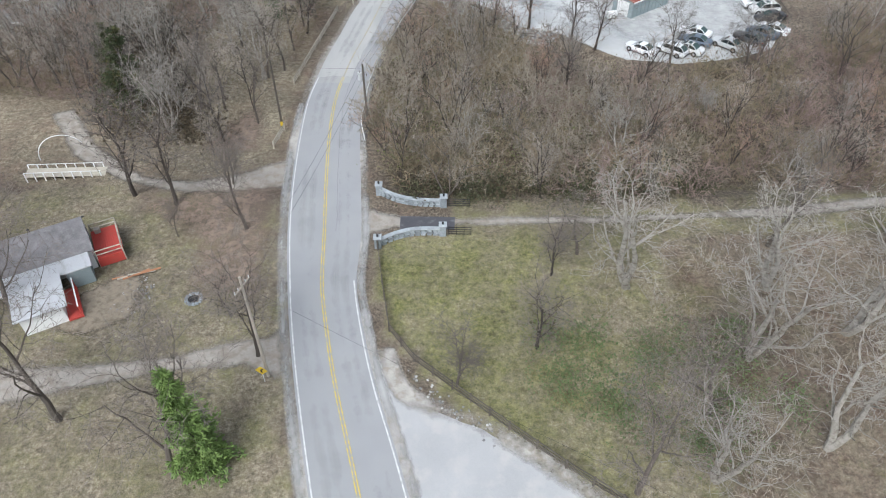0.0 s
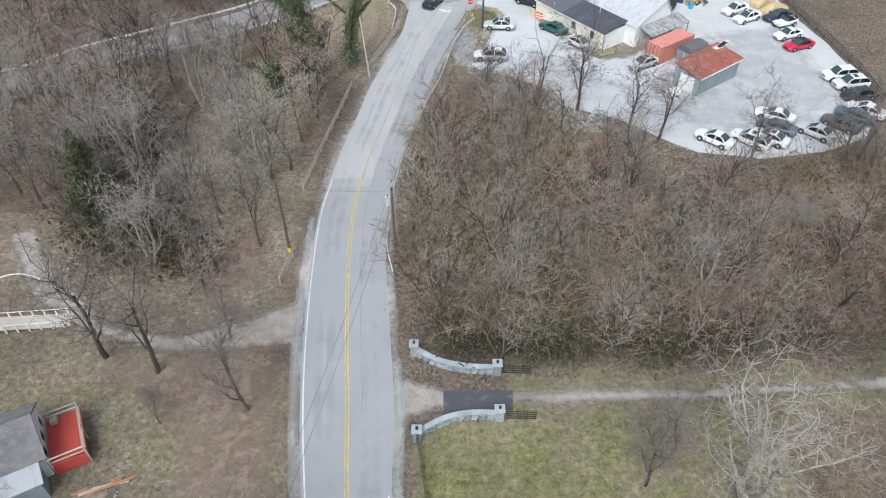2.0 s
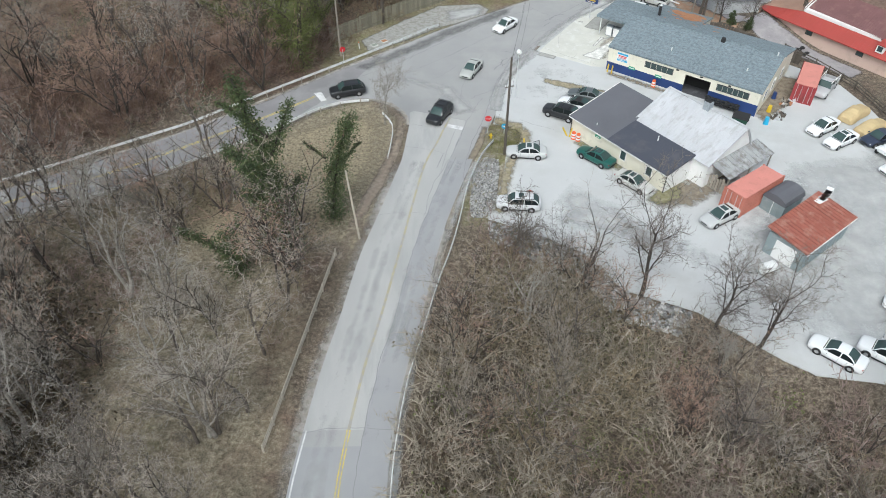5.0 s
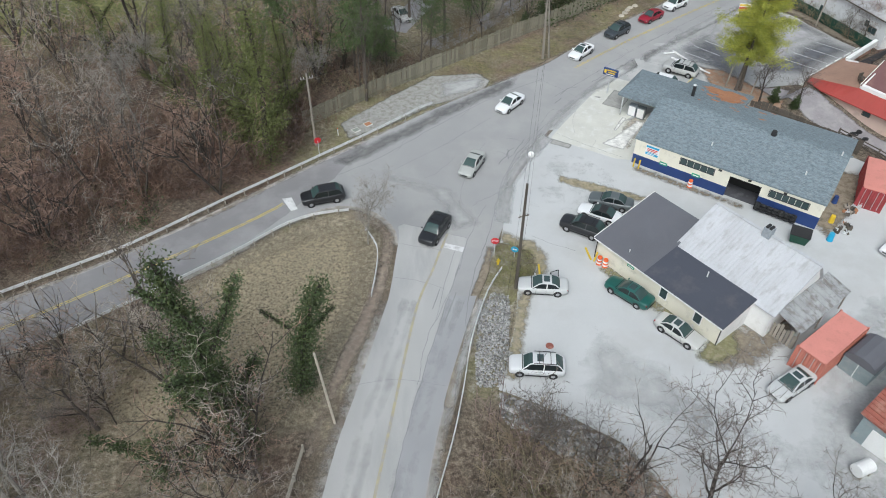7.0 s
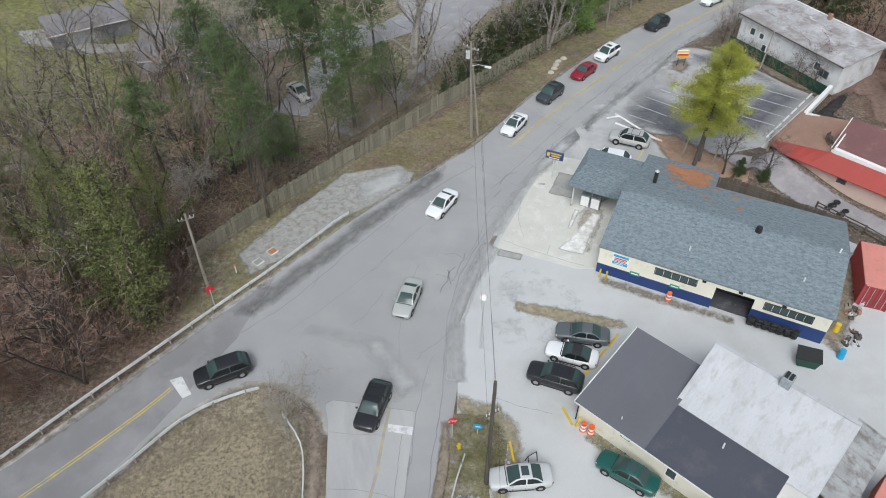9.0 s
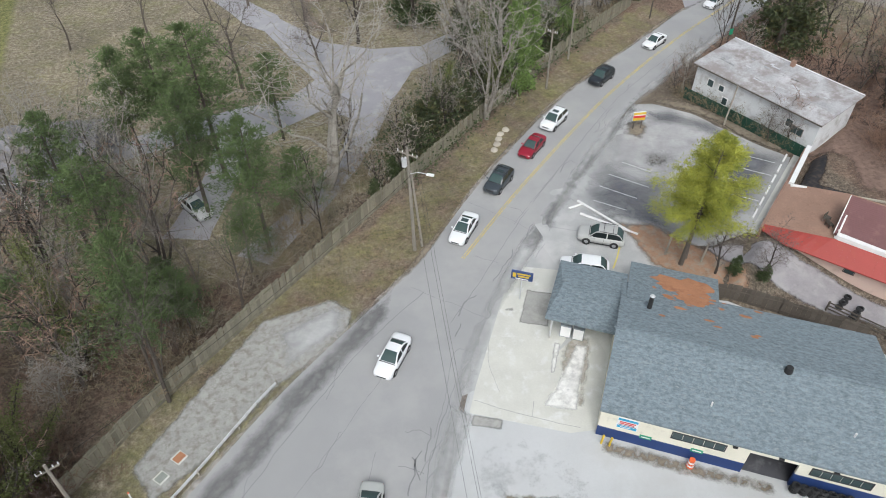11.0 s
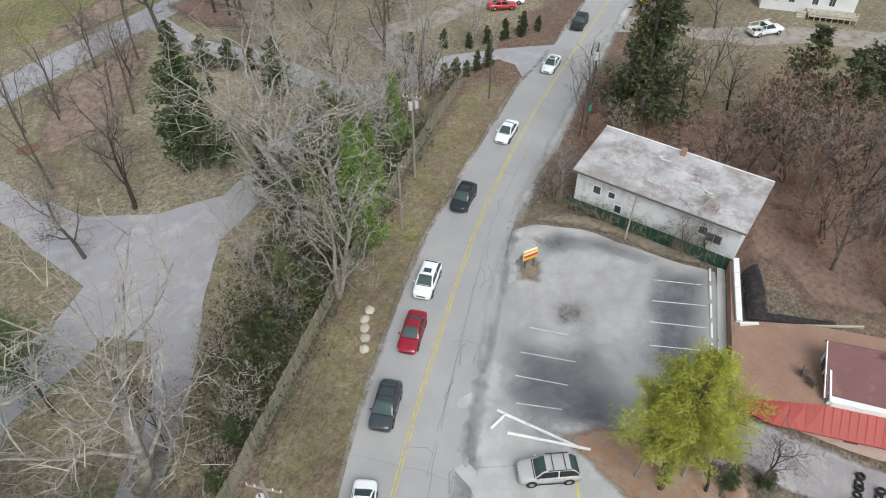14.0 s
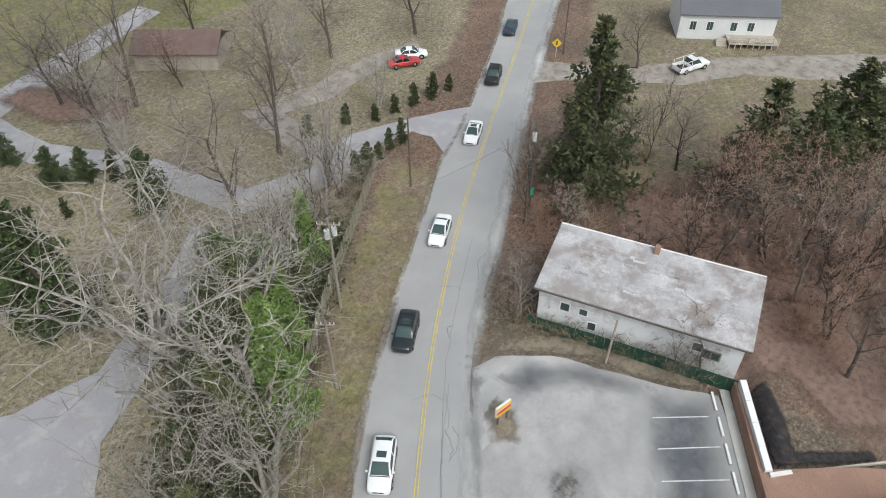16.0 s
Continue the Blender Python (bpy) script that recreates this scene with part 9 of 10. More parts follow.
for k in range(8):
    t = tagged(new("tyre", tyre_mesh), "old black tyre in a heap behind the garage", "tyre", "tyres behind the garage")
    t.matrix_basis = pose(45.9 + 0.5 * (k % 4), 144.8 + 0.75 * (k // 4) + 0.2 * k, 0.14 + 0.2 * (k % 2), 90 + rng.gauss(0, 8), 0, rng.uniform(0, 180))
for k in range(26):
    x, y = rng.uniform(36.4, 39.4), 0
    s = rng.uniform(0, 7.5)
    px, py = 36.0 + s * 0.62 + rng.uniform(0, 1.6), 129.0 + s * 0.78 - rng.uniform(0, 0.8)
    e = thing("scrap_part", px, py, 0.04, rng.uniform(0, 360), "dirty car part dumped beside the garage", "scrap", "scrap beside the garage")
    w, d, h = rng.uniform(0.15, 0.4), rng.uniform(0.12, 0.3), rng.uniform(0.12, 0.55)
    part("casing", bbox(-w, -d, 0, w, d, h, 0.06), rng.choice((WOOD_GREY, BLACK, WOOD_DARK, WOOD_DARK, STEEL, BARE_RUST)), e)
    part("bracket", rod(bmesh.new(), (-w * 0.6, 0, h), (w * 0.7, 0.1, h + 0.2), 0.05, n=6), rng.choice((STEEL, BLACK)), e)
fr = thing("display_frame", 5.9, 123.1, 0.04, 20, "dark metal sandwich board frame on gravel", "sign frame")
for a, b in (((-0.4, -0.25, 0), (-0.4, 0, 1.0)), ((0.4, -0.25, 0), (0.4, 0, 1.0)), ((-0.4, 0.25, 0), (-0.4, 0, 1.0)), ((0.4, 0.25, 0), (0.4, 0, 1.0)), ((-0.4, 0, 1.0), (0.4, 0, 1.0))):
    part("leg", beam(bmesh.new(), a, b, 0.05, 0.05), BLACK, fr)
part("panel", slab(bmesh.new(), [(-0.36, -0.2, 0.2), (0.36, -0.2, 0.2), (0.36, -0.02, 0.95), (-0.36, -0.02, 0.95)], 0.03), STEEL, fr)
for k in range(2):
    v = thing("vending_box", 20.3 + 0.9 * k, 151.9 - 0.7 * k, 0.06, -37, "grey ice box under the forecourt canopy", "ice box", "ice boxes")
    part("cabinet", bbox(-0.5, -0.4, 0, 0.5, 0.4, 1.5, 0.04), STONE, v)
    part("door", bbox(-0.44, -0.44, 0.15, 0.44, -0.405, 1.4, 0.01), WHITE, v)
mh = thing("manhole_cover", 4.3, 114.8, 0.036, 0, "rusty round manhole cover in gravel", "manhole cover")
part("plate", rod(bmesh.new(), (0, 0, 0), (0, 0, 0.02), 0.36, n=18), RUST, mh)
mh = thing("manhole_cover", 18.6, 160.6, 0.061, 0, "dark round manhole cover in concrete", "manhole cover")
part("plate", rod(bmesh.new(), (0, 0, 0), (0, 0, 0.02), 0.5, n=18), WOOD_DARK, mh)
ring = thing("fire_ring", -23.6, 44.6, 0.0, 0, "round stone fire ring full of ash", "fire ring")
for k in range(14):
    a = 2 * math.pi * k / 14
    part("stone", bbox(math.cos(a) * 0.7 - 0.16, math.sin(a) * 0.7 - 0.16, -0.05, math.cos(a) * 0.7 + 0.16, math.sin(a) * 0.7 + 0.16, 0.22, 0.05), STONE, ring)
part("ash", rod(bmesh.new(), (0, 0, 0), (0, 0, 0.08), 0.6, n=14), BLACK, ring)

# shop sign by the forecourt
s = thing("shop_sign", 18.2, 157.2, 0.06, -35, "navy shop sign with yellow lettering on a steel post", "shop sign")
part("post", rod(bmesh.new(), (0, 0, 0), (0, 0, 3.0), 0.06, n=8), STEEL, s)
b = part("board", bbox(-1.0, -0.1, 2.6, 1.0, 0.1, 3.6, 0.03), NAVY, s)
for z, w in ((3.35, 0.62), (3.05, 0.5)):
    part("lettering", bbox(-w + 0.15, -0.125, z - 0.08, w + 0.15, -0.102, z + 0.08), YELLOW, b)
part("lettering", bbox(-0.6, -0.125, 2.72, 0.6, -0.102, 2.8), WHITE, b)
part("emblem", bbox(-0.85, -0.125, 2.9, -0.55, -0.102, 3.4), YELLOW, b)


# ---- gravel patch, rubble bank ----
layer([(-17.2, 150.9), (-15.6, 146.8), (-10.5, 149.6), (-5.0, 154.2), (2.2, 157.8), (3.4, 161.0), (1.8, 163.4), (-5.2, 162.8), (-11.0, 157.4)], GRIT, "pale gravel lay-by inside the fence", "gravel", 0.95, 1.0, 0.04, 0.3)
layer([(-4.5, 155.4), (1.8, 158.4), (2.8, 161.2), (1.6, 162.8), (-4.6, 161.0)], DUST_PALE, "pale dust on the lay-by", "dust", 0.7, 1.6, 0.05, 0.4)


for x, y, yaw, w, m, label in ((-13.2, 150.6, 38, 0.42, BARE_RUST, "rusty square ground utility box in the gravel"), (-14.6, 149.3, 38, 0.4, GREY_LID, "grey-green ground utility box in the gravel")):
    lid = thing("utility_box", x, y, G(x, y) + 0.03, yaw, label, "utility box", "utility boxes")
    part("rim", bbox(-w - 0.06, -w - 0.06, 0, w + 0.06, w + 0.06, 0.04, 0.01), CONCRETE, lid)
    part("plate", bbox(-w, -w * 0.8, 0.042, w, w * 0.8, 0.06, 0.008), m, lid)
mk = thing("marker_stake", -16.7, 148.2, G(-16.7, 148.2), 0, "white utility marker stake in dry grass", "marker stake")
part("stake", bbox(-0.05, -0.03, 0, 0.05, 0.03, 1.1, 0.01), WHITE, mk)
part("cap", bbox(-0.055, -0.035, 0.95, 0.055, 0.035, 1.11, 0.01), ORANGE, mk)


def stone_arrays(seed):
    rng = random.Random(seed)
    bm = bmesh.new()
    bmesh.ops.create_cube(bm, size=1.0)
    for v in bm.verts:
        v.co = Vector((v.co.x * rng.uniform(0.6, 1.1), v.co.y * rng.uniform(0.6, 1.1), v.co.z * rng.uniform(0.5, 0.9))) * 0.4
    a = np.array([tuple(v.co) for v in bm.verts]), np.array([[v.index for v in f.verts] for f in bm.faces])
    bm.free()
    return a


ROCKS = [stone_arrays(k) for k in range(5)]
BANK1 = [(-0.2, 121.4), (1.3, 121.0), (1.2, 118.3), (0.8, 116), (0.5, 113), (-0.5, 110.6), (-2.4, 110.6), (-2.4, 113), (-2.0, 116.3), (-1.7, 118.6)]
BANK2 = [(-0.6, 110.0), (4.5, 107.6), (8.6, 104.9), (11.4, 99.9), (17.5, 96.7), (16.0, 94.6), (10.5, 97.4), (8.0, 101.8), (4.0, 104.2), (-0.5, 107.5)]
scatter("rubble", spots_in(BANK1, 2600, 401), RUBBLE, "pale broken rubble on the road bank", "rubble", 0.12, 0.5, 7, ROCKS)
scatter("rubble", spots_in(BANK2, 1500, 402), RUBBLE, "pale broken rubble on the yard bank", "rubble", 0.25, 1.0, 8, ROCKS)
scatter("rubble", spots_in([(-1.5, 33.5), (4.5, 28.2), (5.5, 29.4), (-0.5, 34.6), (-3.5, 37)], 60, 403), RUBBLE, "loose stones along the lane edge", "rubble", 0.2, 0.55, 9, ROCKS)
scatter("rubble", spots_in([(-31.5, 43.0), (-28.5, 42.5), (-27.5, 46), (-29.5, 48.6)], 110, 404), RUBBLE, "scattered stones beside the cottage", "rubble", 0.15, 0.45, 10, ROCKS)
for x, y in ((24.3, 182.0), (24.9, 182.9), (25.9, 183.6), (23.7, 181.0), (22.9, 180.0)):
    e = thing("boulder", x + 2.5, y + 0.6, 0.0, 40, "flat pale boulder in the grass verge", "boulder", "verge boulders")
    bm = bmesh.new()
    bmesh.ops.create_icosphere(bm, subdivisions=2, radius=0.5)
    for v in bm.verts:
        v.co = Vector((v.co.x * 1.1, v.co.y * 0.9, v.co.z * 0.5)) * (1 + 0.2 * noise.noise(v.co * 2 + Vector((x, y, 0))))
    part("rock", bm, WOOD_PALE, e)


# ---- upper car park, brick terrace ----
sheet("car_park", [(28.9, 169.6), (30.0, 165.6), (31.5, 162.8), (35.5, 158.5), (39, 156.8), (45.9, 157.6), (50.6, 161.6), (56.8, 166.6), (54.5, 172), (52.0, 179.8), (49.0, 183.4), (46.6, 184.2), (36.9, 176.4)], 0.04, PARKING, "cracked parking asphalt under pale dust", "parking lot", amp=0.15, seed=14)
for a, b in (((35.8, 171.6), (38.6, 167.7)), ((33.7, 170.0), (36.3, 166.4)), ((31.8, 167.9), (34.2, 165.0)), ((38.4, 173.2), (40.4, 170.2)), ((51.6, 169.8), (54.4, 166.4)), ((49.3, 168.1), (52.4, 164.5)), ((47.0, 166.6), (50.2, 162.8)), ((44.8, 164.8), (48.0, 161.2))):
    band("stall_line", [a, ((a[0] + b[0]) / 2, (a[1] + b[1]) / 2), b], 0.1, 0.055, WHITE_LINE, "faded white parking stall line", "road marking")
for k in range(6):
    x, y = 56.0 - k * 1.95, 166.7 - k * 1.45
    w = thing("wheel_stop", x, y, G(x, y) + 0.05, 36.5, "white concrete wheel stop at the path edge", "wheel stop", "white wheel stops")
    part("block", bbox(-0.9, -0.1, 0, 0.9, 0.1, 0.16, 0.03), WHITE, w)
for a, b, h in (((30.1, 168.3), (32.6, 161.6), 0.0), ((28.5, 167.3), (30.4, 167.6), 0.14), ((29.3, 166.2), (33.1, 161.0), 0.0)):
    ga, gb = G(*a), G(*b)
    lg = thing("timber_pole", *a, ga + 0.05, 0, "white-painted timber pole lying on asphalt", "timber pole", "lying timber poles")
    part("log", rod(bmesh.new(), (0, 0, 0.12 + h), (b[0] - a[0], b[1] - a[1], gb - ga + 0.12 + h * 0.3), 0.13, 0.11, n=8), WHITE, lg)
s = thing("pylon_sign", 43.9, 179.0, 0.1, -10, "white and yellow roadside sign with a red stripe", "roadside sign")
for x in (-0.5, 0.5):
    part("leg", rod(bmesh.new(), (x, 0, 0), (x, 0, 1.6), 0.07, n=8), WOOD_DARK, s)
b = part("board", bbox(-0.8, -0.1, 1.2, 0.8, 0.1, 2.4, 0.03), WHITE, s)
part("stripe", bbox(-0.78, -0.12, 1.6, 0.78, -0.102, 1.9), REDSIGN, b)
part("stripe", bbox(-0.78, -0.12, 1.25, 0.78, -0.102, 1.596), YELLOW, b)
part("stripe", bbox(-0.78, -0.12, 2.05, 0.78, -0.102, 2.35), YELLOW, b)
layer([(41.0, 178.2), (43.2, 175.6), (46.2, 178.6), (46.2, 181.4), (43.6, 181.6)], DIRT_BROWN, "weedy soil patch round the sign", "planting bed", 0.8, 1.6, 0.056, 0.4)
layer([(41.5, 181.6), (46, 184.6), (52, 178), (55.4, 171), (51, 169.6), (47.6, 165.2), (42.5, 160.4), (39.5, 163.8), (40.5, 167), (37.4, 171.0), (33.6, 170.0), (31, 169.6), (35, 174.4)], PARK_DUST, "pale dust swirled over the car park", "dust", 0.62, 3.0, 0.051, 0.7)
layer([(53.6, 172.0), (56.4, 166.6), (46.3, 159.2), (39.4, 160.8), (42.5, 165.0), (47.4, 168.3)], BLACKTOP, "bare black asphalt in the car park", "blacktop", 0.85, 3.0, 0.0445, 0.6)
layer([(36.4, 174.2), (41.8, 168.3), (37.2, 158.2), (33, 160.8), (29.0, 166.6), (31, 170.0)], BLACKTOP, "bare black asphalt in the car park", "blacktop", 0.66, 3.2, 0.0445, 0.6)
layer([(45.4, 183.0), (47.6, 182.0), (49.0, 178.0), (47.0, 177.6), (45.6, 180.0)], BLACKTOP, "bare black asphalt in the car park", "blacktop", 0.75, 1.2, 0.0445, 0.5)
layer([(39.6, 172.8), (42.4, 175.2), (45.2, 172.6), (43.2, 169.4), (40.2, 169.8)], DIRT_DARK, "muddy pothole full of dead weeds", "pothole", 0.8, 2.4, 0.054, 0.3)
layer([(32.0, 164.0), (35.6, 162.4), (37.8, 158.0), (39.4, 155.6), (40.4, 152.6), (38.6, 149.4), (34, 152.6), (31.6, 156.6)], RUSSET, "russet pine litter under the pine", "leaf bed", 0.85, 1.0, 0.055, 0.5)
layer([(37.6, 157.2), (40.6, 157.0), (43.4, 155.6), (45.6, 152.8), (47.4, 150.3), (49.8, 146.2), (54.0, 140.2), (50.6, 138.0), (47.0, 143.4), (44.0, 146.0), (41.2, 149.5), (40.2, 152.4), (38.4, 154.4)], DRIVE_GREY, "pale grey drive behind the garage fence", "drive", 0.95, 0.9, 0.06, 0.5)
layer_along([(45.2, 184.4), (47.4, 184.2), (49.9, 183.5), (52.4, 181.0), (54.4, 176.8), (55.6, 172.2), (57.4, 167.8)], 3.2, DIRT_BROWN, "brown dirt and leaves at the car park edge", "dirt strip", 0.8, 0.075, 0.3, 11)
layer([(47.0, 181.6), (50.4, 181.6), (53.0, 177.0), (54.6, 171.0), (52.6, 171.6), (50.4, 176.6), (47.4, 179.0)], BLACKTOP, "bare black asphalt in the car park", "blacktop", 0.62, 1.5, 0.056, 0.5)
layer([(29.6, 166), (33, 161), (38, 157.6), (36, 162), (33.4, 165.4)], DUST_GREY, "dust along the car park edge", "dust", 0.7, 1.2, 0.048, 0.6)
# brick terrace: a slope of brick paving from the path wall up to the roof level of the restaurant
def terrace_at(a, b):
    """The place a along and b across the restaurant's front, on the terrace."""
    return 45.2 + 0.581 * a + 0.814 * b, 153.6 - 0.814 * a + 0.581 * b, 2.45 + 0.2 * min(6.3, a + 2.9)


def brick_terrace():
    cells, vs, fs, at = [], [], [], {}
    for i in range(-29, 160, 5):
        for j in range(10, 172, 5):
            a, b = i / 10, j / 10
            if b < 9.4 or a < -2.4:
                cells.append((a, b))
    def vert(a, b):
        k = (round(a * 10), round(b * 10))
        if k not in at:
            at[k] = len(vs)
            vs.append(terrace_at(a, b))
        return at[k]
    for a, b in cells:
        fs.append((vert(a, b), vert(a + 0.5, b), vert(a + 0.5, b + 0.5), vert(a, b + 0.5)))
    ob = new("brick_terrace", mesh_of("brick_terrace", vs, fs, BRICK))
    tagged(ob, "reddish brown brick terrace strewn with leaves", "terrace", kind="structure")


brick_terrace()
edge = thing("terrace_wall", *terrace_at(-2.9, 0)[:2], 0, -54.5, "orange-brown brick wall below the brick terrace", "retaining wall")
for k in range(16):
    part("brick_course", bbox(-0.02 - 0.004 * (k % 2), 0.4, 0.155 * k, 0.2, 17.4, 0.155 * k + 0.145), BRICK, edge)
part("coping", bbox(-0.05, 0.4, 2.48, 0.2, 9.4, 2.54), BRICK, edge)
walk_way = [terrace_at(-3.35, b)[:2] for b in (0.8, 5, 9, 13, 17.6)]
band("garden_path", walk_way, 0.75, 0.12, CONCRETE, "narrow pale concrete path below the terrace", "path")
pool = thing("retaining_wall", 0, 0, 0, 0, "low white retaining wall round a dark basin", "retaining wall")
for k in range(4):
    p, q = Vector((51.4, 160.9, 2.45)).lerp(Vector((57.7, 165.6, 2.75)), k / 4), Vector((51.4, 160.9, 2.45)).lerp(Vector((57.7, 165.6, 2.75)), (k + 0.98) / 4)
    part("wall", beam(bmesh.new(), p, q, 0.5, 0.8), WHITE, pool)
part("wall", beam(bmesh.new(), (51.2, 160.7, 2.55), (52.3, 159.6, 2.7), 0.3, 0.45), WHITE, pool)
part("kerb", beam(bmesh.new(), (52.35, 159.55, 2.75), (58.0, 153.6, 3.7), 0.14, 0.2), WOOD_PALE, pool, "low timber kerb")
layer([(58.0, 165.2), (51.9, 160.6), (57.4, 154.8), (58.6, 155.6), (54.8, 160.0), (57.2, 161.6), (60.0, 164.4)], WET, "dark wet basin with floating leaves", "basin", 1.0, 0.7, 0.16, 0.4)
layer([(57.0, 165.8), (60, 163), (57, 158), (62, 152), (70, 150), (74, 160), (68, 172), (60, 176)], RUSSET_LEAVES, "russet fallen leaves round the basin", "leaf bed", 0.85, 2.0, 0.1, 0.8)
for a, b, yaw in ((2.2, 3.9, 20), (2.6, 3.0, 80)):
    x, y, z = terrace_at(a, b)
    c = thing("folded_chair", x, y, z, yaw, "dark folded garden chair standing on brick paving", "chair", "terrace chairs")
    part("seat", bbox(-0.35, -0.25, 0.35, 0.35, 0.25, 0.4), WOOD_DARK, c)
    part("backrest", bbox(-0.35, 0.22, 0.4, 0.35, 0.28, 0.85), WOOD_DARK, c)
    for dx in (-0.3, 0.3):
        for dy in (-0.22, 0.22):
            part("leg", bbox(dx - 0.03, dy - 0.03, 0, dx + 0.03, dy + 0.03, 0.35), WOOD_DARK, c)
green = thing("green_fence", 54.0, 183.4, 0.1, 0, "dark green sheet fence below the white building", "fence")
gp = [(0, 0), (1.6, -6.0), (3.0, -12.0), (4.3, -17.6)]
for (xa, ya), (xb, yb) in zip(gp, gp[1:]):
    n = 7
    for k in range(n):
        p = (xa + (xb - xa) * k / n, ya + (yb - ya) * k / n)
        q = (xa + (xb - xa) * (k + 0.96) / n, ya + (yb - ya) * (k + 0.96) / n)
        z = G(54 + p[0], 183.4 + p[1])
        part("sheet", beam(bmesh.new(), (p[0] - 0.5, p[1], z + 0.75), (q[0] - 0.5, q[1], z + 0.75), 0.05, 1.5), DARKGREEN, green)
for (x, y, h) in ((54.2, 175.6, 5.5), (34.0, 157.4, 3.0), (36.6, 155.2, 2.6)):
    p = thing("timber_post", x, y, G(x, y), 0, "old leaning timber post", "post", "timber posts")
    part("shaft", rod(bmesh.new(), (0, 0, -0.2), (0.15, -0.1, h), 0.11, 0.09, n=8), WOOD_GREY, p)

# ---- drives and lawns beyond the fence ----
DRIVE = mat("mauve_drive_asphalt", (0.325, 0.318, 0.335), 0.9, 0.12, 0.3, 9, 0.2, stain=(0.39, 0.385, 0.39), amount=0.4)
sheet("park_drive", [(-6, 172), (3.0, 180.0), (8.3, 186.8), (11.0, 193.0), (7.6, 197.0), (3.9, 197.0), (-0.9, 196.1), (-20, 192), (-22, 196), (-3, 200), (4.4, 200.2), (8.6, 204), (6.4, 212), (4.4, 222), (6, 227), (8.9, 221.8), (12.2, 214.6), (18.4, 210.2), (25.5, 208.8), (34, 213), (42, 219), (44, 215.6), (36, 209.6), (30.4, 206.4), (21.8, 202.0), (17.2, 195.6), (13.1, 188.4), (9.2, 182.6), (4.5, 177), (-3.2, 169.6)], 0.04, DRIVE, "pale winding asphalt drive through lawns", "driveway", amp=0.15, seed=21)
sheet("park_drive", [(8.2, 220.2), (4.4, 221), (2.0, 224.2), (-1.9, 235.6), (-9, 250), (-4.5, 253), (-0.6, 243.4), (4.3, 231.5), (7.2, 226)], 0.046, DRIVE, "grey drive climbing past bare trees", "driveway", amp=0.15, seed=27)
sheet("park_drive", [(2.6, 248), (12.6, 252.6), (26.1, 258.2), (42.0, 264.6), (70, 275), (71, 270), (41.2, 258.4), (26.8, 251.8), (11.1, 244.8), (3, 241)], 0.04, DRIVE, "grey asphalt lane through lawns", "driveway", amp=0.15, seed=22)
sheet("park_drive", [(80.5, 211.6), (77.7, 213.4), (72.4, 216.2), (65.4, 219.2), (57.8, 217.4), (50, 220), (46, 236), (40, 246), (38.5, 259), (35, 258), (36.5, 244), (42.5, 234), (46.5, 217), (57.9, 212.6), (65.4, 214.6), (70.9, 213.6), (71.6, 211.0), (69.8, 206.8), (72, 207.0)], 0.052, DRIVE, "gravel drive joining the road", "driveway", amp=0.2, seed=23)
sheet("park_drive", [(58, 217), (60, 234), (70.3, 232.0), (81.1, 232.4), (90, 230), (88, 225.8), (80, 228.5), (70, 227.5), (63.5, 229.5), (62.5, 218.5)], 0.045, GRAVEL, "gravel parking place under trees", "driveway", amp=0.3, seed=24)
sheet("park_drive", [(-13, 177), (-8, 186), (-5.5, 194), (7, 199.8), (16, 210), (19, 207), (9, 196.6), (-1.5, 191.8), (-4.5, 184), (-8.5, 175.5)], 0.036, DRIVE, "pale asphalt drive behind the fence", "driveway", amp=0.2, seed=25)
sheet("farm_drive", [(92, 216.2), (96, 213.6), (103, 201), (108, 197.5), (115, 191.5), (128, 178), (140, 160), (134, 156), (121, 173), (112, 187.5), (104, 192.5), (95, 206), (88, 211)], 0.03, GRAVEL, "muddy gravel farm drive", "driveway", amp=0.5, seed=26)
for cx, cy, r in ((24, 242, 1.6), (11, 232, 1.4)):
    sheet("mulch_bed", [(cx + math.cos(a) * r, cy + math.sin(a) * r * 0.8) for a in np.linspace(0, 5.9, 14)], 0.05, mat("brown_mulch", (0.16, 0.09, 0.06), 0.95, 0.3, 1.0, 8, 0.5), "round bed of brown mulch", "planting bed", thick=0.1)


# ---- single trees, as they stand ----
def tallness(proto):
    return max(v.co.z for o in proto.children for v in o.data.vertices)


def one(proto, x, y, h, yaw=0.0, label="", wide=1.0, tilt=(0, 0)):
    """A copy of the tree, h metres high."""
    s = h / TALLNESS.setdefault(proto.name, tallness(proto))
    ob = copy_thing(proto, pose(x, y, G(x, y) - 0.05, tilt[0], tilt[1], yaw))
    ob.scale = (s * wide, s * wide, s)
    if label:
        ob["label"] = label
    return ob


TALLNESS = {}
BIG = bare_tree(61, 15, 0.36, BARK_PALE, TWIG_PALE, "large sycamore with pale spreading limbs", forks=2, gnarl=0.27, spread=0.88, dens=0.86, fine=2.0, up=0.13)
MAPLE = bare_tree(63, 14, 0.32, BARK, TWIG_DARK, "broad leafless maple with crooked limbs", gnarl=0.24, spread=1.0, dens=0.88, fine=2.6, up=0.08)
DARK = bare_tree(64, 11, 0.25, BARK_DARK, TWIG_DARK, "dark-stemmed leafless tree with a forked trunk", gnarl=0.2, spread=0.85, dens=0.82, fine=2.2, up=0.12)
DEAD = bare_tree(68, 9, 0.2, BARK, TWIG_DARK, "half-dead leafless tree with broken limbs", gnarl=0.16, dens=0.8, spread=0.8)
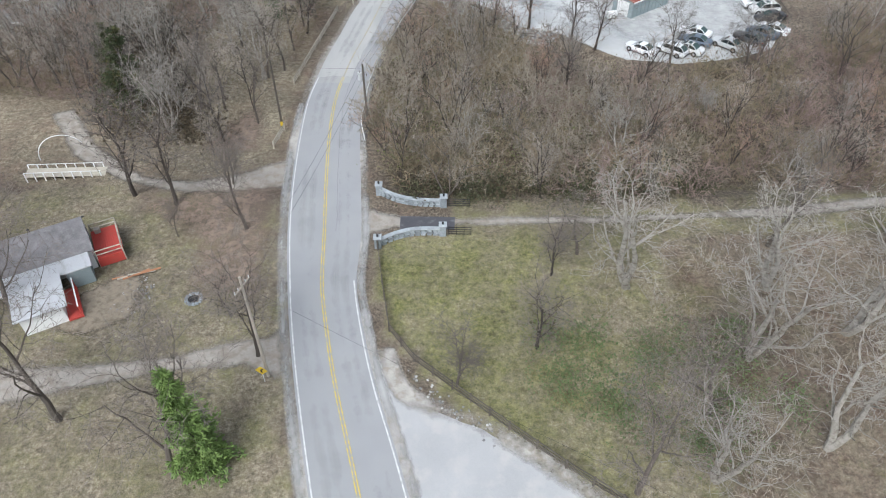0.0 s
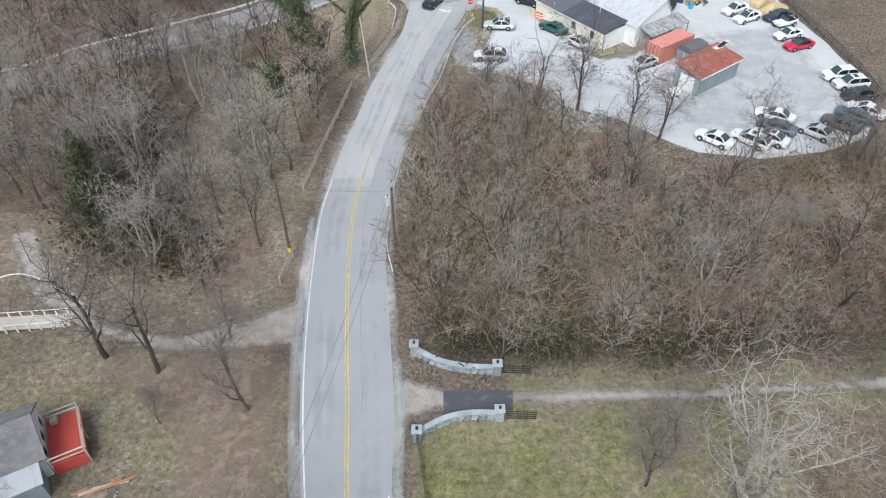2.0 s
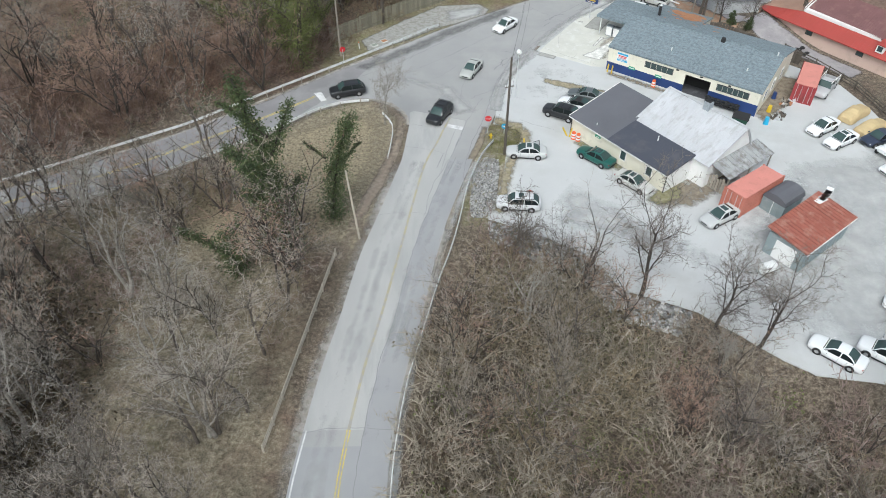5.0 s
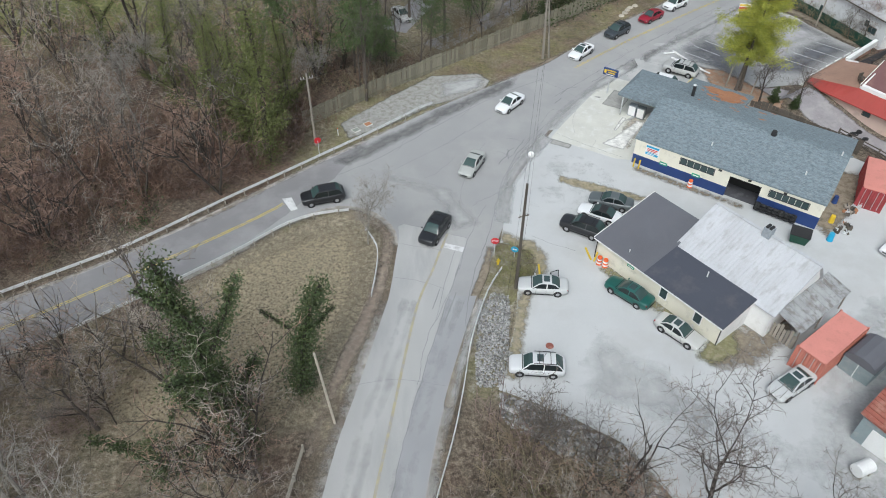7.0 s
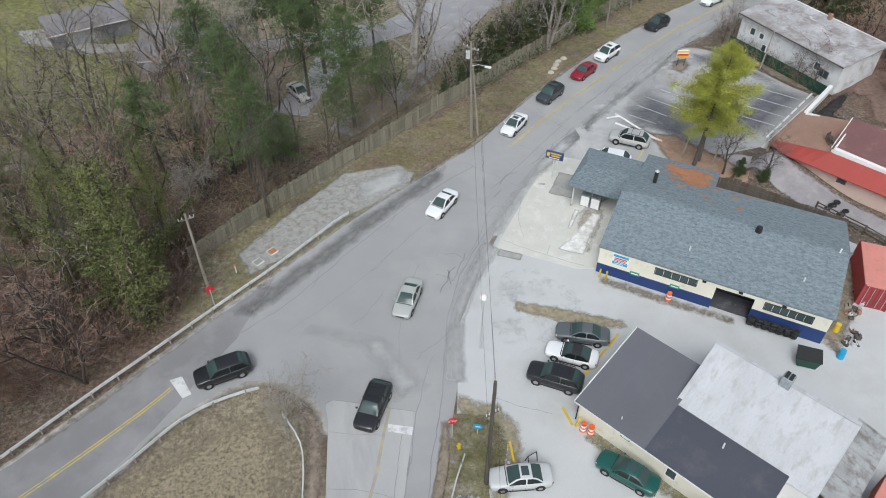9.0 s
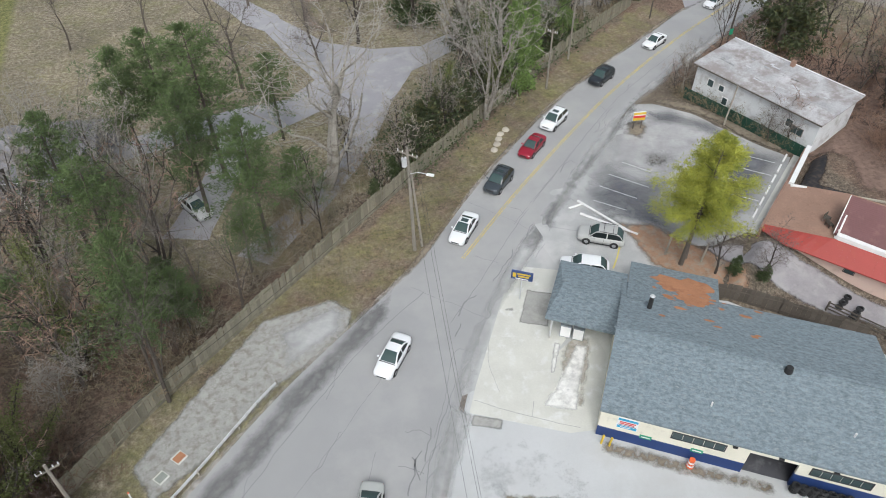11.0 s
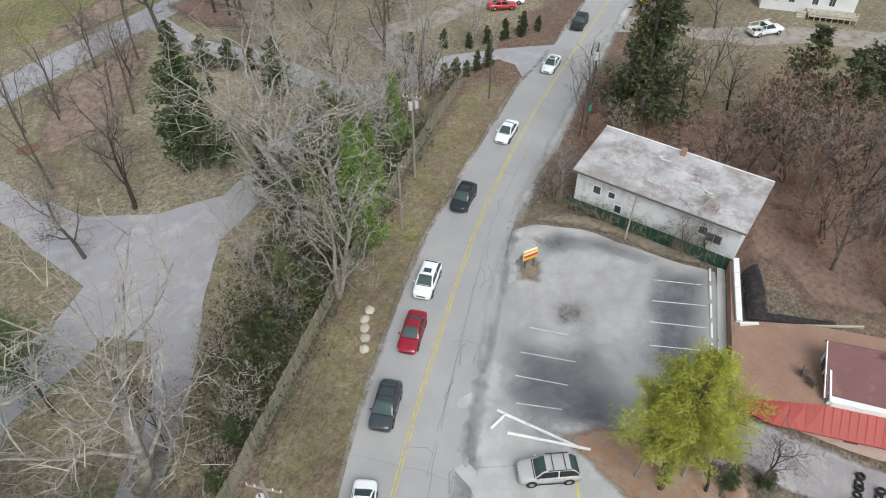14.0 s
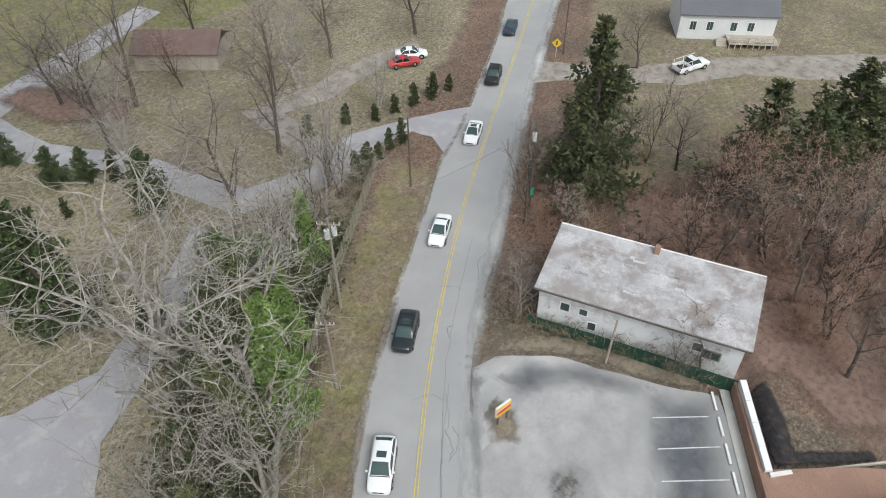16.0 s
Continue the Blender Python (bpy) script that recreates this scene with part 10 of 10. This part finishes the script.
TALL = bare_tree(66, 20, 0.30, BARK, TWIG_DARK, "tall straight leafless woodland tree", dens=0.66, spread=0.7, gnarl=0.1)
REDT = bare_tree(67, 10, 0.2, BARK_DARK, TWIG_RED, "broad leafless tree with reddish brown twigs", forks=2, gnarl=0.18, spread=0.95, dens=0.9)

# the paddock and the cottage garden
for k, (x, y, h) in enumerate(((17.6, 46.0, 17), (26.5, 37.5, 17), (36.0, 40.0, 17), (30.0, 28.5, 15), (45.0, 50.0, 16), (31.0, 45.5, 15), (20.5, 26.0, 13))):
    one(BIG, x, y, h, 67 * k, wide=1.35)
for k, (x, y, h) in enumerate(((14.4, 25.0, 14), (21.5, 31.5, 13), (38.0, 26.0, 14), (33.0, 51.5, 13), (50.0, 40.0, 14), (13.5, 50.5, 10))):
    one(MAPLE, x, y, h, 101 * k + 20, wide=1.2)
one(DARK, 8.3, 38.6, 12, 200, "slender dark leafless tree in the paddock")
one(DEAD, 1.1, 34.6, 9.5, 80, "thin leafless tree by the paddock fence")
one(DARK, 10.5, 47.5, 9, 20, "slender dark leafless tree in the paddock")
one(MAPLE, -20.6, 26.6, 20, 10)
one(MAPLE, -31.2, 31.5, 20, 120)
one(BIG, -43.0, 38.5, 18, 220)
one(MAPLE, -40.0, 43.0, 17, 330)
one(DARK, -16.3, 37.9, 14, 30)
one(DARK, -19.6, 42.5, 9, 150)
one(DARK, -34.0, 60.2, 17.5, 250)
one(DARK, -29.0, 58.4, 16, 40)
one(DEAD, -20.6, 54.6, 13, 300)
one(DEAD, -27.4, 53.4, 6, 200)
one(MAPLE, -50, 58, 18, 75)
one(MAPLE, -47, 50, 17, 15)
one(DEAD, -23.5, 62.0, 9, 100)
# the wood beside the road
one(DARK, -28.7, 92.7, 11, 20)
one(DARK, -26.6, 70.5, 13, 80)
for k, (x, y, h) in enumerate(((-49, 93.5, 15), (-33, 72, 14), (-43, 84, 13), (-30, 97, 13), (-56, 100, 15), (-44, 92, 15), (-38, 84, 16), (-52, 86, 16), (-35, 100, 14), (-47, 102, 14), (-60, 92, 15))):
    one(BIG, x, y, h, 77 * k, "pale sycamore among brown woodland brush")
for k, (x, y, h) in enumerate(((-31, 78, 15), (-40, 75, 15), (-25, 84, 11), (-33, 108, 12))):
    one(MAPLE, x, y, h, 57 * k)
# by the yard
one(DARK, 13.0, 99.0, 15, 20, "half-dead leafless tree on the yard bank")
one(DEAD, 1.4, 104.6, 10.5, 100, "leaning leafless tree on the yard bank")
one(DARK, 19.0, 95.0, 13, 200)
one(DARK, 22.0, 92.6, 12.5, 320)
one(MAPLE, 31.5, 87.6, 13, 200, wide=0.9)
one(DARK, 16.6, 83.0, 12, 20)
one(MAPLE, 41.5, 86.0, 12, 90)
one(DARK, 6.0, 102.6, 8, 60)
# the junction island
one(T_PALE[1], -12.2, 128.6, 10.5, 40, "slender leafless tree at the tip of the island", wide=0.6)
# roadside and park
one(BIG, 4.8, 179.7, 25, 150, "large pale sycamore beside the park drive", wide=1.35)
one(T_PALE[0], 54.2, 184.8, 7.5, 30, "small leafless tree at the end of the white building")
one(REDT, 59.9, 171.0, 7.0, 140, "small leafless tree before the white building", wide=1.2)
one(BIG, 27.0, 187.4, 18, 80, "large pale sycamore hung with dead vines")
one(BIG, 30.8, 199.4, 26, 320, "huge pale sycamore spreading over the drive", wide=1.7)
one(BIG, 36.0, 200.5, 19, 200, "large pale sycamore hung with dead vines")
one(BIG, 31.0, 195.4, 23, 20, "large pale sycamore hung with dead vines", wide=1.35)
one(BIG, 40.5, 203.5, 17, 120, "large pale sycamore hung with dead vines", wide=1.2)
one(BIG, 46.0, 205.6, 14, 300, "large pale sycamore hung with dead vines")
one(DARK, 16.9, 212.7, 18, 20)
one(TALL, 11.0, 222.0, 21.8, 140)
one(DARK, 24.2, 247.4, 13, 10)
one(DARK, 16.0, 236.3, 9, 70)
one(DARK, 27.3, 241.2, 12, 130)
one(TALL, 16.5, 238.3, 17.9, 260)
one(TALL, 24.0, 232.0, 20.5, 300)
one(TALL, 30.0, 246.0, 20.5, 20)
one(MAPLE, 47.0, 217.5, 19.2, 110)
one(MAPLE, 57.0, 222.5, 20.5, 10)
one(BIG, 72.0, 220.5, 12, 60)
one(MAPLE, 44.0, 238.0, 23.0, 60)
one(MAPLE, 36.0, 253.0, 23.0, 160)
one(MAPLE, 52.0, 246.0, 23.0, 20)
one(TALL, 66.0, 234.0, 19.2, 160)
one(MAPLE, 78.0, 236.0, 19.2, 40)
one(MAPLE, 92.0, 232.0, 19.2, 140)
one(MAPLE, -1.0, 205.0, 17, 90)
one(MAPLE, 10.0, 208.0, 15, 170)
one(T_PALE[0], 21.5, 190.5, 14, 130)
one(T_PALE[0], 52.0, 208.5, 13, 20)
one(T_PALE[0], 34.2, 199.0, 22, 80, "tall sycamore with pale crooked limbs and bare twigs", wide=0.85)
for k, (x, y, h) in enumerate(((-13.6, 156.2, 18.5), (-14.4, 158.6, 16), (-22.5, 169.8, 17), (-13.5, 170, 18), (-32, 152, 18), (-24, 178, 20), (-36, 162, 18), (-18, 184, 19), (-40, 172, 19), (-30, 146, 17), (-46, 150, 18), (-20, 160, 18), (-27, 158, 18), (-10, 166, 16), (-6.5, 164.5, 15))):
    one(TALL, x, y, h, 47 * k)
one(BIG, 45.9, 238.3, 17, 33, "tall grey sycamore beside a park drive")
one(BIG, 56.5, 213.9, 18, 133, "tall grey sycamore beside a park drive")
one(BIG, 68.8, 232.5, 18, 233, "tall grey sycamore beside a park drive")
one(DARK, 45.8, 254.2, 17, 80, "dark leafless tree among russet leaves")
one(DARK, 47.2, 251.6, 15, 190, "dark leafless tree among russet leaves")
one(DARK, 69.3, 257.8, 15, 10, "dark leafless tree behind the brown barn")
one(REDT, 59.0, 246.0, 10, 70, "reddish leafless tree before the brown barn")
one(BIG, 42.0, 228.8, 13, 15, "young grey sycamore on the lawn")
for k, (x, y, h) in enumerate(((-21.2, 190.0, 15), (-16.5, 186.0, 16), (-25.0, 184.0, 17), (-13.0, 176.5, 15))):
    one(BIG, x, y, h, 90 * k + 20, "grey leafless tree before the blue house")
# beyond the white building
for k, (x, y, h) in enumerate(((69, 175, 11), (73, 170, 12), (79, 175, 11), (75, 163, 12), (82, 167, 11), (71, 157, 12), (77, 152, 12), (67, 162, 10), (86, 158, 12), (64, 154, 9))):
    one(REDT, x, y, h, 61 * k)
one(MAPLE, 55.6, 186.0, 7, 30)
one(MAPLE, 56.6, 170.5, 6.5, 130)
one(REDT, 53.2, 184.6, 6, 20)
one(DARK, 58.2, 169.0, 6, 60)
one(DARK, 80.5, 188.5, 13, 10)
one(DARK, 84.0, 184.0, 12, 100)
one(MAPLE, 80, 194.5, 14, 200)
one(DARK, 37.0, 153.4, 9, 20)
one(DARK, 41.0, 151.2, 8, 140)
one(MAPLE, 104, 200, 12, 60)

# evergreens
PINE = pine(71, 15, 0.24, NEEDLE, "tall dark green pine with open boughs", start=0.4, width=0.34, dens=1.35, blade=0.46, bladew=0.038, tiers=20, taper=2.0, droop=0.02)
CEDAR_T = pine(72, 11, 0.22, CEDAR, "dense olive-green cedar tree", "cedar_tree", start=0.05, width=0.30, dens=1.2, blade=0.34, bladew=0.08, tiers=28)
SMALL = pine(73, 3.4, 0.07, CEDAR, "small dark green garden conifer", "garden_conifer", start=0.03, width=0.30, dens=0.8, blade=0.30, bladew=0.09, tiers=14)
GOLD = pine(74, 12, 0.20, LIME, "yellow-green pine beside the car park", start=0.34, width=0.27, dens=7.5, blade=0.22, bladew=0.02, tiers=22, droop=0.02, taper=2.4)
ARBOR = pine(75, 7.5, 0.14, BRIGHT, "bright green conifer beside the road", "conifer", start=0.03, width=0.22, dens=2.2, blade=0.34, bladew=0.05, tiers=34)
one(GOLD, 34.6, 155.6, 15.5, 30)
one(GOLD, 35.5, 156.2, 13.0, 200, "yellow-green pine leaning beside another by the car park")
one(ARBOR, 33.1, 192.4, 15, 40, "green vine-hung conifer behind the fence", wide=0.75)
one(ARBOR, 36.8, 196.4, 12, 160, "green vine-hung conifer behind the fence", wide=0.8)
one(ARBOR, 46.0, 204.4, 10, 250, "green vine-hung conifer behind the fence", wide=0.8)
one(ARBOR, -18.2, 27.4, 12.5, 10, wide=0.8)
for k, (x, y, h) in enumerate(((-2.8, 171.6, 16), (-5.5, 186.0, 19), (-11.0, 162.6, 9), (-8.0, 179.0, 16), (-17, 172, 15), (1.0, 174.4, 10), (-20, 178, 16), (-10, 190.0, 17), (2.0, 191, 12), (-24.5, 164, 14), (-14, 190, 16), (-15.5, 163.5, 11), (-5.0, 168.6, 9), (35.0, 199.4, 15), (38.0, 201.0, 12), (31.0, 196.6, 13))):
    one(PINE, x, y, h, 53 * k)
for k, (x, y, h) in enumerate(((-38.3, 75.2, 12.5), (-41, 79, 11), (73.4, 189.6, 21), (78.0, 193.2, 13), (24.4, 188.0, 6), (27.8, 191.2, 7), (30.4, 206.6, 8), (31.6, 193.6, 8), (35.2, 197.0, 9), (38.8, 199.8, 7), (42.5, 202.2, 6))):
    one(CEDAR_T, x, y, h, 71 * k)
for k, (x, y) in enumerate(((17.0, 183.5), (19.2, 184.8), (20.6, 186.6), (22.6, 187.4), (24.0, 189.6), (18.0, 186.4), (15.2, 182.4), (61.5, 212.0), (64.0, 212.6), (66.4, 213.0), (68.5, 212.8), (59.5, 211.5), (70.0, 219.0), (73.0, 218.4), (76.0, 217.8), (79.0, 217.2), (82.0, 216.8), (67.0, 221.4), (62.0, 222.8), (41.5, 233), (34.5, 231))):
    one(SMALL, x, y, (2.6 + 0.5 * (k % 4)) * (1.75 if x < 25 else 1.0), 37 * k)
for k, (x, y, h) in enumerate(((83.5, 175.6, 13.5), (87.5, 171.5, 12), (95.0, 170.6, 15), (101.0, 166.6, 16))):
    one(CEDAR_T, x, y, h, 83 * k, "broad dark olive cedar on the lawn edge", wide=1.45)
MAG = pine(76, 8.5, 0.22, IVY, "broad dark evergreen magnolia on the lawn", "magnolia_tree", start=0.08, width=0.27, taper=2.6, dens=1.9, blade=0.26, bladew=0.075, tiers=24)
one(MAG, 26.4, 214.8, 15.5, 20)
one(MAG, 41.0, 224.0, 9, 120)
one(MAG, 38.6, 152.6, 2.6, 60, "low dark evergreen shrub behind the garage", wide=1.2)
one(MAG, 40.4, 151.0, 2.2, 160, "low dark evergreen shrub behind the garage", wide=1.2)
for k, (x, y, h) in enumerate(((35.0, 245.4, 5.0), (36.8, 237.0, 5.6), (39.4, 235.2, 5.0))):
    one(MAG, x, y, h, 50 * k, "rounded dark evergreen shrub on the lawn", wide=1.2)
one(MAG, -12.0, 165.7, 7.5, 40, "dense green holly behind the board fence", wide=1.1)
one(MAG, 9.5, 176.4, 3.0, 160, "dark evergreen shrub behind the fence", wide=1.2)
one(MAG, 12.5, 179.0, 3.4, 60, "dark evergreen shrub behind the fence", wide=1.2)
iv = ivy_tree(81, 19.5, 0.36, "tall dead trunk wrapped in dark ivy", ((0.42, 2.0, 6.0, 1.5), (0.5, -2.4, 6.0, 1.4), (0.62, 0.4, 5.0, 1.2), (0.3, 2.8, 4.6, 1.4), (0.72, 2.2, 5.0, 0.8), (0.25, 0.3, 4.5, 1.3)))
iv.matrix_basis = pose(-20.7, 105.4, -0.05, 0, 0, 40)
iv2 = ivy_tree(82, 13.0, 0.26, "broken trunk wrapped in ivy on the island", ((0.45, 0.2, 4.6, 0.45), (0.6, 2.6, 2.6, 0.3)))
iv2.matrix_basis = pose(-16.9, 110.8, -0.05, 0, 0, 10)
iv3 = ivy_tree(83, 5.5, 0.16, "low bent trunk smothered in ivy", ((0.3, 3.0, 6.0, 0.9), (0.3, 0.2, 5.0, 0.8), (0.5, 1.5, 3.5, 0.5)))
iv3.matrix_basis = pose(-25.4, 103.0, -0.05, 0, 0, 0)
iv4 = ivy_tree(84, 13.0, 0.24, "woodland trunk wrapped in olive green ivy", ((0.4, 1.0, 3.5, 0.7), (0.55, 4.0, 3.2, 0.6), (0.3, 2.4, 4.0, 0.8), (0.2, 5.4, 3.0, 0.8), (0.15, 0.6, 4.0, 0.9)), OLIVE, 1.6, 0.6)
iv4.matrix_basis = pose(-25.5, 148.5, -0.05, 0, 0, 0)
for k, (x, y, h) in enumerate(((-23, 152, 15), (-31.5, 147.5, 16), (-38, 156, 15), (-20, 163, 14), (-29.5, 154, 14), (-34, 160, 12), (21.5, 188.5, 9), (33.0, 196.6, 15), (40.8, 201.4, 10), (29.6, 192.0, 13), (-50, 168, 14))):
    one(iv4, x, y, h, 70 * k)
one(iv4, -24.4, 143.2, 21, 20, "tall leaning tree draped in olive green ivy", wide=1.15)
one(iv4, -26.4, 145.0, 15, 200, "tall leaning tree draped in olive green ivy", wide=1.2)
one(PINE, -13.9, 158.4, 17.5, 200, "tall bare-stemmed pine behind the fence", wide=0.7)
post = thing("timber_post", -14.0, 107.5, 0, 0, "tall leaning bare wooden pole", "post")
part("shaft", rod(bmesh.new(), (0, 0, -0.2), (-0.7, 0.3, 8.5), 0.12, 0.09, n=8), WOOD_PALE, post)

# low green growth
def leafy_arrays(seed, n=120, w=0.9, h=0.7):
    rng = random.Random(seed)
    b = Wood()
    for k in range(n):
        p = Vector((rng.gauss(0, w), rng.gauss(0, w), abs(rng.gauss(0, h))))
        b.blade(p, (wild(rng, 0.6) + Vector((0, 0, 0.3))).normalized() * 0.22, 0.08, rng)
    return np.array([tuple(v) for v in b.v]), np.array(b.f)


LEAFY = [leafy_arrays(90 + k) for k in range(4)]
scatter("evergreen_brush", spots_in([(8, 33), (20, 27), (30, 30), (28, 42), (16, 40), (9, 41)], 90, 501), HONEY, "low green honeysuckle growth in the paddock", "brush", 0.5, 1.3, 21, LEAFY)
scatter("evergreen_brush", spots_in([(-4, 59.4), (8, 58.8), (24, 60.2), (34, 61.5), (30, 66), (12, 64.5), (-3, 65.5)], 90, 505), OLIVE_DARK, "dark green creeper at the foot of the thicket", "brush", 0.7, 1.5, 25, LEAFY)
scatter("evergreen_brush", spots_in(WOOD_R, 60, 506, lambda x, y: x < 24), OLIVE, "patches of olive undergrowth in the thicket", "brush", 0.6, 1.4, 26, LEAFY)
# dark undergrowth, added for contrast; doubles as the shade in thicket gaps
scatter("evergreen_brush", spots_in(WOOD_R, 130, 507, lambda x, y: x < 40 and clump(x, y) > 0.08), SCRUB, "dark brown-green growth darkening gaps of the thicket", "brush", 0.7, 1.6, 28, LEAFY)
scatter("evergreen_brush", spots_in(HEDGE_N, 300, 502, lambda x, y: 12 < x < 50), IVY, "dark evergreen growth behind the fence", "brush", 0.8, 1.8, 22, LEAFY)
for k, plot in enumerate(([(-45, 85), (-34, 84), (-29, 72), (-38, 70)], [(-47, 98), (-40, 98), (-34, 82), (-39, 80)])):
    scatter("evergreen_brush", spots_in(plot, 65, 511 + k), SCRUB, "dark brown-green cedar scrub in the bare wood", "brush", 0.9, 2.3, 31 + k, LEAFY)
scatter("evergreen_brush", spots_in(WOOD_W, 40, 503), IVY, "patches of green undergrowth in the wood", "brush", 0.5, 1.4, 23, LEAFY)
scatter("weeds", spots_in([(0.6, 128.0), (1.4, 128.1), (4.2, 127.4), (4.4, 125.7), (3.4, 123.4), (2.2, 122.4), (1.5, 120.5), (0.2, 120.6)], 70, 504), WEED, "yellow-green weeds round the hydrant and pole", "weeds", 0.18, 0.42, 24, LEAFY)
for t in (BIG, MAPLE, DARK, DEAD, TALL, REDT, PINE, CEDAR_T, SMALL, GOLD, ARBOR, MAG, *T_PALE):
    drop(t)
